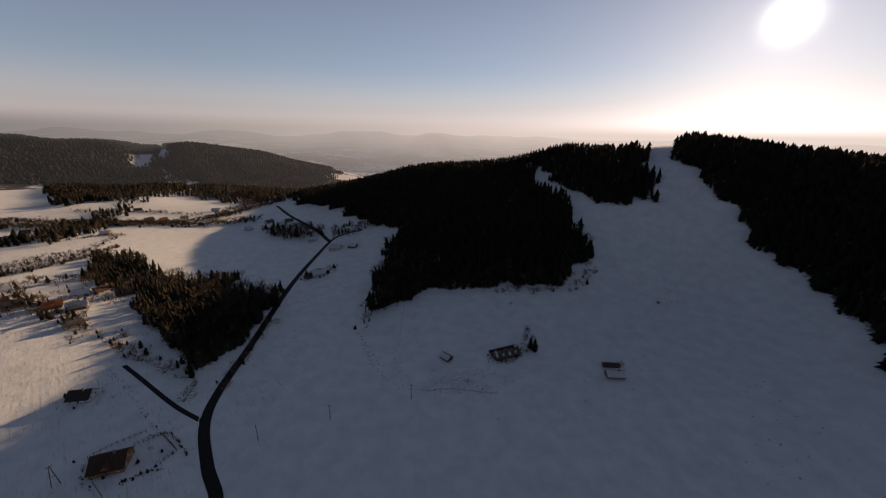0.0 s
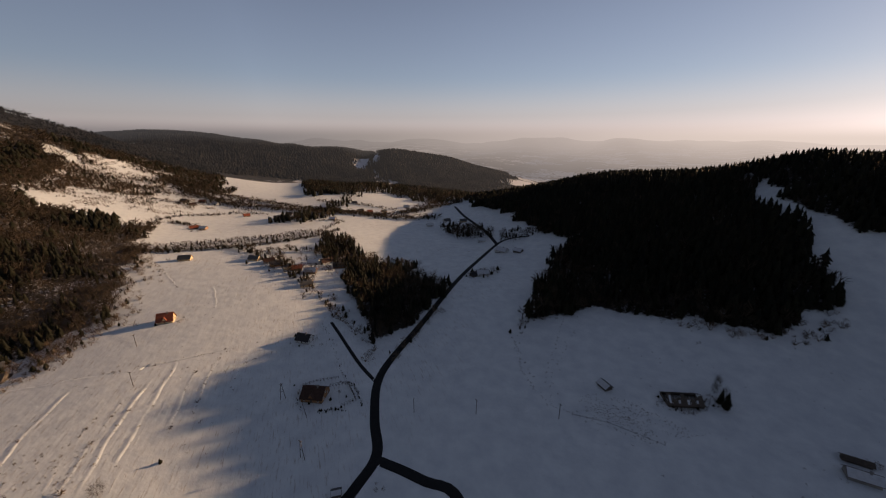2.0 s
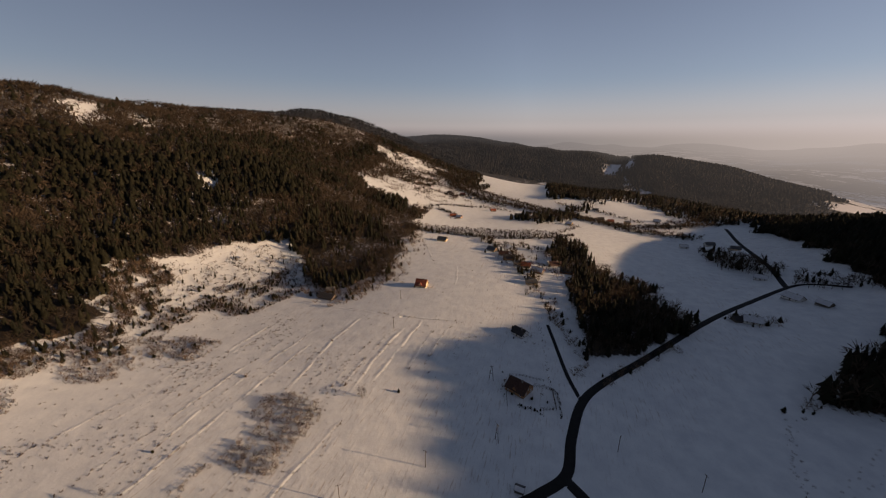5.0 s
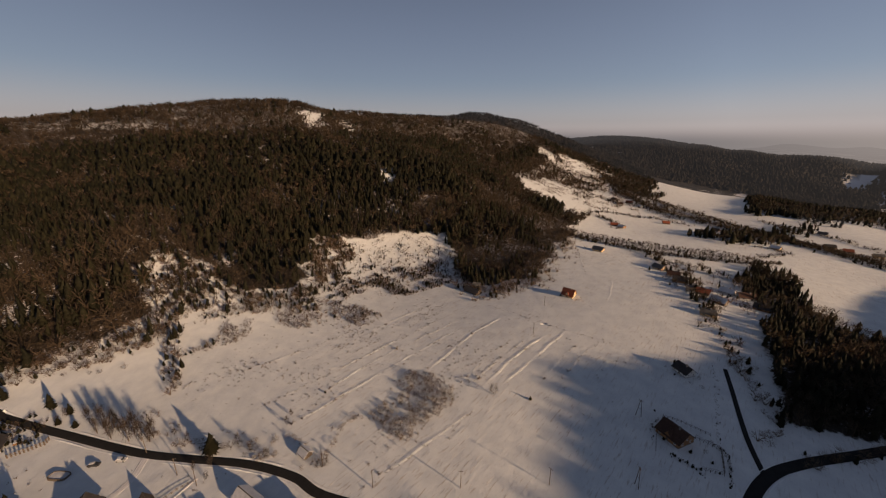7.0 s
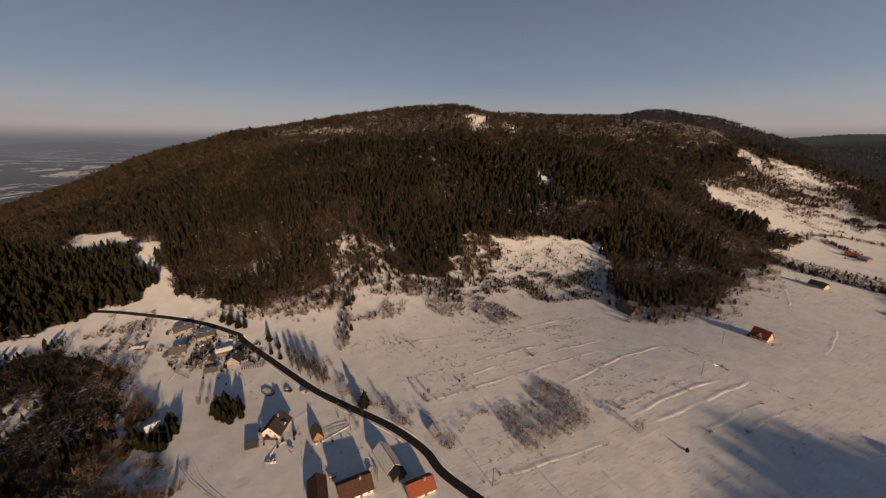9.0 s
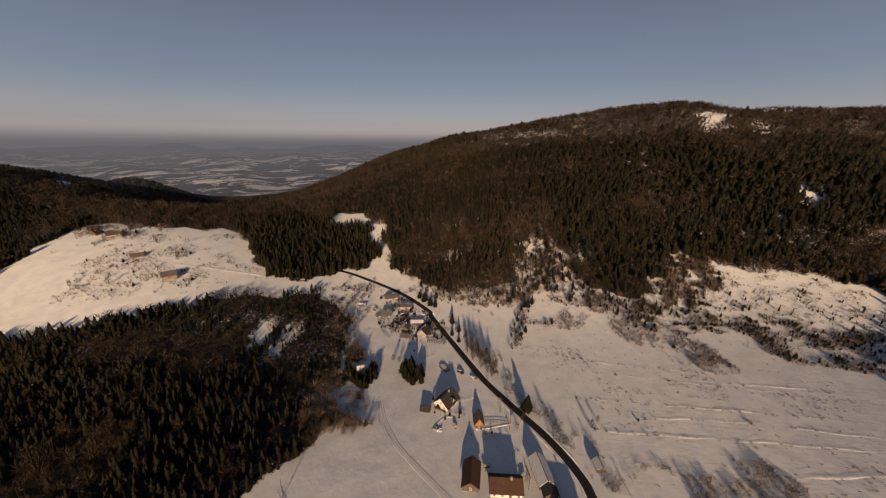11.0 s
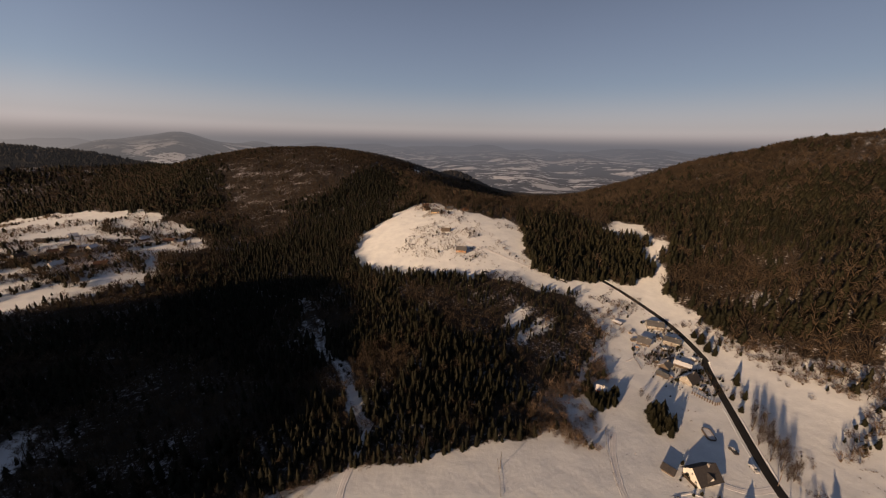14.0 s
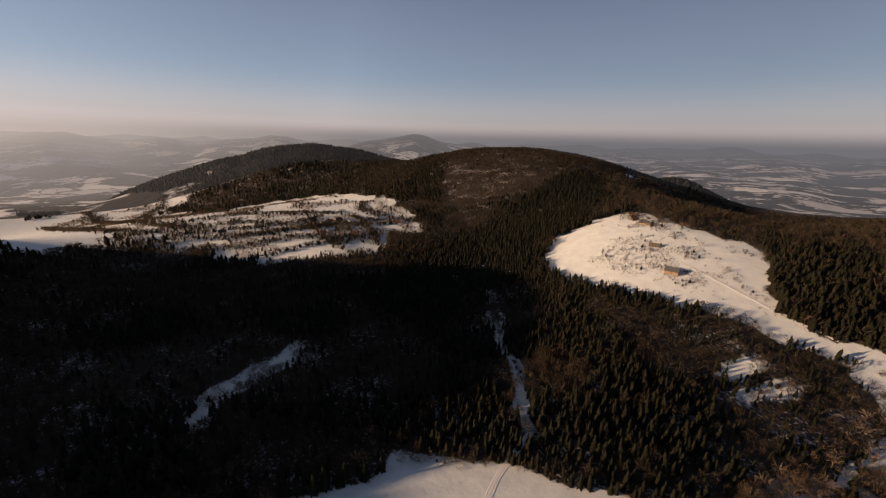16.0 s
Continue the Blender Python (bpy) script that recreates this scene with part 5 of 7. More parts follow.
for k, line in enumerate((
        [(1385, -272), (784, -206), (599, -220), (563, -276), (472, -312), (418, -349)], [(548, -187), (499, -227), (468, -273), (445, -311), (431, -361)],
        [(1112, -151), (745, -147), (652, -163), (600, -190)], [(490, -188), (446, -215), (424, -262), (397, -293), (350, -300)], [(1354, -454), (1240, -400), (1118, -330), (900, -300), (739, -344)],
        [(520, -492), (470, -450), (400, -430), (334, -438)])):
    hedge(line, 13, 0.5, 6.0, "bare trees and scrub between fields of the next valley", 0.15, 340 + k)
thicket([(1294, -528), (1118, -330), (1093, -410), (739, -344), (835, -526), (817, -614), (520, -492), (521, -557), (334, -438), (309, -405), (334, -367), (292, -300), (340, -249), (370, -212), (423, -189), (523, -190), (616, -153), (800, -140), (1250, -180), (1330, -400)],
        5.5, 4.6, "scrub and bare trees over the fields of the next valley", 0.12, 342, clump=0.56, size=24, gaps=False)
forest([(1100, -239), (602, -200), (637, -159), (839, -124), (1179, -161)], 6.5, lambda x, y, z: 0.8 + 0 * x, 8, "wooded strip in the next valley", seed=41, thin=900)
hedge([(81.3, -523.7), (44.2, -481.0), (14.0, -483.8), (-8.6, -459.9)], 10, 2.5, 6, "leafless trees on the upper meadow", 0.05, 49)
hedge([(-42.4, -428.9), (-68.5, -421.5), (-81.9, -383.3), (-93.9, -352.7)], 8, 2.0, 5, "bushes at the meadow edge", 0.1, 50)
hedge([(-189.8, -237.5), (-197.9, -220.1), (-208.4, -205.9), (-226.5, -196.7), (-248.2, -192.3)], 15, 0.6, 5, FRINGE, 0.1, 51)
hedge([(-264.7, -200.5), (-281.7, -222.5), (-325.8, -230.3), (-288.6, -177.9), (-275.7, -130.4), (-311.3, -106.5)], 15, 0.6, 5, FRINGE, 0.15, 52)
hedge([(-413.9, 29.8), (-316.4, 40.3), (-315.8, 76.6), (-322.1, 102.6), (-352.1, 123.0)], 15, 0.6, 5, FRINGE, 0.1, 53)
hedge([(-177.7, -258.9), (-188.0, -227.3), (-196.2, -202.6), (-211.9, -178.4)], 15, 0.6, 5, FRINGE, 0.08, 54)
hedge([(-52.2, 213.7), (-44.5, 194.0), (-30.7, 172.3)], 2, 3.0, 1.3, "small bushes along an old fence line", 0.1, 55)
hedge([(-17.9, 253.4), (-20.6, 206.0), (-21.0, 158.6)], 2, 4.0, 1.0, "small bushes along an old fence line", 0.1, 56)
hedge([(-211.5, 207.1), (-151.6, 173.0), (-136.1, 169.0), (-123.4, 147.1)], 6, 2.0, 5, "bushes at the foot of the copse", 0.1, 57)


# ---- things ----
def part(name, verts, faces, mat, parent, label="", smooth=False):
    ob = mesh_object(name, verts, faces, mat, parent, smooth)
    if label:
        ob["label"] = label
    return ob


def box(x0, x1, y0, y1, z0, z1, taper=0.0):
    t = taper
    v = [(x0, y0, z0), (x1, y0, z0), (x1, y1, z0), (x0, y1, z0), (x0 + t, y0 + t, z1), (x1 - t, y0 + t, z1), (x1 - t, y1 - t, z1), (x0 + t, y1 - t, z1)]
    return v, [(3, 2, 1, 0), (4, 5, 6, 7), (0, 1, 5, 4), (1, 2, 6, 5), (2, 3, 7, 6), (3, 0, 4, 7)]


def joined(*pieces):
    v, f = [], []
    for pv, pf in pieces:
        b = len(v)
        v += list(pv)
        f += [tuple(i + b for i in q) for q in pf]
    return v, f


def tube(p, q, r0, r1=None, n=6):
    r1 = r0 if r1 is None else r1
    p, q = Vector(p), Vector(q)
    m = (q - p).to_track_quat("Z", "Y").to_matrix()
    v = []
    for c, r in ((p, r0), (q, r1)):
        for i in range(n):
            a = 2 * math.pi * i / n
            v.append(c + m @ Vector((r * math.cos(a), r * math.sin(a), 0)))
    f = [(i, (i + 1) % n, n + (i + 1) % n, n + i) for i in range(n)]
    return v, f + [tuple(range(n - 1, -1, -1)), tuple(range(n, 2 * n))]


def root(name, pos, turn, label, category, group="", sink=0.0):
    ob = new(name)
    ob.empty_display_size = 0.5
    ob.matrix_basis = pose(pos[0], pos[1], level(*pos) - sink, 0, 0, turn)
    return tagged(ob, label, category, group)


def slab(p, q, rise, thick):
    """A sloping plate from the eave line p (two points) to the ridge line q (two points)."""
    lo = [Vector(a) for a in p]
    hi = [Vector(a) for a in q]
    n = (lo[1] - lo[0]).cross(hi[0] - lo[0]).normalized()
    if n.z < 0:
        n = -n
    b = [a + n * rise for a in (lo[0], lo[1], hi[1], hi[0])]
    t = [a + n * (rise + thick) for a in (lo[0], lo[1], hi[1], hi[0])]
    return b + t, [(3, 2, 1, 0), (4, 5, 6, 7), (0, 1, 5, 4), (1, 2, 6, 5), (2, 3, 7, 6), (3, 0, 4, 7)]


def window(parent, place, side, w=1.0, h=1.2):
    """side: 'front', 'back' (long walls) or 'left', 'right' (gables); place: the middle of the sill, on the wall's face."""
    x, y, z = place
    out = {"front": (0, -1), "back": (0, 1), "left": (-1, 0), "right": (1, 0)}[side]
    tx, ty = -out[1], out[0]

    def bar(a0, a1, z0, z1, d0, d1):
        pts = []
        for zz in (z0, z1):
            for a, d in ((a0, d0), (a1, d0), (a1, d1), (a0, d1)):
                pts.append((x + tx * a + out[0] * d, y + ty * a + out[1] * d, z + zz))
        return pts, [(3, 2, 1, 0), (4, 5, 6, 7), (0, 1, 5, 4), (1, 2, 6, 5), (2, 3, 7, 6), (3, 0, 4, 7)]

    v, f = joined(bar(-w / 2, -w / 2 + 0.1, 0, h, -0.05, 0.07), bar(w / 2 - 0.1, w / 2, 0, h, -0.05, 0.07),
                  bar(-w / 2 + 0.1, w / 2 - 0.1, h - 0.1, h, -0.05, 0.07), bar(-w / 2 - 0.08, w / 2 + 0.08, -0.07, 0.05, -0.05, 0.14),
                  bar(-0.03, 0.03, 0.05, h - 0.1, -0.05, 0.05))
    win = part("window", v, f, FRAME, parent)
    v, f = bar(-w / 2 + 0.1, w / 2 - 0.1, 0.05, h - 0.1, -0.05, 0.02)
    part("pane", v, f, GLASS, win)
    return win


def house(pos, turn, length, width, wall_h, rise, wall, roof, label, category="house", gable=None, snow=True, chimney=True,
          wins=(3, 1), overhang=0.6, door=True, dormer=False, name="house", group="", sink=0.25, balcony=False):
    """A gabled building; its ridge runs along x."""
    h = root(name, pos, turn, label, category, group, sink)
    L, W = length / 2, width / 2
    wall_h, rise = max(1.5, wall_h * 0.84), rise * 0.86
    part("foundation", *box(-L - 0.1, L + 0.1, -W - 0.1, W + 0.1, -1.2, 0.45), STONE, h)
    part("wall", *box(-L, L, -W, W, 0.45, wall_h), wall, h)
    for s in (-1, 1):
        v = [(s * L, -W, wall_h), (s * L, W, wall_h), (s * L, 0, wall_h + rise), (s * (L - 0.25), -W, wall_h), (s * (L - 0.25), W, wall_h), (s * (L - 0.25), 0, wall_h + rise)]
        part("gable", v, [(0, 1, 2), (5, 4, 3), (0, 3, 4, 1), (1, 4, 5, 2), (2, 5, 3, 0)], gable or wall, h)
    slope = rise / W
    drop = overhang * slope
    for s in (-1, 1):
        eave = [(-L - overhang, s * (W + overhang), wall_h - drop), (L + overhang, s * (W + overhang), wall_h - drop)]
        ridge = [(-L - overhang, 0, wall_h + rise), (L + overhang, 0, wall_h + rise)]
        sl = part("roof_slope", *slab(eave, ridge, 0.02, 0.16), roof, h)
        # snow lies on the slope that faces away from the sun
        a = radians(turn)
        facing = s * (-math.sin(a) * SUN_DIR.x + math.cos(a) * SUN_DIR.y)
        if snow is True and facing < -0.1 or snow == "all":
            e2 = [(-L - overhang + 0.1, s * (W + overhang - 0.15), wall_h - drop + 0.15 * slope), (L + overhang - 0.1, s * (W + overhang - 0.15), wall_h - drop + 0.15 * slope)]
            r2 = [(-L - overhang + 0.1, s * 0.05, wall_h + rise - 0.05 * slope), (L + overhang - 0.1, s * 0.05, wall_h + rise - 0.05 * slope)]
            part("snow_blanket", *slab(e2, r2, 0.182, 0.14), ROOF_SNOW, sl, "thin white snow")
        else:
            # tile courses
            n = max(4, int(math.hypot(W, rise) / 0.9))
            v, f = [], []
            for i in range(1, n):
                u = i / n
                y, z = s * (W + overhang) * (1 - u), wall_h - drop + (rise + drop) * u
                c = box(-L - overhang + 0.05, L + overhang - 0.05, y - 0.05, y + 0.05, z + 0.16, z + 0.25)
                v, f = joined((v, f), c)
            part("roof_tiling", v, f, roof, sl)
    part("ridge_cap", *box(-L - overhang, L + overhang, -0.14, 0.14, wall_h + rise + 0.12, wall_h + rise + 0.26), roof, h)
    if chimney:
        cx = L * 0.35
        c = part("chimney", *box(cx - 0.35, cx + 0.35, -0.75, -0.15, wall_h + rise - 1.2, wall_h + rise + 1.0), STONE, h)
        part("cap", *box(cx - 0.45, cx + 0.45, -0.85, -0.05, wall_h + rise + 1.0, wall_h + rise + 1.12), STONE, c)
    n_long, n_gab = wins
    floors = [1.1] if wall_h < 3.6 else [0.9, 2.9]
    for z in floors:
        if z + 1.3 > wall_h:
            continue
        for i in range(n_long):
            x = -L + length * (i + 0.5) / n_long
            if not (door and z == floors[0] and i == n_long // 2):
                window(h, (x, -W, z), "front")
            window(h, (x, W, z), "back")
        for i in range(n_gab):
            y = -W + width * (i + 0.5) / n_gab
            window(h, (-L, y, z), "left")
            window(h, (L, y, z), "right")
    if rise > 2.4 and n_gab:
        for s, side in ((-1, "left"), (1, "right")):
            window(h, (s * L, 0, wall_h + 0.3), side, 0.9, 1.0)
    if door:
        dx = 0 if n_long % 2 or not n_long else length / n_long / 2
        part("door", *box(dx - 0.5, dx + 0.5, -W - 0.06, -W + 0.05, 0.45, min(2.45, wall_h - 0.05)), OLDWOOD, h)
    if dormer:
        dz = wall_h + 0.1
        dm = part("dormer", [(-1.6, -W - 0.05, dz), (1.6, -W - 0.05, dz), (0, -W - 0.05, dz + 2.2), (-1.6, -W * 0.45, dz), (1.6, -W * 0.45, dz), (0, -0.1 * W, dz + 2.2)],
                  [(0, 1, 2), (0, 2, 5, 3), (1, 4, 5, 2), (0, 3, 4, 1), (3, 5, 4)], wall, h)
        for s in (-1, 1):
            v, f = slab([(s * 2.0, -W - 0.45, dz - 0.5), (s * 2.0, -W * 0.4, dz - 0.5)], [(0, -W - 0.45, dz + 2.25), (0, -0.05 * W, dz + 2.25)], 0.02, 0.14)
            part("dormer_roof", v, f, roof, dm)
    if balcony:
        b = part("balcony", *box(-L - 1.3, -L, -W * 0.8, W * 0.8, wall_h - 2.6, wall_h - 2.42), OLDWOOD, h)
        v, f = [], []
        for i in range(11):
            y = -W * 0.8 + W * 1.6 * i / 10
            v, f = joined((v, f), box(-L - 1.3, -L - 1.24, y - 0.04, y + 0.04, wall_h - 2.42, wall_h - 1.5))
        v, f = joined((v, f), box(-L - 1.34, -L - 1.2, -W * 0.8, W * 0.8, wall_h - 1.5, wall_h - 1.4))
        part("railing", v, f, OLDWOOD, b)
    return h


# the hamlet under the camera
house((-102.5, -124.1), -163, 10.0, 8.2, 3.5, 4.4, PLASTER, ROOF_DARK, "white two-storey house with steep dark tiled roof and dormer",
      wins=(4, 2), dormer=True, balcony=True, snow=False, overhang=0.9)
house((-105.9, -103.4), -129, 6.5, 4.2, 1.6, 3.6, TIMBER, OLDWOOD, "small wooden hut with steep dark roof and orange-brown gable",
      "hut", gable=TIMBER, chimney=False, wins=(1, 0), snow=False, name="hut", overhang=0.4)
house((-81.5, -82.5), -137, 12, 6, 3.2, 2.6, OLDWOOD, ROOF_BROWN, "dark wooden barn with brown roof beside a farmhouse", "barn", chimney=False, wins=(2, 1), name="barn", snow=False)
house((-88.3, -70.5), 138, 12, 8, 3.6, 3.2, PLASTER, ROOF_BROWN, "white farmhouse with brown tiled roof and shadowed snow behind", wins=(4, 2), snow=False)
house((-104.2, -65.4), 56, 13, 6, 2.8, 3.0, OLDWOOD, ROOF_GREY, "long barn with grey sheet roof dusted by snow", "barn", chimney=False, wins=(1, 0), name="barn", snow="all")
house((-97.2, -47.2), 137, 10, 6.5, 3.2, 2.8, PLASTER, ROOF_RED, "white house with bright red tiled roof beside the road", wins=(4, 2), snow=False)
house((-100.7, -59.6), 52, 8, 5, 2.6, 2.2, OLDWOOD, ROOF_DARK, "low dark outbuilding between two farmhouses", "shed", chimney=False, wins=(1, 0), name="shed")
house((-125.6, -52.3), 51, 4.6, 3.6, 2.2, 1.6, OLDWOOD, ROOF_GREY, "small weathered shed with snowy roof near the road", "shed", chimney=False, wins=(0, 0), snow="all", name="shed")
house((-149.1, -258.0), 164, 11, 7, 3.6, 2.8, GREY_WALL, ROOF_GREY, "pale house with long grey roof at the road bend", wins=(4, 2))
house((-150.4, -236.2), 148, 10, 7.5, 3.8, 1.6, GREY_WALL, ROOF_GREY, "pale house with low snowy roof at the road bend", wins=(3, 2))
house((-131.4, -235.9), 144, 8, 7, 3.0, 3.0, OLDWOOD, ROOF_GREY, "brown house with grey roof in the hamlet", wins=(3, 1))
house((-131.6, -207.9), -136, 7, 5.5, 2.6, 2.6, OLDWOOD, ROOF_GREY, "small brown house with snowy roof in the hamlet", wins=(2, 1))
house((-138.3, -193.7), -147, 9, 7, 2.8, 3.6, GREY_WALL, ROOF_DARK, "pale gabled house with large dark roof", wins=(3, 2))
house((-142.7, -208.9), 145, 9, 5, 2.6, 1.4, OLDWOOD, ROOF_GREY, "long low shed with snowy roof behind the houses", "shed", chimney=False, wins=(1, 0), snow="all", name="shed")
house((-123.6, -262.4), 130, 6, 3.2, 2.0, 0.9, OLDWOOD, ROOF_GREY, "open wooden shelter at the edge of the wood", "shed", chimney=False, wins=(0, 0), snow="all", name="shed")
house((-125.5, -198.7), 130, 6, 3.5, 2.0, 1.2, OLDWOOD, ROOF_GREY, "low brown garden shed in the hamlet", "shed", chimney=False, wins=(0, 0), name="shed")
house((-82.5, -181.1), 155, 5.4, 4.6, 2.4, 1.7, plain("red_boards", (0.30, 0.07, 0.045), (0.42, 0.12, 0.07), 1.0, 0.8), ROOF_SNOW, "red cottage with snowy roof among garden conifers", "cottage", wins=(2, 1), snow="all", name="cottage")
house((-91.0, -126.7), 133, 4.5, 3.5, 2.2, 1.4, OLDWOOD, ROOF_DARK, "dark garden shed beside a white house", "shed", chimney=False, wins=(0, 0), name="shed")

# below the shaded slope
house((-129.5, 111.6), 20, 11, 10, 3.2, 4.2, TIMBER, ROOF_BROWN, "brown house with large brown roof in a fenced garden", wins=(3, 2), dormer=True, snow=False)
house((-175.7, 148.4), 12, 9, 7, 3.0, 3.4, PLASTER, ROOF_DARK, "house with dark roof beside a field lane", wins=(3, 2), snow=False)
house((-284.9, 122.1), 46, 9.5, 8, 3.0, 5.2, OCHRE, ROOF_RED, "ochre house with steep red-brown roof standing alone in the field", wins=(3, 2), snow=False, dormer=True)
house((-308.2, 41.6), 38, 16, 7, 2.4, 3.2, OLDWOOD, OLDWOOD, "weathered dark farm barn below the forest", "barn", chimney=False, wins=(2, 0), name="barn", snow=False)
house((-321.5, 47.3), 73, 7, 5.5, 2.8, 2.6, OLDWOOD, ROOF_GREY, "grey farm outbuilding below the forest", "barn", chimney=False, wins=(1, 0), name="barn")
house((98.6, 172.8), -3, 9.5, 5.6, 2.5, 2.3, GREY_WALL, ROOF_BROWN, "long pale-fronted farm building with brown roof in the snow", "farmhouse", wins=(3, 1), name="farmhouse", door=False)
house((100.5, 182.1), -5, 9, 2.6, 2.0, 0.9, OLDWOOD, OLDWOOD, "low weathered lean-to behind the farm building", "shed", chimney=False, wins=(0, 0), name="shed", snow=False)
def ruin(pos, turn, length, width):
    """An old barn whose roof has half fallen in."""
    h = root("barn_ruin", pos, turn, "old dark barn with half-ruined roof streaked with snow", "barn", sink=0.3)
    rng = random.Random(5)
    L, W, wh, rise = length / 2, width / 2, 1.9, 3.4
    for nm, bx in (("wall", (-L, L, -W, -W + 0.3)), ("wall", (-L, L, W - 0.3, W)), ("wall", (-L, -L + 0.3, -W + 0.3, W - 0.3)), ("wall", (L - 0.3, L, -W + 0.3, W - 0.3))):
        part(nm, *box(*bx, -1.0, wh), OLDWOOD, h)
    n = 13
    for i in range(n):
        x = -L + length * i / (n - 1)
        for s in (-1, 1):
            part("rafter", *tube((x, s * (W + 0.4), wh - 0.3), (x + rng.uniform(-0.3, 0.3), 0, wh + rise * rng.uniform(0.85, 1.0)), 0.13, 0.1, 5), OLDWOOD, h)
    for i in range(8):
        x = -L + length * (i + 0.5) / 8
        for s in (-1, 1):
            hi = rng.uniform(0.45, 1.0)
            w = length / 16 * rng.uniform(0.75, 1.02)
            e = [(x - w, s * (W + 0.5), wh - 0.4), (x + w, s * (W + 0.5), wh - 0.4)]
            r = [(x - w, s * W * (1 - hi), wh + rise * hi), (x + w, s * W * (1 - hi) * rng.uniform(0.9, 1.1), wh + rise * hi)]
            sheet = part("roof_panel", *slab(e, r, 0.12, 0.1), OLDWOOD, h)
            if i % 2 == 0 or rng.random() < 0.4:
                u0, u1 = rng.uniform(0.1, 0.3), rng.uniform(0.6, 0.95)
                mid = lambda a_, b_, k_: tuple(p * (1 - k_) + q * k_ for p, q in zip(a_, b_))
                part("snow_patch", *slab([mid(mid(e[0], r[0], u0), mid(e[1], r[1], u0), 0.2), mid(mid(e[0], r[0], u0), mid(e[1], r[1], u0), 0.7)],
                                         [mid(mid(e[0], r[0], u1), mid(e[1], r[1], u1), 0.3), mid(mid(e[0], r[0], u1), mid(e[1], r[1], u1), 0.85)], 0.23, 0.08), ROOF_SNOW, sheet, "patch of snow")
    return h


ruin((39.6, 190.9), 22, 17, 9)
house((4.1, 185.0), -44, 6, 4.5, 2.2, 1.8, OLDWOOD, ROOF_GREY, "small weathered shed near the ruined barn", "shed", chimney=False, wins=(0, 0), name="shed")
house((-118.2, 388.4), -12, 13, 8, 3.2, 3.6, PLASTER, ROOF_BROWN, "white farmhouse with brown roof beside the valley road", wins=(3, 1))
house((-98.7, 386.6), -14, 9, 6, 2.8, 2.8, OLDWOOD, ROOF_GREY, "grey barn beside the valley farmhouse", "barn", chimney=False, wins=(1, 0), name="barn", snow="all")
house((-113.3, 313.1), 34, 11, 8, 3.2, 3.4, PLASTER, ROOF_GREY, "pale house with snowy roof among roadside trees", wins=(3, 1))
house((-119.6, 307.6), 59, 7, 6, 2.6, 2.4, OLDWOOD, ROOF_DARK, "dark outbuilding beside the road", "barn", chimney=False, wins=(1, 0), name="barn")
house((-159.3, 432.6), 20, 10, 8, 3.2, 3.2, PLASTER, ROOF_GREY, "white house at the road junction", wins=(3, 1))

# hamlets further down the valley
FAR_HOUSES = "houses scattered down the valley"
k = 0
for (px, py), turn_deg in zip([(-344.9, 239.7), (-309.3, 237.5), (-282.1, 239.4), (-283.1, 262.4), (-273.4, 271.1), (-244.1, 214.6), (-253.2, 267.0), (-264.6, 239.7), (-288.6, 234.7), (-324.0, 241.3), (-408.5, 205.0), (-565.8, 317.9), (-577.6, 311.0), (-545.1, 434.3), (-487.4, 462.6), (-446.1, 465.8), (-460.3, 558.8), (-441.4, 563.8), (-520.1, 613.1), (-403.9, 639.0), (-419.9, 579.9), (-785.5, 414.1), (-763.5, 437.5), (-735.7, 445.4), (-751.0, 410.7), (-546.4, 504.9), (-558.9, 472.7), (-611.9, 423.2), (-265.9, 546.8), (-280.9, 514.3), (-232.4, 541.2)], range(0, 4000, 37)):
    k += 1
    rf = (ROOF_BROWN, ROOF_GREY, ROOF_DARK, ROOF_RED, ROOF_GREY)[k % 5]
    wl_ = (PLASTER, TIMBER, PLASTER, OCHRE, OLDWOOD)[(k * 3) % 5]
    house((px, py), turn_deg % 50 - 25 + 45, 9.5 + k % 3, 7.5, 3.0, 3.0 + 0.3 * (k % 3), wl_, rf,
          {ROOF_BROWN: "brown-roofed", ROOF_GREY: "snowy grey-roofed", ROOF_DARK: "dark-roofed", ROOF_RED: "red-roofed"}[rf] + " village house among fields and hedges", wins=(2, 1), snow=k % 2 == 0, group=FAR_HOUSES)
for (px, py), turn_deg in zip([(458.1, -347.5), (446.0, -356.6), (450.0, -373.8), (408.3, -348.8), (421.8, -377.4), (364.6, -330.3), (404.1, -322.5), (405.3, -403.6), (395.7, -417.2), (362.3, -416.5), (490.6, -418.7), (501.7, -392.5), (562.6, -267.7), (515.7, -263.3), (507.9, -280.1), (464.7, -340.3), (439.8, -343.4), (442.0, -369.4), (470.9, -310.3), (525.6, -235.7)], range(10, 4000, 41)):
    k += 1
    rf = (ROOF_GREY, ROOF_BROWN, ROOF_GREY, ROOF_DARK)[k % 4]
    house((px, py), turn_deg % 90, 9 + k % 3, 7.5, 3.0, 3.0, (PLASTER, OLDWOOD, PLASTER)[k % 3], rf,
          {ROOF_BROWN: "brown-roofed", ROOF_GREY: "snowy grey-roofed", ROOF_DARK: "dark-roofed"}[rf] + " village house in the next valley", wins=(2, 1), snow=k % 2 == 0, group=FAR_HOUSES)
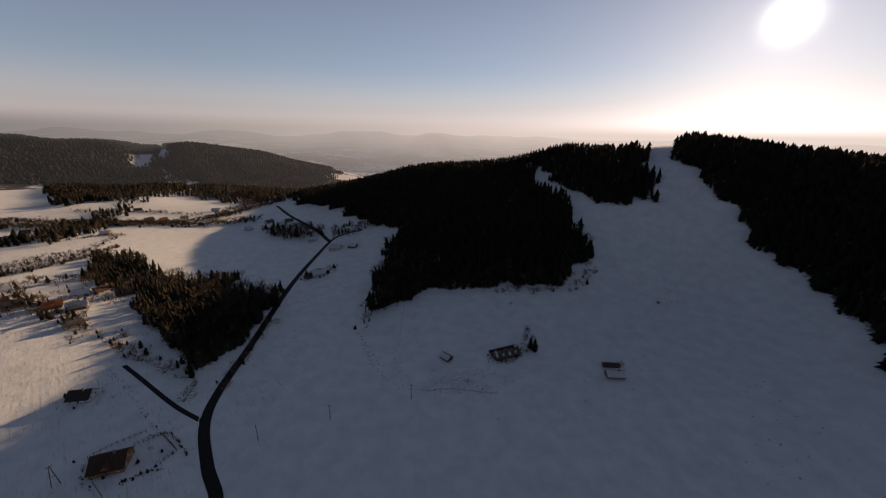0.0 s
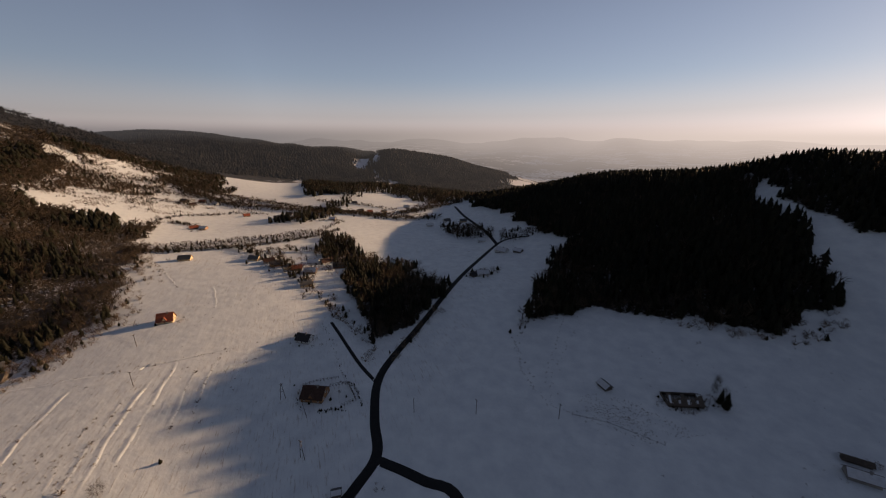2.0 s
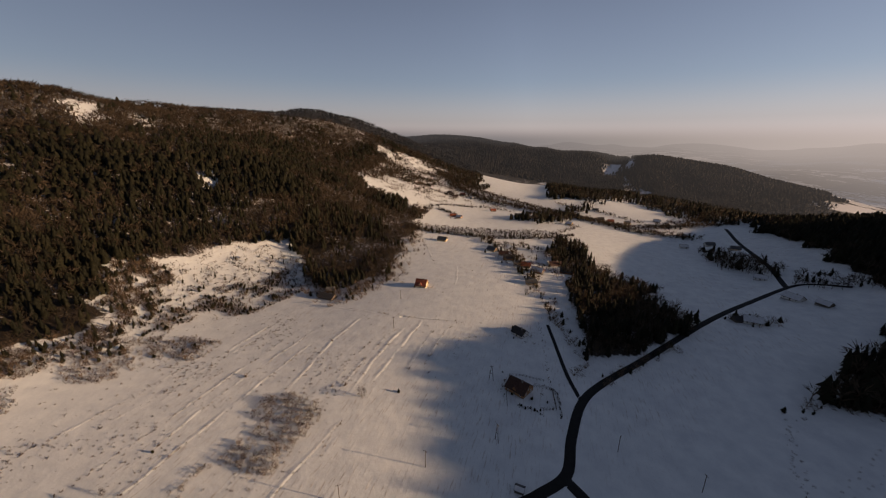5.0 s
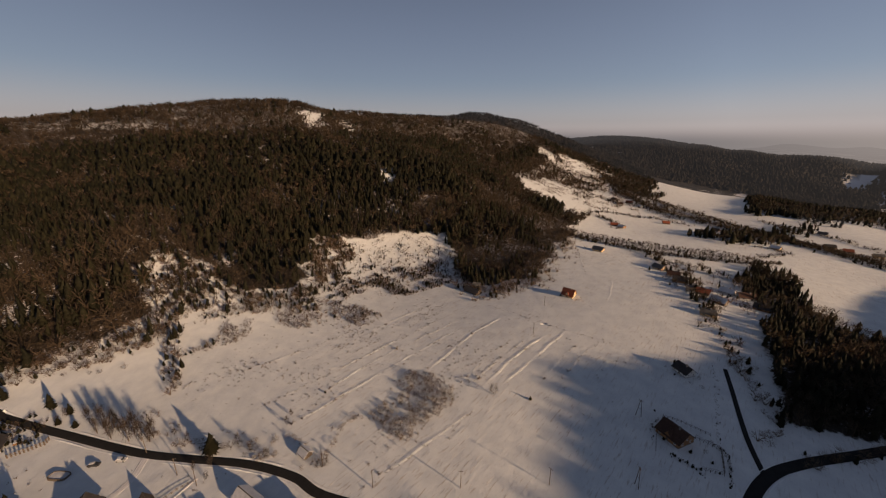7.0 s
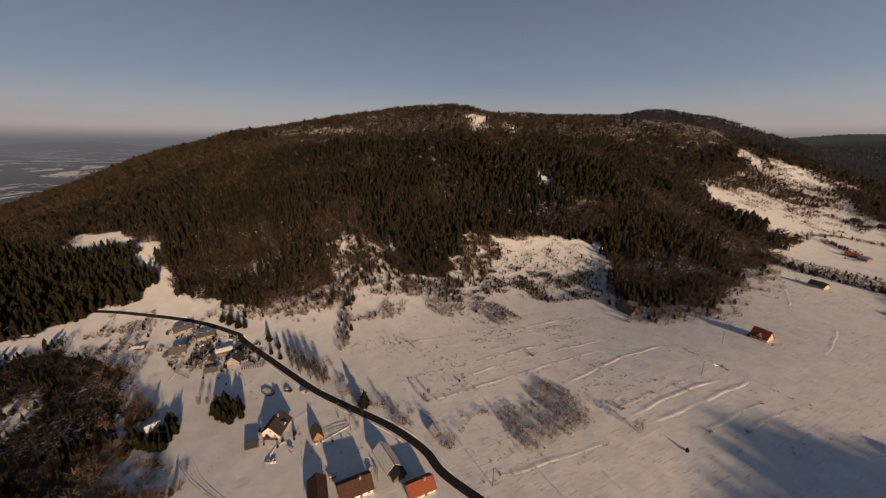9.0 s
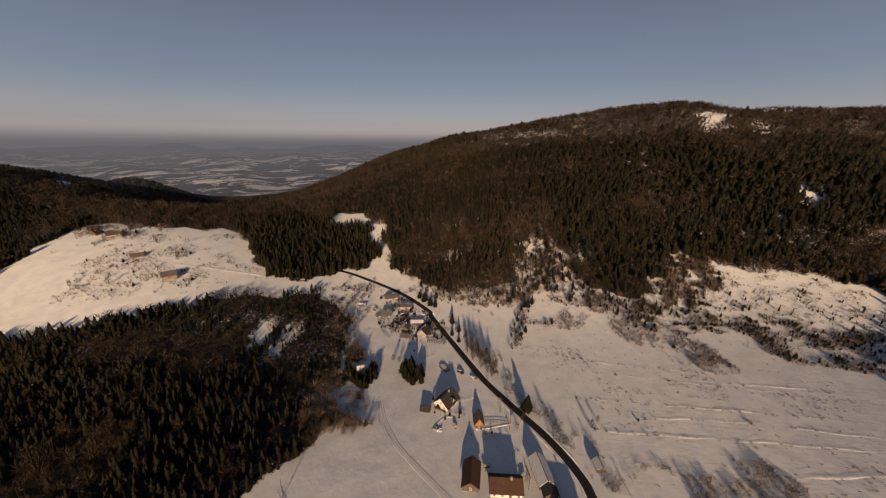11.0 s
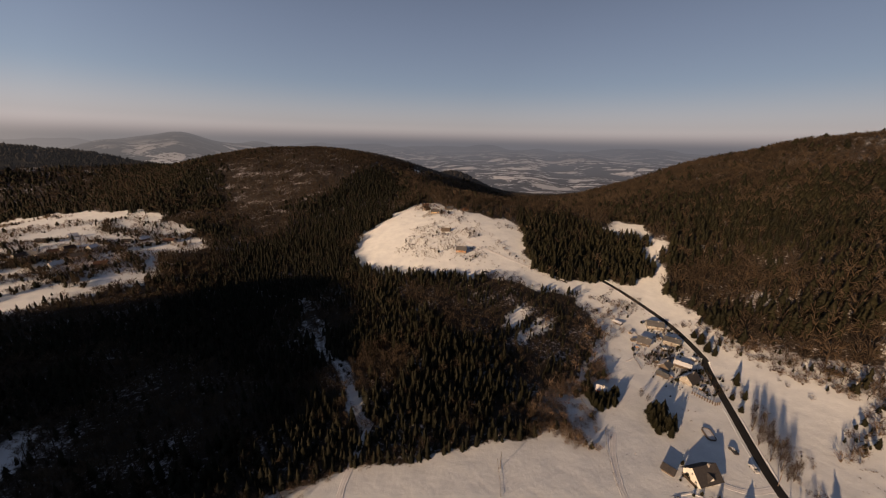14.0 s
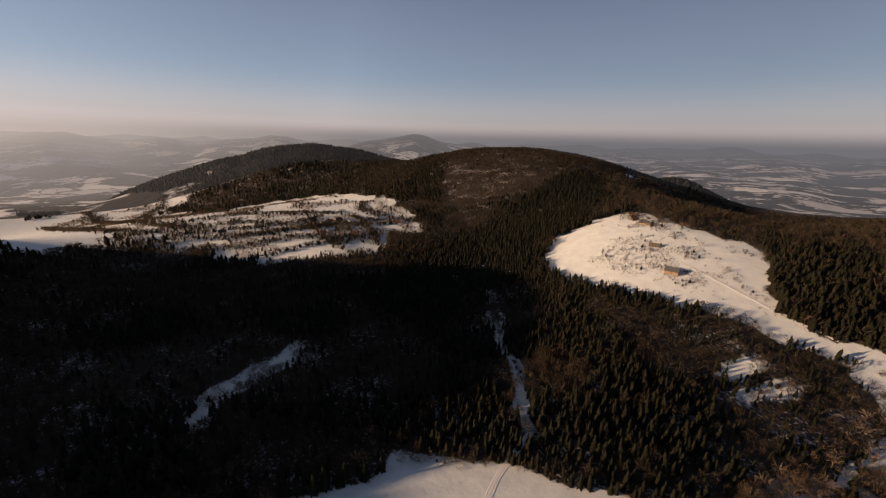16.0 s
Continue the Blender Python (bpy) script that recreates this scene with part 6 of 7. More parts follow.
# the upper meadow
house((-0.7, -357.0), 175, 10, 8, 3.4, 3.2, TIMBER, ROOF_GREY, "orange-brown timber house on the upper meadow", wins=(3, 2))
house((18.2, -404.6), -178, 9, 5, 2.2, 2.0, OLDWOOD, OLDWOOD, "dark weathered barn on the upper meadow", "barn", chimney=False, wins=(0, 0), name="barn", snow=False)
house((35.2, -465.7), -172, 10, 7, 2.8, 2.6, OCHRE, ROOF_GREY, "farmhouse at the top of the upper meadow", wins=(2, 1))
house((17.5, -481.7), -157, 10, 6, 2.6, 2.6, OLDWOOD, ROOF_GREY, "barn at the top of the upper meadow", "barn", chimney=False, wins=(1, 0), name="barn")
house((50.9, -498.4), 178, 8, 6, 2.6, 2.4, OLDWOOD, ROOF_BROWN, "small barn among bare trees on the upper meadow", "barn", chimney=False, wins=(1, 0), name="barn")


# ---- single trees and bushes ----
def spruce_tree(pos, height, label, wide=1.0, seed=1):
    rng = np.random.default_rng(seed)
    t = root("spruce", pos, seed * 47 % 360, label, "tree", sink=0.1)
    v, f = tube((0, 0, -0.3), (0, 0, height * 0.8), 0.022 * height, 0.005 * height, 7)
    part("trunk", v, f, BARK, t)
    sv, sf = spruce_shape(16, 11, rng, 0.23 * wide)
    me = fast_mesh("crown", sv * height, sf, [NEEDLES], np.clip(rng.normal(0.5, 0.18, len(sv)), 0, 1))
    new("crown", me).parent = t
    return t


def bare_tree(pos, height, label, wide=0.3, seed=1, name="bare_tree"):
    rng = np.random.default_rng(seed)
    t = root(name, pos, seed * 47 % 360, label, "tree", sink=0.1)
    v, f = tube((0, 0, -0.3), (0, 0, height * 0.55), 0.012 * height, 0.005 * height, 7)
    part("trunk", v, f, BARK, t)
    sv, sf = bare_shape(300, rng, wide * 0.9, 0.0060, 0.0, True)
    me = fast_mesh("crown", sv * height, sf, [GREY_TWIGS], np.clip(rng.normal(0.5, 0.2, len(sv)), 0, 1))
    new("crown", me).parent = t
    return t


def bush(pos, height, label, seed=1, green=False):
    rng = np.random.default_rng(seed)
    t = root("bush", pos, seed * 61 % 360, label, "bush", sink=0.1)
    sv, sf = bare_shape(150, rng, 0.5, 0.010, 0.0, True) if not green else spruce_shape(6, 7, rng, 0.42)
    me = fast_mesh("crown", sv * height, sf, [NEEDLES if green else SHRUB], np.clip(rng.normal(0.5, 0.2, len(sv)), 0, 1))
    new("crown", me).parent = t
    return t


spruce_tree((-129.0, -92.9), 11, "lone dark green spruce beside the road", 1.6, 3)
def dense_clump(poly, gap, tall, label, group, seed):
    """Single conifers that stand close together."""
    rng = np.random.default_rng(seed)
    cx, cy = scatter(poly, gap, rng)
    for i in range(len(cx)):
        ob = spruce_tree((cx[i], cy[i]), tall * rng.uniform(0.6, 1.15), label, rng.uniform(1.2, 1.7), seed + i)
        tagged(ob, label, "tree", group)


dense_clump([(-99.1, -164.4), (-99.8, -151.0), (-101.9, -146.0), (-108.0, -146.5), (-111.8, -154.9), (-108.6, -170.3)], 3.1, 8.0, "dark spruce in a dense garden clump", "spruces of the garden clump", 300)
dense_clump([(-90.7, -182.7), (-93.6, -181.3), (-92.5, -176.2), (-87.1, -166.6), (-81.0, -161.9), (-75.6, -161.1), (-71.8, -170.5), (-71.3, -180.4), (-73.2, -186.1), (-77.3, -183.4), (-80.5, -175.4), (-83.6, -174.0), (-86.9, -175.7)], 2.3, 5.5, "dense dark conifer hedging a red cottage", "conifers round the red cottage", 400)
for i, p in enumerate([(-82.0, -194.4), (-84.7, -192.2), (-78.0, -191.7), (-87.7, -193.0)]):
    spruce_tree(p, 5 + (i * 5 % 4) * 0.9, "garden conifer around a red cottage", 1.3, 40 + i)
for i, p in enumerate([(-156.8, -176.4), (-160.8, -188.8), (-167.9, -219.0), (-108.7, -155.8), (-189.4, -142.5), (-217.4, -163.4), (-223.2, -164.0)]):
    spruce_tree(p, 7 + (i * 3 % 4), "dark green spruce at the foot of the slope", 1.1, 60 + i)
for i, p in enumerate([(56.5, 197.1), (57.0, 209.4), (58.1, 193.5)]):
    (spruce_tree if i != 1 else bare_tree)(p, 9 + i, "tall tree beside the ruined barn", seed=70 + i)
bare_tree((-160.4, 34.1), 7.5, "leafless bushy tree on a field bank", 0.5, 80)
bush((-155.4, 52.5), 2.6, "round dark bush alone in the field", 81, True)
bush((-164.3, -54.1), 2.0, "small dark bush alone in the field", 82, True)
bush((-245.7, -51.1), 4.0, "large leafless bush at the end of a bank", 83)
bush((-56.9, 216.6), 3.6, "round dark bush below the wood", 84, True)
bush((53.7, 248.3), 2.6, "small leafless bush on the snowy slope", 85)
bush((109.1, 267.6), 2.8, "leafless bush in front of the wood", 86)
for i, p in enumerate([(-143.8, -153.0), (-140.2, -144.0), (-143.9, -143.2), (-138.2, -134.7), (-138.1, -129.1), (-136.9, -124.5), (-147.1, -152.7), (-147.4, -148.2), (-142.2, -134.9), (-139.4, -124.6), (-150.4, -161.9)]):
    bare_tree(p, 12 + i * 3 % 5, "tall slender leafless tree beside the road", 0.19, 90 + i)
for i, p in enumerate([(-167.8, -241.4), (-167.6, -233.0), (-166.6, -223.8), (-150.6, -176.5), (-148.3, -166.6)]):
    spruce_tree(p, 7 + i * 3 % 4 if i < 3 else 4.5, "dark green spruce beside the road bend", 1.7, 105 + i)
for i, p in enumerate([(-118.8, -221.1), (-142.2, -264.2), (-97.4, -124.4), (-98.1, -116.1), (-99.0, -130.8), (-102.7, -113.4)]):
    bush(p, 2.2 + i % 3 * 0.5, "dark evergreen garden shrub beside a house", 270 + i, True)
for i, p in enumerate([(-116.3, -88.2), (-122.5, -89.9), (-124.7, -67.9), (-121.5, -96.2), (-104.8, -173.9), (-102.7, -177.4), (-140.4, -115.9), (-136.6, -107.8), (-132.8, -83.8), (-128.8, -76.9), (-151.2, -177.3), (-155.7, -177.3), (-149.0, -66.2), (-143.4, -66.3)]):
    bare_tree(p, 5 + i % 3, "slender leafless tree in the snow", 0.3, 110 + i)
for i, p in enumerate([(3, -427), (-1, -457), (57, -384), (37, -366), (32, -421), (60, -456), (45, -493), (22, -477), (10, -462), (30, -512), (-10, -389), (77, -454), (52, -388), (60, -379), (40, -371), (26, -448), (14, -470), (38, -484), (-12, -466)]):
    (bare_tree if i % 3 != 2 else bush)(p, 6.5 + i % 4 if i % 3 != 2 else 3.0, "leafless tree or shrub on the snowy upper meadow", seed=500 + i)
for i, p in enumerate([(36, -472), (16, -484), (-4, -479), (47, -480)]):
    house(p, 160 + 23 * i, 6 + i % 2 * 2, 4.5, 2.4, 2.0, OLDWOOD if i % 2 else TIMBER, ROOF_BROWN, "small brown farm building at the top of the meadow", "barn", chimney=False, wins=(1, 0), name="barn", snow=False)
for i, p in enumerate([(54.8, -372.0), (36.5, -377.2), (42.5, -385.7), (31.5, -387.7), (39.7, -463.3), (4.1, -434.0), (-5.3, -408.0), (-8.6, -385.9), (-19.7, -420.5), (7.4, -357.9), (20.3, -391.5), (254.8, -419.7), (-45.2, -368.2), (-49.4, -356.6), (-40.7, -379.8)]):
    (bare_tree if i % 2 else bush)(p, 5 + i % 3, "leafless tree or bush on the upper meadow", seed=130 + i)
for i, p in enumerate([(-164.4, -53.9), (-181.3, -71.8), (-188.6, -96.7), (-179.2, -81.8), (-185.0, -109.5), (-180.3, -117.2), (-191.3, -96.0), (-190.6, -107.9), (-185.1, -113.3), (-191.9, -90.2), (52.5, 247.5), (44.2, 263.3), (102.7, 261.6), (50.9, 260.1), (33.9, 263.8), (49.5, 263.4), (167.1, 252.8), (172.3, 250.5)]):
    bush(p, 1.2 + 0.3 * (i % 4), "small leafless bush poking through the snow", 150 + i)
for i, p in enumerate([(-145.7, 112.4), (-119.8, 104.5), (-116.4, 105.3), (-113.4, 108.5), (-112.1, 111.3), (-128.0, 105.7), (-110.0, 117.6), (-114.9, 118.4), (-119.1, -196.8), (-122.0, -187.9), (-119.6, -178.7), (-97.2, -123.3), (-97.5, -119.2), (-93.5, -122.4)]):
    bush(p, 1.4 + 0.2 * (i % 3), "low dark garden bush", 180 + i, True)


# ---- poles, fences and small things ----
def pole(pos, height, label, legs=1, seed=0):
    p = root("utility_pole", pos, seed * 53 % 360, label, "utility pole", "poles of the power line")
    if legs == 1:
        part("post", *tube((0, 0, -0.5), (0, 0, height), 0.16, 0.11, 7), OLDWOOD, p)
    else:
        for s in (-1, 1):
            part("leg", *tube((s * 1.3, 0, -0.5), (s * 0.12, 0, height), 0.15, 0.11, 7), OLDWOOD, p)
        part("brace", *tube((-0.7, 0, height * 0.48), (0.7, 0, height * 0.48), 0.08, 0.08, 6), OLDWOOD, p)
    arm = part("crossarm", *box(-0.9, 0.9, -0.06, 0.06, height - 0.5, height - 0.36), OLDWOOD, p)
    for x in (-0.8, 0.0, 0.8):
        part("insulator", *tube((x, 0, height - 0.36), (x, 0, height - 0.12), 0.06, 0.04, 6), STONE, arm)
    return p


for i, (p, lg) in enumerate(zip([(-105.8, 80.6), (-142.5, 102.3), (-78.0, 124.6), (-50.4, 137.0), (-107.3, 46.6), (-107.3, 12.1), (-108.9, -21.6), (-119.3, -43.4), (-113.5, -90.3), (-118.8, -101.1), (-131.1, -121.9), (-224.2, 73.8), (-268.5, 95.6), (-13.9, 151.4), (189.0, -213.3), (-19.9, -122.4)], [2, 2] + [1] * 30)):
    pole(p, 8.5 if lg == 1 else 9.5, "weathered wooden power-line pole standing in snow" if lg == 1 else "weathered wooden two-legged power-line pole", lg, i)


def straight(line, gap):
    out = []
    for a, b in zip(line, line[1:]):
        a, b = Vector(a), Vector(b)
        n = max(1, round((b - a).length / gap))
        out += [a.lerp(b, i / n) for i in range(n)]
    return out + [Vector(line[-1])]


def fence(line, height, gap, label, rails=2, post=0.07):
    c = straight(line, gap)
    f0 = root("fence", (c[0].x, c[0].y), 0, label, "fence")
    o = f0.matrix_basis.translation
    pm = bpy.data.meshes.new("post")
    v, f = box(-post, post, -post, post, -0.3, height, 0.01)
    pm.from_pydata(v, [], f)
    pm.materials.append(OLDWOOD)
    pts = [Vector((q.x, q.y, level(q.x, q.y))) - o for q in c]
    for q in pts[:60]:
        ob = new("post", pm)
        ob.parent = f0
        ob.location = q
    for r in range(rails):
        z = height * (0.45 + 0.42 * r)
        for a, b in zip(pts[:60], pts[1:60]):
            part("rail", *tube(a + Vector((0, 0, z)), b + Vector((0, 0, z)), 0.06, 0.06, 4), OLDWOOD, f0)
    return f0


fence([(-141.7, 114.2), (-137.6, 120.6), (-129.1, 128.3)], 1.5, 2.0, "dark garden fence behind a brown house")
fence([(-128.2, 120.6), (-120.7, 126.7), (-108.9, 118.6), (-112.1, 111.3)], 1.6, 1.6, "dark hedge-like garden fence in the snow", 3)
fence([(-141.7, 114.2), (-129.9, 103.4), (-122.2, 98.5)], 1.2, 2.2, "thin garden fence beside a brown house")
fence([(-132.8, -181.7), (-135.4, -177.2), (-138.9, -171.9), (-141.5, -172.4)], 2.0, 1.3, "tall dark picket fence beside the road bend", 2, post=0.2)
fence([(-67.5, -180.8), (-68.6, -169.7), (-70.0, -160.4)], 1.4, 2.0, "dark garden fence around a red cottage")
fence([(-67.5, -180.8), (-75.2, -188.6), (-85.4, -195.1)], 1.2, 2.2, "garden fence along a conifer hedge")
fence([(-95.1, -64.6), (-99.4, -67.2), (-102.3, -71.8)], 1.3, 2.0, "wooden yard fence between farm buildings")
fence([(-107.6, -100.1), (-112.0, -96.8), (-115.4, -92.7)], 1.1, 1.8, "low garden fence beside a wooden hut")
fence([(-73.7, -151.0), (-68.9, -135.5), (-66.1, -117.7)], 1.0, 6.0, "old field fence beside a track", 1)
fence([(-19.1, -126.6), (-19.2, -117.4), (-18.9, -109.4)], 1.1, 2.5, "short row of old fence posts across the field", 1)
fence([(-8.4, 156.8), (6.9, 158.9), (30.2, 156.1)], 1.0, 3.0, "old pasture fence below the ruined barn", 1)


def car(pos, turn, paint, label):
    c = root("car", pos, turn, label, "car")
    prof = [(-2.1, 0.35), (-2.15, 0.8), (-1.9, 1.0), (-1.5, 1.45), (0.5, 1.5), (1.1, 1.05), (2.05, 0.9), (2.15, 0.4)]
    v = [(x, s * 0.85 * (0.86 if z > 1.2 else 1.0), z) for s in (-1, 1) for x, z in prof]
    n = len(prof)
    f = [tuple(range(n)), tuple(range(2 * n - 1, n - 1, -1))] + [(i, n + i, n + (i + 1) % n, (i + 1) % n) for i in range(n)]
    b = part("body", v, f, paint, c)
    part("windscreen", [(0.55, -0.68, 1.46), (0.55, 0.68, 1.46), (1.1, 0.76, 1.08), (1.1, -0.76, 1.08)], [(0, 3, 2, 1)], GLASS, b)
    part("roof_snow", *box(-1.45, 0.45, -0.66, 0.66, 1.47, 1.60, 0.05), ROOF_SNOW, b, "thin snow on the roof")
    for x in (-1.35, 1.35):
        for s in (-1, 1):
            w = part("wheel", *tube((x, s * 0.70, 0.32), (x, s * 0.90, 0.32), 0.32, 0.32, 14), RUBBER, c)
            part("rim", *tube((x, s * 0.86, 0.32), (x, s * 0.915, 0.32), 0.19, 0.19, 10), METAL, w)
    return c


car((-126.0, -139.5), 96, DARK_PAINT, "dark snow-dusted car parked on the driveway")
car((-127.6, -129.7), 91, plain("silver_paint", (0.3, 0.3, 0.31), (0.42, 0.42, 0.43), 2.0, 0.35), "silver car parked beside the road")


def cold_frame(pos, turn):
    """A low covered pool with rounded ends."""
    p = root("covered_pool", pos, turn, "long oval covered pool with dark rim and snow", "pool")
    def oval(rx, ry, z):
        return [(rx * math.copysign(abs(math.cos(a)) ** 0.5, math.cos(a)), ry * math.copysign(abs(math.sin(a)) ** 0.5, math.sin(a)), z) for a in [2 * math.pi * i / 28 for i in range(28)]]
    v = oval(4.0, 2.0, -0.2) + oval(4.0, 2.0, 0.9) + oval(3.75, 1.75, 0.9) + oval(3.75, 1.75, 0.6)
    f = [(28 * k + i, 28 * k + (i + 1) % 28, 28 * (k + 1) + (i + 1) % 28, 28 * (k + 1) + i) for k in range(3) for i in range(28)]
    part("rim", v, f, OLDWOOD, p)
    v = oval(3.74, 1.74, 0.62) + [(0, 0, 0.72)]
    part("snow_cover", v, [(i, (i + 1) % 28, 28) for i in range(28)], ROOF_SNOW, p)


cold_frame((-121.8, -149.7), 83)


def stone_ring(pos, label, radius=1.8, seed=1):
    """A rock garden: a loose heap of stones dusted with snow."""
    rng = np.random.default_rng(seed)
    g = root("rock_garden", pos, seed * 31, label, "rock garden")
    for i in range(14):
        a, r = rng.uniform(0, 6.28), radius * math.sqrt(rng.uniform())
        s = rng.uniform(0.25, 0.6)
        bm = bmesh.new()
        bmesh.ops.create_icosphere(bm, subdivisions=1, radius=s)
        for q in bm.verts:
            q.co *= rng.uniform(0.75, 1.2)
            q.co += Vector((r * math.cos(a), r * math.sin(a), s * 0.3))
        me = bpy.data.meshes.new("stone")
        bm.to_mesh(me)
        bm.free()
        me.materials.append(STONE if i % 3 else ROOF_SNOW)
        new("stone", me).parent = g


stone_ring((-87.5, -111.9), "rock garden of snow-dusted stones beside a white house", 2.2, 4)
stone_ring((-103.8, -101.2), "heap of snow-dusted stones beside a wooden hut", 2.4, 5)
stone_ring((-125.9, -73.9), "small stone pile in the snowy field", 0.9, 6)

# snow-covered brushwood and weeds in the hollow below the ruined barn
thicket([(-5.0, 158.9), (4.0, 171.0), (23.6, 178.4), (39.1, 173.7), (52.7, 177.3), (48.4, 172.3), (31.3, 164.0), (24.2, 155.1), (6.8, 156.9)], 1.6, 0.9, "dead weeds standing through snow", 0.0, 61, "weeds", 0.25, 4)
thicket([(-185.0, -119.0), (-200.5, -99.9), (-189.2, -79.0), (-169.3, -84.1), (-170.5, -102.6)], 3.5, 1.3, "dead weeds standing through snow", 0.0, 62, "weeds")
thicket([(-189.8, -124.5), (-230.1, -100.3), (-224.2, -46.5), (-176.0, -63.1), (-166.6, -95.4)], 7.0, 0.9, "dead weeds standing through snow", 0.0, 63, "weeds")
thicket([(-140.6, -270.7), (-128.0, -236.6), (-122.0, -187.9), (-126.0, -171.8), (-140.8, -175.5), (-152.9, -216.4), (-154.3, -243.2)], 6.0, 1.8, "bare garden shrubs between the houses", 0.2, 64, "shrubs")
thicket([(-343.5, 223.8), (-287.9, 222.7), (-239.3, 235.9), (-249.0, 271.0), (-307.1, 270.1), (-343.9, 253.1)], 5.0, 4.5, "bare garden trees between village houses", 0.2, 65, "shrubs")
thicket([(435.0, -318.3), (448.7, -373.8), (375.4, -432.9), (325.3, -405.7), (340.7, -336.7), (354.2, -302.8)], 5.0, 5.5, "bare trees between village houses", 0.15, 66, "shrubs", 0.4, 14, gaps=False)
thicket([(-126.4, 300.5), (-111.0, 335.1), (-98.1, 322.4), (-111.2, 297.9)], 4.0, 6.0, "bare roadside trees around a farm", 0.2, 68, "shrubs")
thicket([(153.4, 181.9), (176.0, 185.9), (185.7, 137.4), (164.0, 103.7), (144.6, 120.2)], 14.0, 1.0, "small tufts on the snowy ski slope", 0.2, 69, "weeds")
thicket([(164.5, 269.8), (197.0, 272.2), (183.7, 244.7), (155.9, 243.3)], 5.0, 1.2, "tufts around a hollow on the slope", 0.1, 70, "weeds")

thicket([(24.1, 183.4), (32.2, 195.4), (58.3, 201.8), (59.1, 190.0), (40.4, 181.6)], 1.8, 1.8, "brushwood and weeds round the ruined barn", 0.15, 71, "weeds")
thicket([(93.1, 187.1), (109.5, 187.3), (108.9, 183.1), (91.4, 181.3)], 1.6, 2.2, "row of leafless shrubs behind the farm building", 0.0, 72, "shrubs")
thicket([(61.8, -387.1), (43.0, -435.9), (5.0, -477.0), (-20.4, -432.5), (-22.8, -379.3), (6.6, -336.9), (37.1, -344.0)], 4.5, 3.0, "bare trees and shrubs on the upper meadow", 0.05, 73, "shrubs", 0.75, 8)
thicket([(64.5, -496.8), (34.6, -523.9), (4.8, -505.0), (-1.7, -464.0), (31.0, -445.9), (57.6, -460.4)], 5.0, 5.0, "bare garden trees at the top of the meadow", 0.05, 74, "shrubs")
thicket([(-97.3, -116.7), (-104.6, -101.8), (-97.3, -84.7), (-109.1, -76.0), (-90.5, -90.5)], 6.0, 1.2, "low shrubs in the farm garden", 0.2, 75, "shrubs")
thicket([(-61.7, -166.9), (-73.8, -164.2), (-71.9, -147.4), (-57.2, -143.0), (-45.2, -148.3), (-38.7, -149.1)], 1.9, 2.8, "leafless bushes at the edge of the field", 0.02, 76, clump=0.35, size=5)
for line, wdt in (([(-109.1, -212.6), (-123.6, -220.8), (-130.5, -212.0), (-127.0, -194.1)], 1.6), ([(-137.7, -226.4), (-144.0, -220.1), (-152.9, -218.9)], 1.8), ([(-125.6, -259.2), (-127.7, -245.8), (-127.0, -230.3)], 1.4), ([(-85.9, -114.3), (-94.2, -116.7), (-98.3, -114.6)], 1.5), ([(-117.0, -92.2), (-108.0, -96.7), (-103.0, -99.2)], 1.5)):
    ribbon("garden_path", line, wdt * 0.7, TRACK, 0.03, "trodden snow path between houses", "path", 0.15)


def woodpile(pos, turn, label):
    w = root("woodpile", pos, turn, label, "woodpile")
    logs = 0
    for row in range(4):
        for i in range(8 - row % 2):
            part("log", *tube((-0.6, -1.2 + 0.32 * (i + 0.5 * (row % 2)), 0.16 + 0.27 * row), (0.6, -1.2 + 0.32 * (i + 0.5 * (row % 2)), 0.16 + 0.27 * row), 0.155, 0.155, 7), TIMBER if (i + row) % 3 else BARK, w)
    part("snow_cover", *box(-0.65, 0.65, -1.3, 1.25, 1.13, 1.25, 0.06), ROOF_SNOW, w)
    return w


for i, p in enumerate([(-130.2, -198.1), (-132.5, -222.5), (-124.1, -230.7), (-140.5, -185.9), (-94.9, -108.3), (-88.6, -78.0), (-89.9, -82.5), (-97.7, -69.6)]):
    woodpile(p, i * 40, "stacked firewood with snow on top beside a house")


def tufts(poly, gap, tall, label, seed, share=0.5):
    """Dry stalks and seedlings that stand through the snow in loose rows."""
    rng = np.random.default_rng(seed)
    x, y = scatter(poly, gap, rng)
    across = -x * math.sin(radians(STRIP_TURN)) + y * math.cos(radians(STRIP_TURN))
    k = rng.uniform(size=len(x)) < share * (0.15 + 1.6 * step(0.5, 0.85, patchy(x, y, 15))) * (0.25 + 1.0 * (np.sin(across / 1.3) > 0.2))
    x, y = x[k], y[k]
    stand("grass_tufts", TUFT, x, y, tall * rng.uniform(0.4, 1.4, len(x)), np.full(len(x), 1.6), rng.uniform(size=len(x)), SHRUB, label, "tufts")


TUFT = [bare_shape(10, np.random.default_rng(i), 0.6, 0.075, 0.0, True) for i in range(4)]
for i, (line, k_) in enumerate(BANKS[:20]):
    row_rng = np.random.default_rng(600 + i)
    c = [p for p in curve(line, 0.9) if row_rng.uniform() < (0.75 if k_ < 0.7 else 0.35)]
    bx, by = np.array([p.x for p in c]) + row_rng.normal(0, 0.5, len(c)), np.array([p.y for p in c]) + row_rng.normal(0, 0.5, len(c))
    stand("grass_tufts", TUFT, bx, by, 0.2 + row_rng.exponential(0.35, len(c)), np.full(len(c), 1.5), row_rng.uniform(size=len(c)), SHRUB, "dry stalks along a field bank", "tufts")
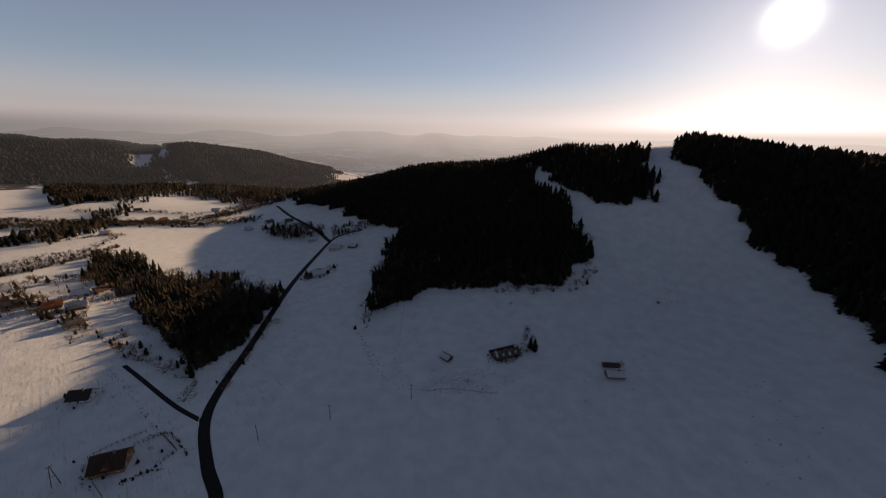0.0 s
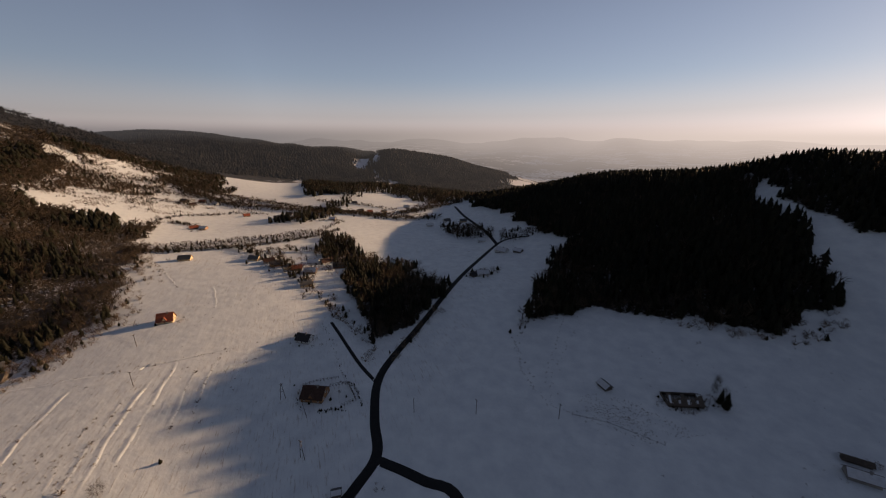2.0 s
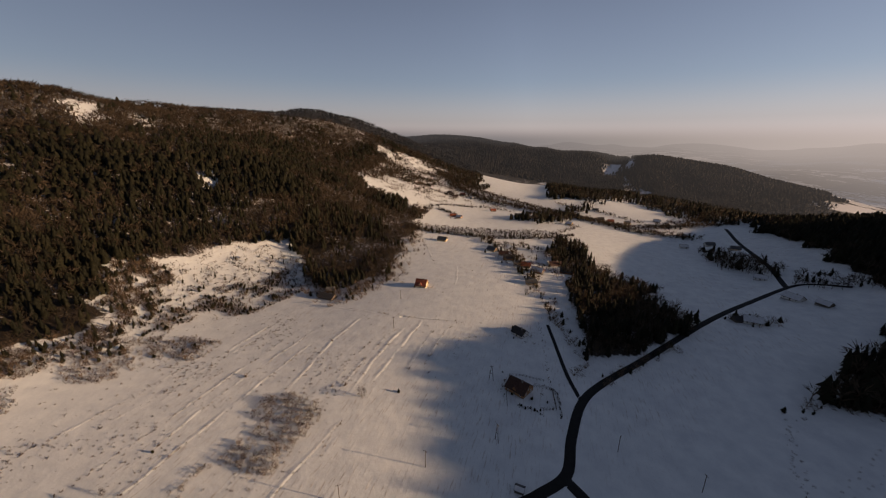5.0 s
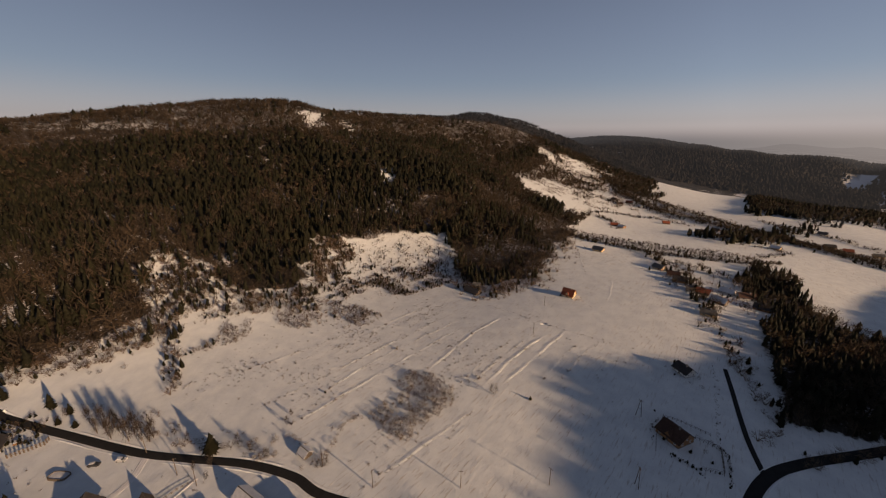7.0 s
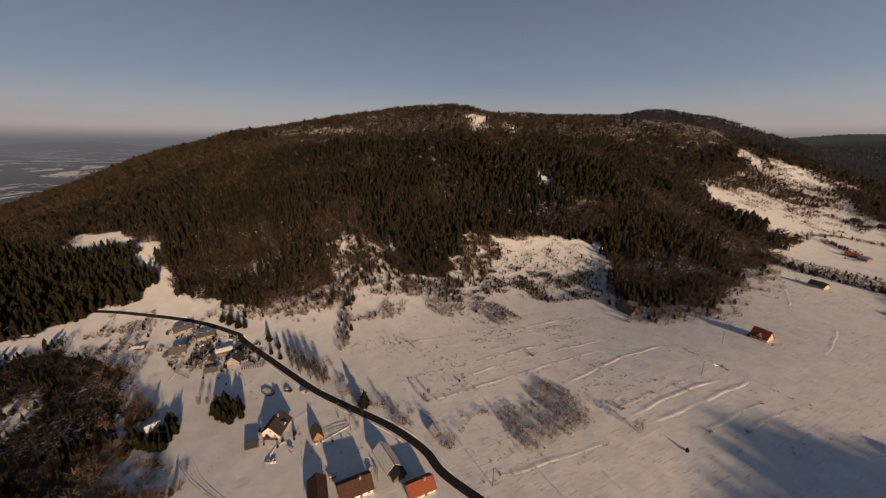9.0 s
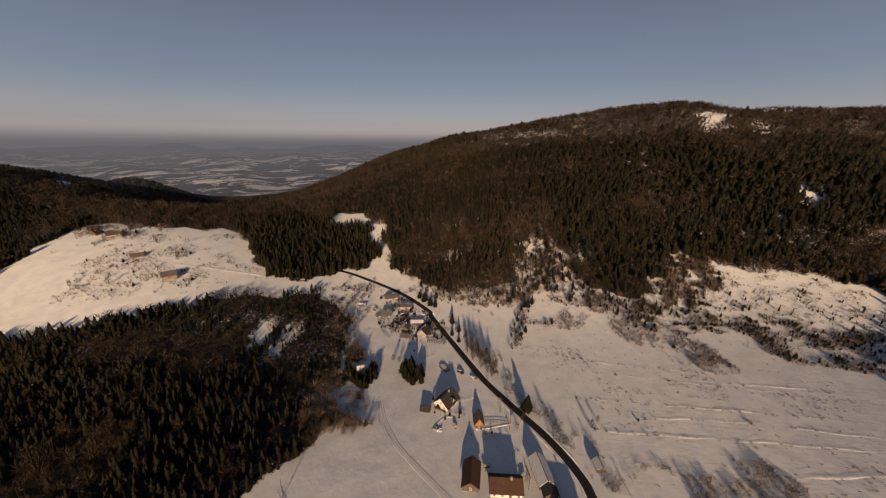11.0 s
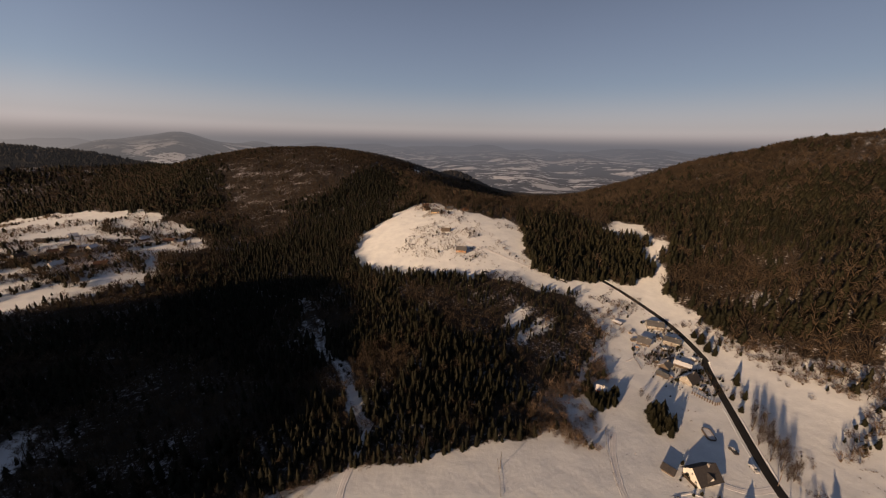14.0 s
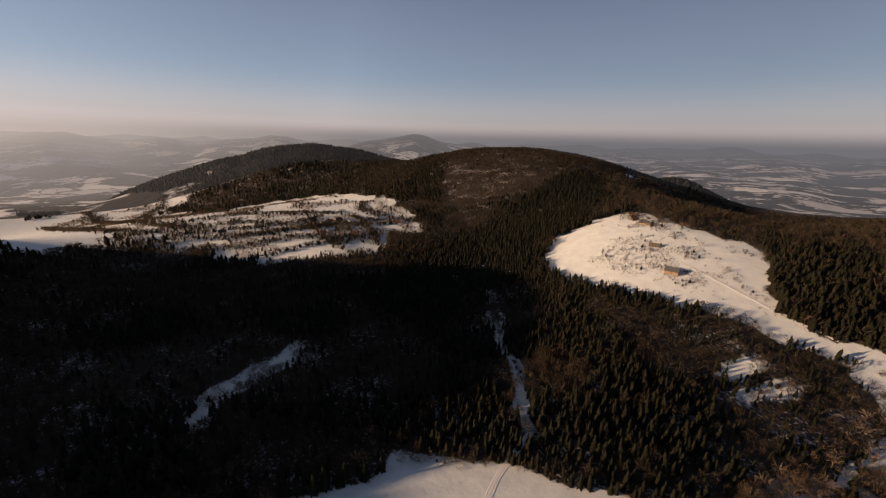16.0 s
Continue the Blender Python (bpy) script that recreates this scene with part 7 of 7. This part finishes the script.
tufts([(-229.1, -137.2), (-294.5, -103.1), (-365.2, -52.6), (-394.6, 17.6), (-207.8, 22.4), (-172.0, -18.1), (-189.0, -59.0)], 2.2, 0.85, "dry tufts in rows across the sunlit field", 81, 0.6)
tufts([(-196.2, -170.6), (-218.6, -125.4), (-221.5, -44.9), (-229.0, 1.2), (-253.3, 62.8), (-159.9, 36.2), (-105.2, -12.6), (-105.9, -29.6), (-132.5, -84.2)], 2.4, 0.8, "dry tufts across the sunlit field", 82, 0.42)
tufts([(68.4, -356.5), (30.4, -431.9), (-19.9, -423.5), (-77.9, -325.8), (-24.4, -333.1), (26.5, -330.9)], 2.5, 1.1, "dry tufts over the upper meadow", 83, 0.6)
tufts([(-231.8, 44.2), (-276.6, 118.7), (-317.9, 218.9), (-258.7, 240.2), (-185.5, 137.6), (-134.9, 76.4), (-145.8, 35.3)], 4.0, 0.7, "dry tufts along the field strips", 84, 0.25)
tufts([(-50.5, 205.9), (34.5, 248.6), (96.7, 256.4), (172.9, 236.5), (183.4, 130.4), (131.1, 100.2), (32.1, 133.2), (-22.2, 154.4)], 3.6, 0.6, "dry tufts on the shaded snow slope", 85, 0.25)
tufts([(-123.0, -274.7), (-123.4, -194.1), (-125.6, -127.6), (-117.7, -55.2), (-88.4, -75.1), (-62.2, -173.2)], 3.0, 0.8, "dry tufts in the snowy gardens", 86, 0.3)
thicket([(-144.7, -267.3), (-137.3, -239.5), (-119.5, -225.2), (-120.1, -206.6), (-125.5, -184.3), (-135.8, -188.1), (-139.7, -171.3), (-151.8, -185.9), (-159.8, -225.0), (-158.0, -252.7)], 1.9, 2.3, "leafless garden shrubs between hamlet houses", 0.3, 91, "shrubs", 0.35, 5)
thicket([(-100.3, -261.4), (-103.5, -240.7), (-80.5, -211.2), (-66.4, -195.0), (-60.2, -195.9), (-80.0, -233.7)], 2.6, 2.6, "brown shrubs along the edge of the wood", 0.05, 92, "shrubs", 0.5, 6)
thicket([(-164.8, -178.6), (-153.4, -131.4), (-138.8, -109.9), (-139.4, -124.6), (-152.4, -158.7)], 2.8, 2.5, "leafless scrub beside the road", 0.05, 93, "shrubs", 0.5, 5)
thicket([(-143.0, -92.0), (-134.2, -62.4), (-122.3, -41.1), (-117.8, -44.8), (-127.5, -71.1)], 3.0, 2.0, "leafless scrub along the road bank", 0.0, 94, "shrubs", 0.55, 5)
for i, p in enumerate([(-140.9, -228.0), (-138.3, -216.6), (-145.1, -243.0), (-153.3, -215.0), (-141.8, -208.3), (-125.7, -239.0), (-127.8, -249.1), (-128.9, -214.2), (-140.6, -195.7), (-129.8, -234.4)]):
    house(p, i * 37 % 180, 2.6 + i % 3 * 0.7, 2.2, 1.7, 0.8, OLDWOOD, ROOF_GREY if i % 2 else ROOF_DARK, "small weathered wooden shed in a hamlet yard", "shed", chimney=False,
          wins=(0, 0), snow="all" if i % 3 == 0 else True, name="shed", overhang=0.25)
for line in ([(-131.2, -256.4), (-131.3, -242.7), (-128.5, -227.1)], [(-126.5, -214.4), (-127.9, -204.2), (-123.4, -194.1)], [(-143.3, -219.3), (-143.0, -208.7), (-147.2, -203.3)], [(-122.9, -234.8), (-116.6, -217.8), (-115.7, -204.6)]):
    fence(line, 1.1, 1.8, "weathered garden fence between hamlet houses")
for i, p in enumerate([(-173.6, 141.6), (-165.5, 144.9), (-169.3, 152.7), (-184.5, 148.8), (-180.7, 140.7), (-161.7, 149.2), (-285.7, 115.1), (-274.2, 124.1), (-278.1, 130.1), (-120.4, 112.8), (-120.1, 118.9), (-133.4, 105.4)]):
    bush(p, 1.8 + 0.4 * (i % 4), "dark leafless garden shrub beside a house", 320 + i, i % 3 == 0)
house((-81.9, 74.6), 40, 3.4, 2.8, 2.0, 1.0, OLDWOOD, ROOF_GREY, "small grey shed beside the road fork", "shed", chimney=False, wins=(0, 0), name="shed", overhang=0.3)
for i, p in enumerate([(-69.5, 82.3), (-67.2, 84.0), (-71.0, 84.6)]):
    bush(p, 2.4 - 0.3 * i, "leafless bush beside the road fork", 380 + i)
hedge([(-181.7, 170.3), (-156.5, 153.0), (-135.2, 136.1), (-121.3, 127.5), (-112.8, 121.4)], 1.2, 2.2, 1.3, "row of low shrubs along a field lane", 0.2, 98)
hedge([(-51.0, 206.6), (-40.7, 181.7), (-33.8, 173.0), (-22.7, 161.2), (-15.8, 158.0)], 1.4, 1.7, 1.1, "low scrub along an old fence line", 0.1, 99)
hedge([(-27.6, 253.6), (-27.0, 210.0), (-25.1, 171.1)], 1.2, 4.0, 1.3, "low scrub along an old fence line", 0.2, 100)
hedge([(-15.8, 158.0), (0.1, 157.1), (14.1, 155.4), (24.9, 154.9), (31.0, 158.0)], 1.0, 1.4, 0.9, "low scrub along an old fence line", 0.1, 101)
thicket([(-10.0, 164.8), (1.7, 180.2), (21.0, 180.2), (24.9, 165.5), (12.0, 159.2)], 1.5, 0.8, "dead weeds standing through snow in a hollow", 0.0, 102, "weeds", 0.3, 3.5)
for i, p in enumerate([(165.2, 250.8), (176.2, 251.3), (157.0, 273.5), (173.1, 278.7), (183.3, 276.0), (147.4, 123.3), (147.6, 115.8), (153.1, 116.6), (140.5, 106.9), (168.1, 139.3), (173.5, 131.5), (145.0, 126.2), (189.2, 131.3), (149.2, 140.3), (161.1, 170.4)]):
    bush(p, 0.9 + 0.3 * (i % 3), "small leafless bush on the shaded ski slope", 390 + i)
woodpile((166.5, 252.0), 20, "stack of pale logs at the edge of the ski slope")
for i, p in enumerate([(55.3, 204.7), (58.9, 202.6)]):
    bare_tree(p, 7 + i, "round leafless tree beside the ruined barn", 0.42, 340 + i)
hedge([(-126.2, 125.5), (-119.5, 127.8), (-108.0, 120.8), (-103.7, 116.5)], 0.8, 0.7, 1.5, "dark clipped hedge round a garden", 0.6, 95)
hedge([(-119.6, 103.3), (-115.6, 107.8), (-108.8, 110.4)], 0.8, 0.7, 1.5, "dark clipped hedge round a garden", 0.8, 96)
hedge([(-140.5, 111.0), (-134.4, 104.1), (-128.2, 100.7)], 0.8, 0.9, 1.2, "dark clipped hedge round a garden", 0.5, 97)
thicket([(-145.4, -323.8), (-162.7, -296.3), (-151.2, -271.7), (-124.7, -272.9), (-97.5, -256.0), (-112.9, -295.1)], 2.5, 2.8, "brown shrubs between the wood and the hamlet", 0.05, 98, "shrubs", 0.6, 6)
for i, p in enumerate([(-95.8, -124.4), (-94.5, -119.0), (-94.4, -115.3), (-96.6, -112.1), (-100.4, -111.5), (-103.4, -111.4), (-103.2, -99.0), (-102.4, -95.5), (-105.2, -93.9)]):
    bush(p, 1.2 + 0.3 * (i % 3), "dark snow-dusted shrub in front of a house", 360 + i, i % 2 == 0)
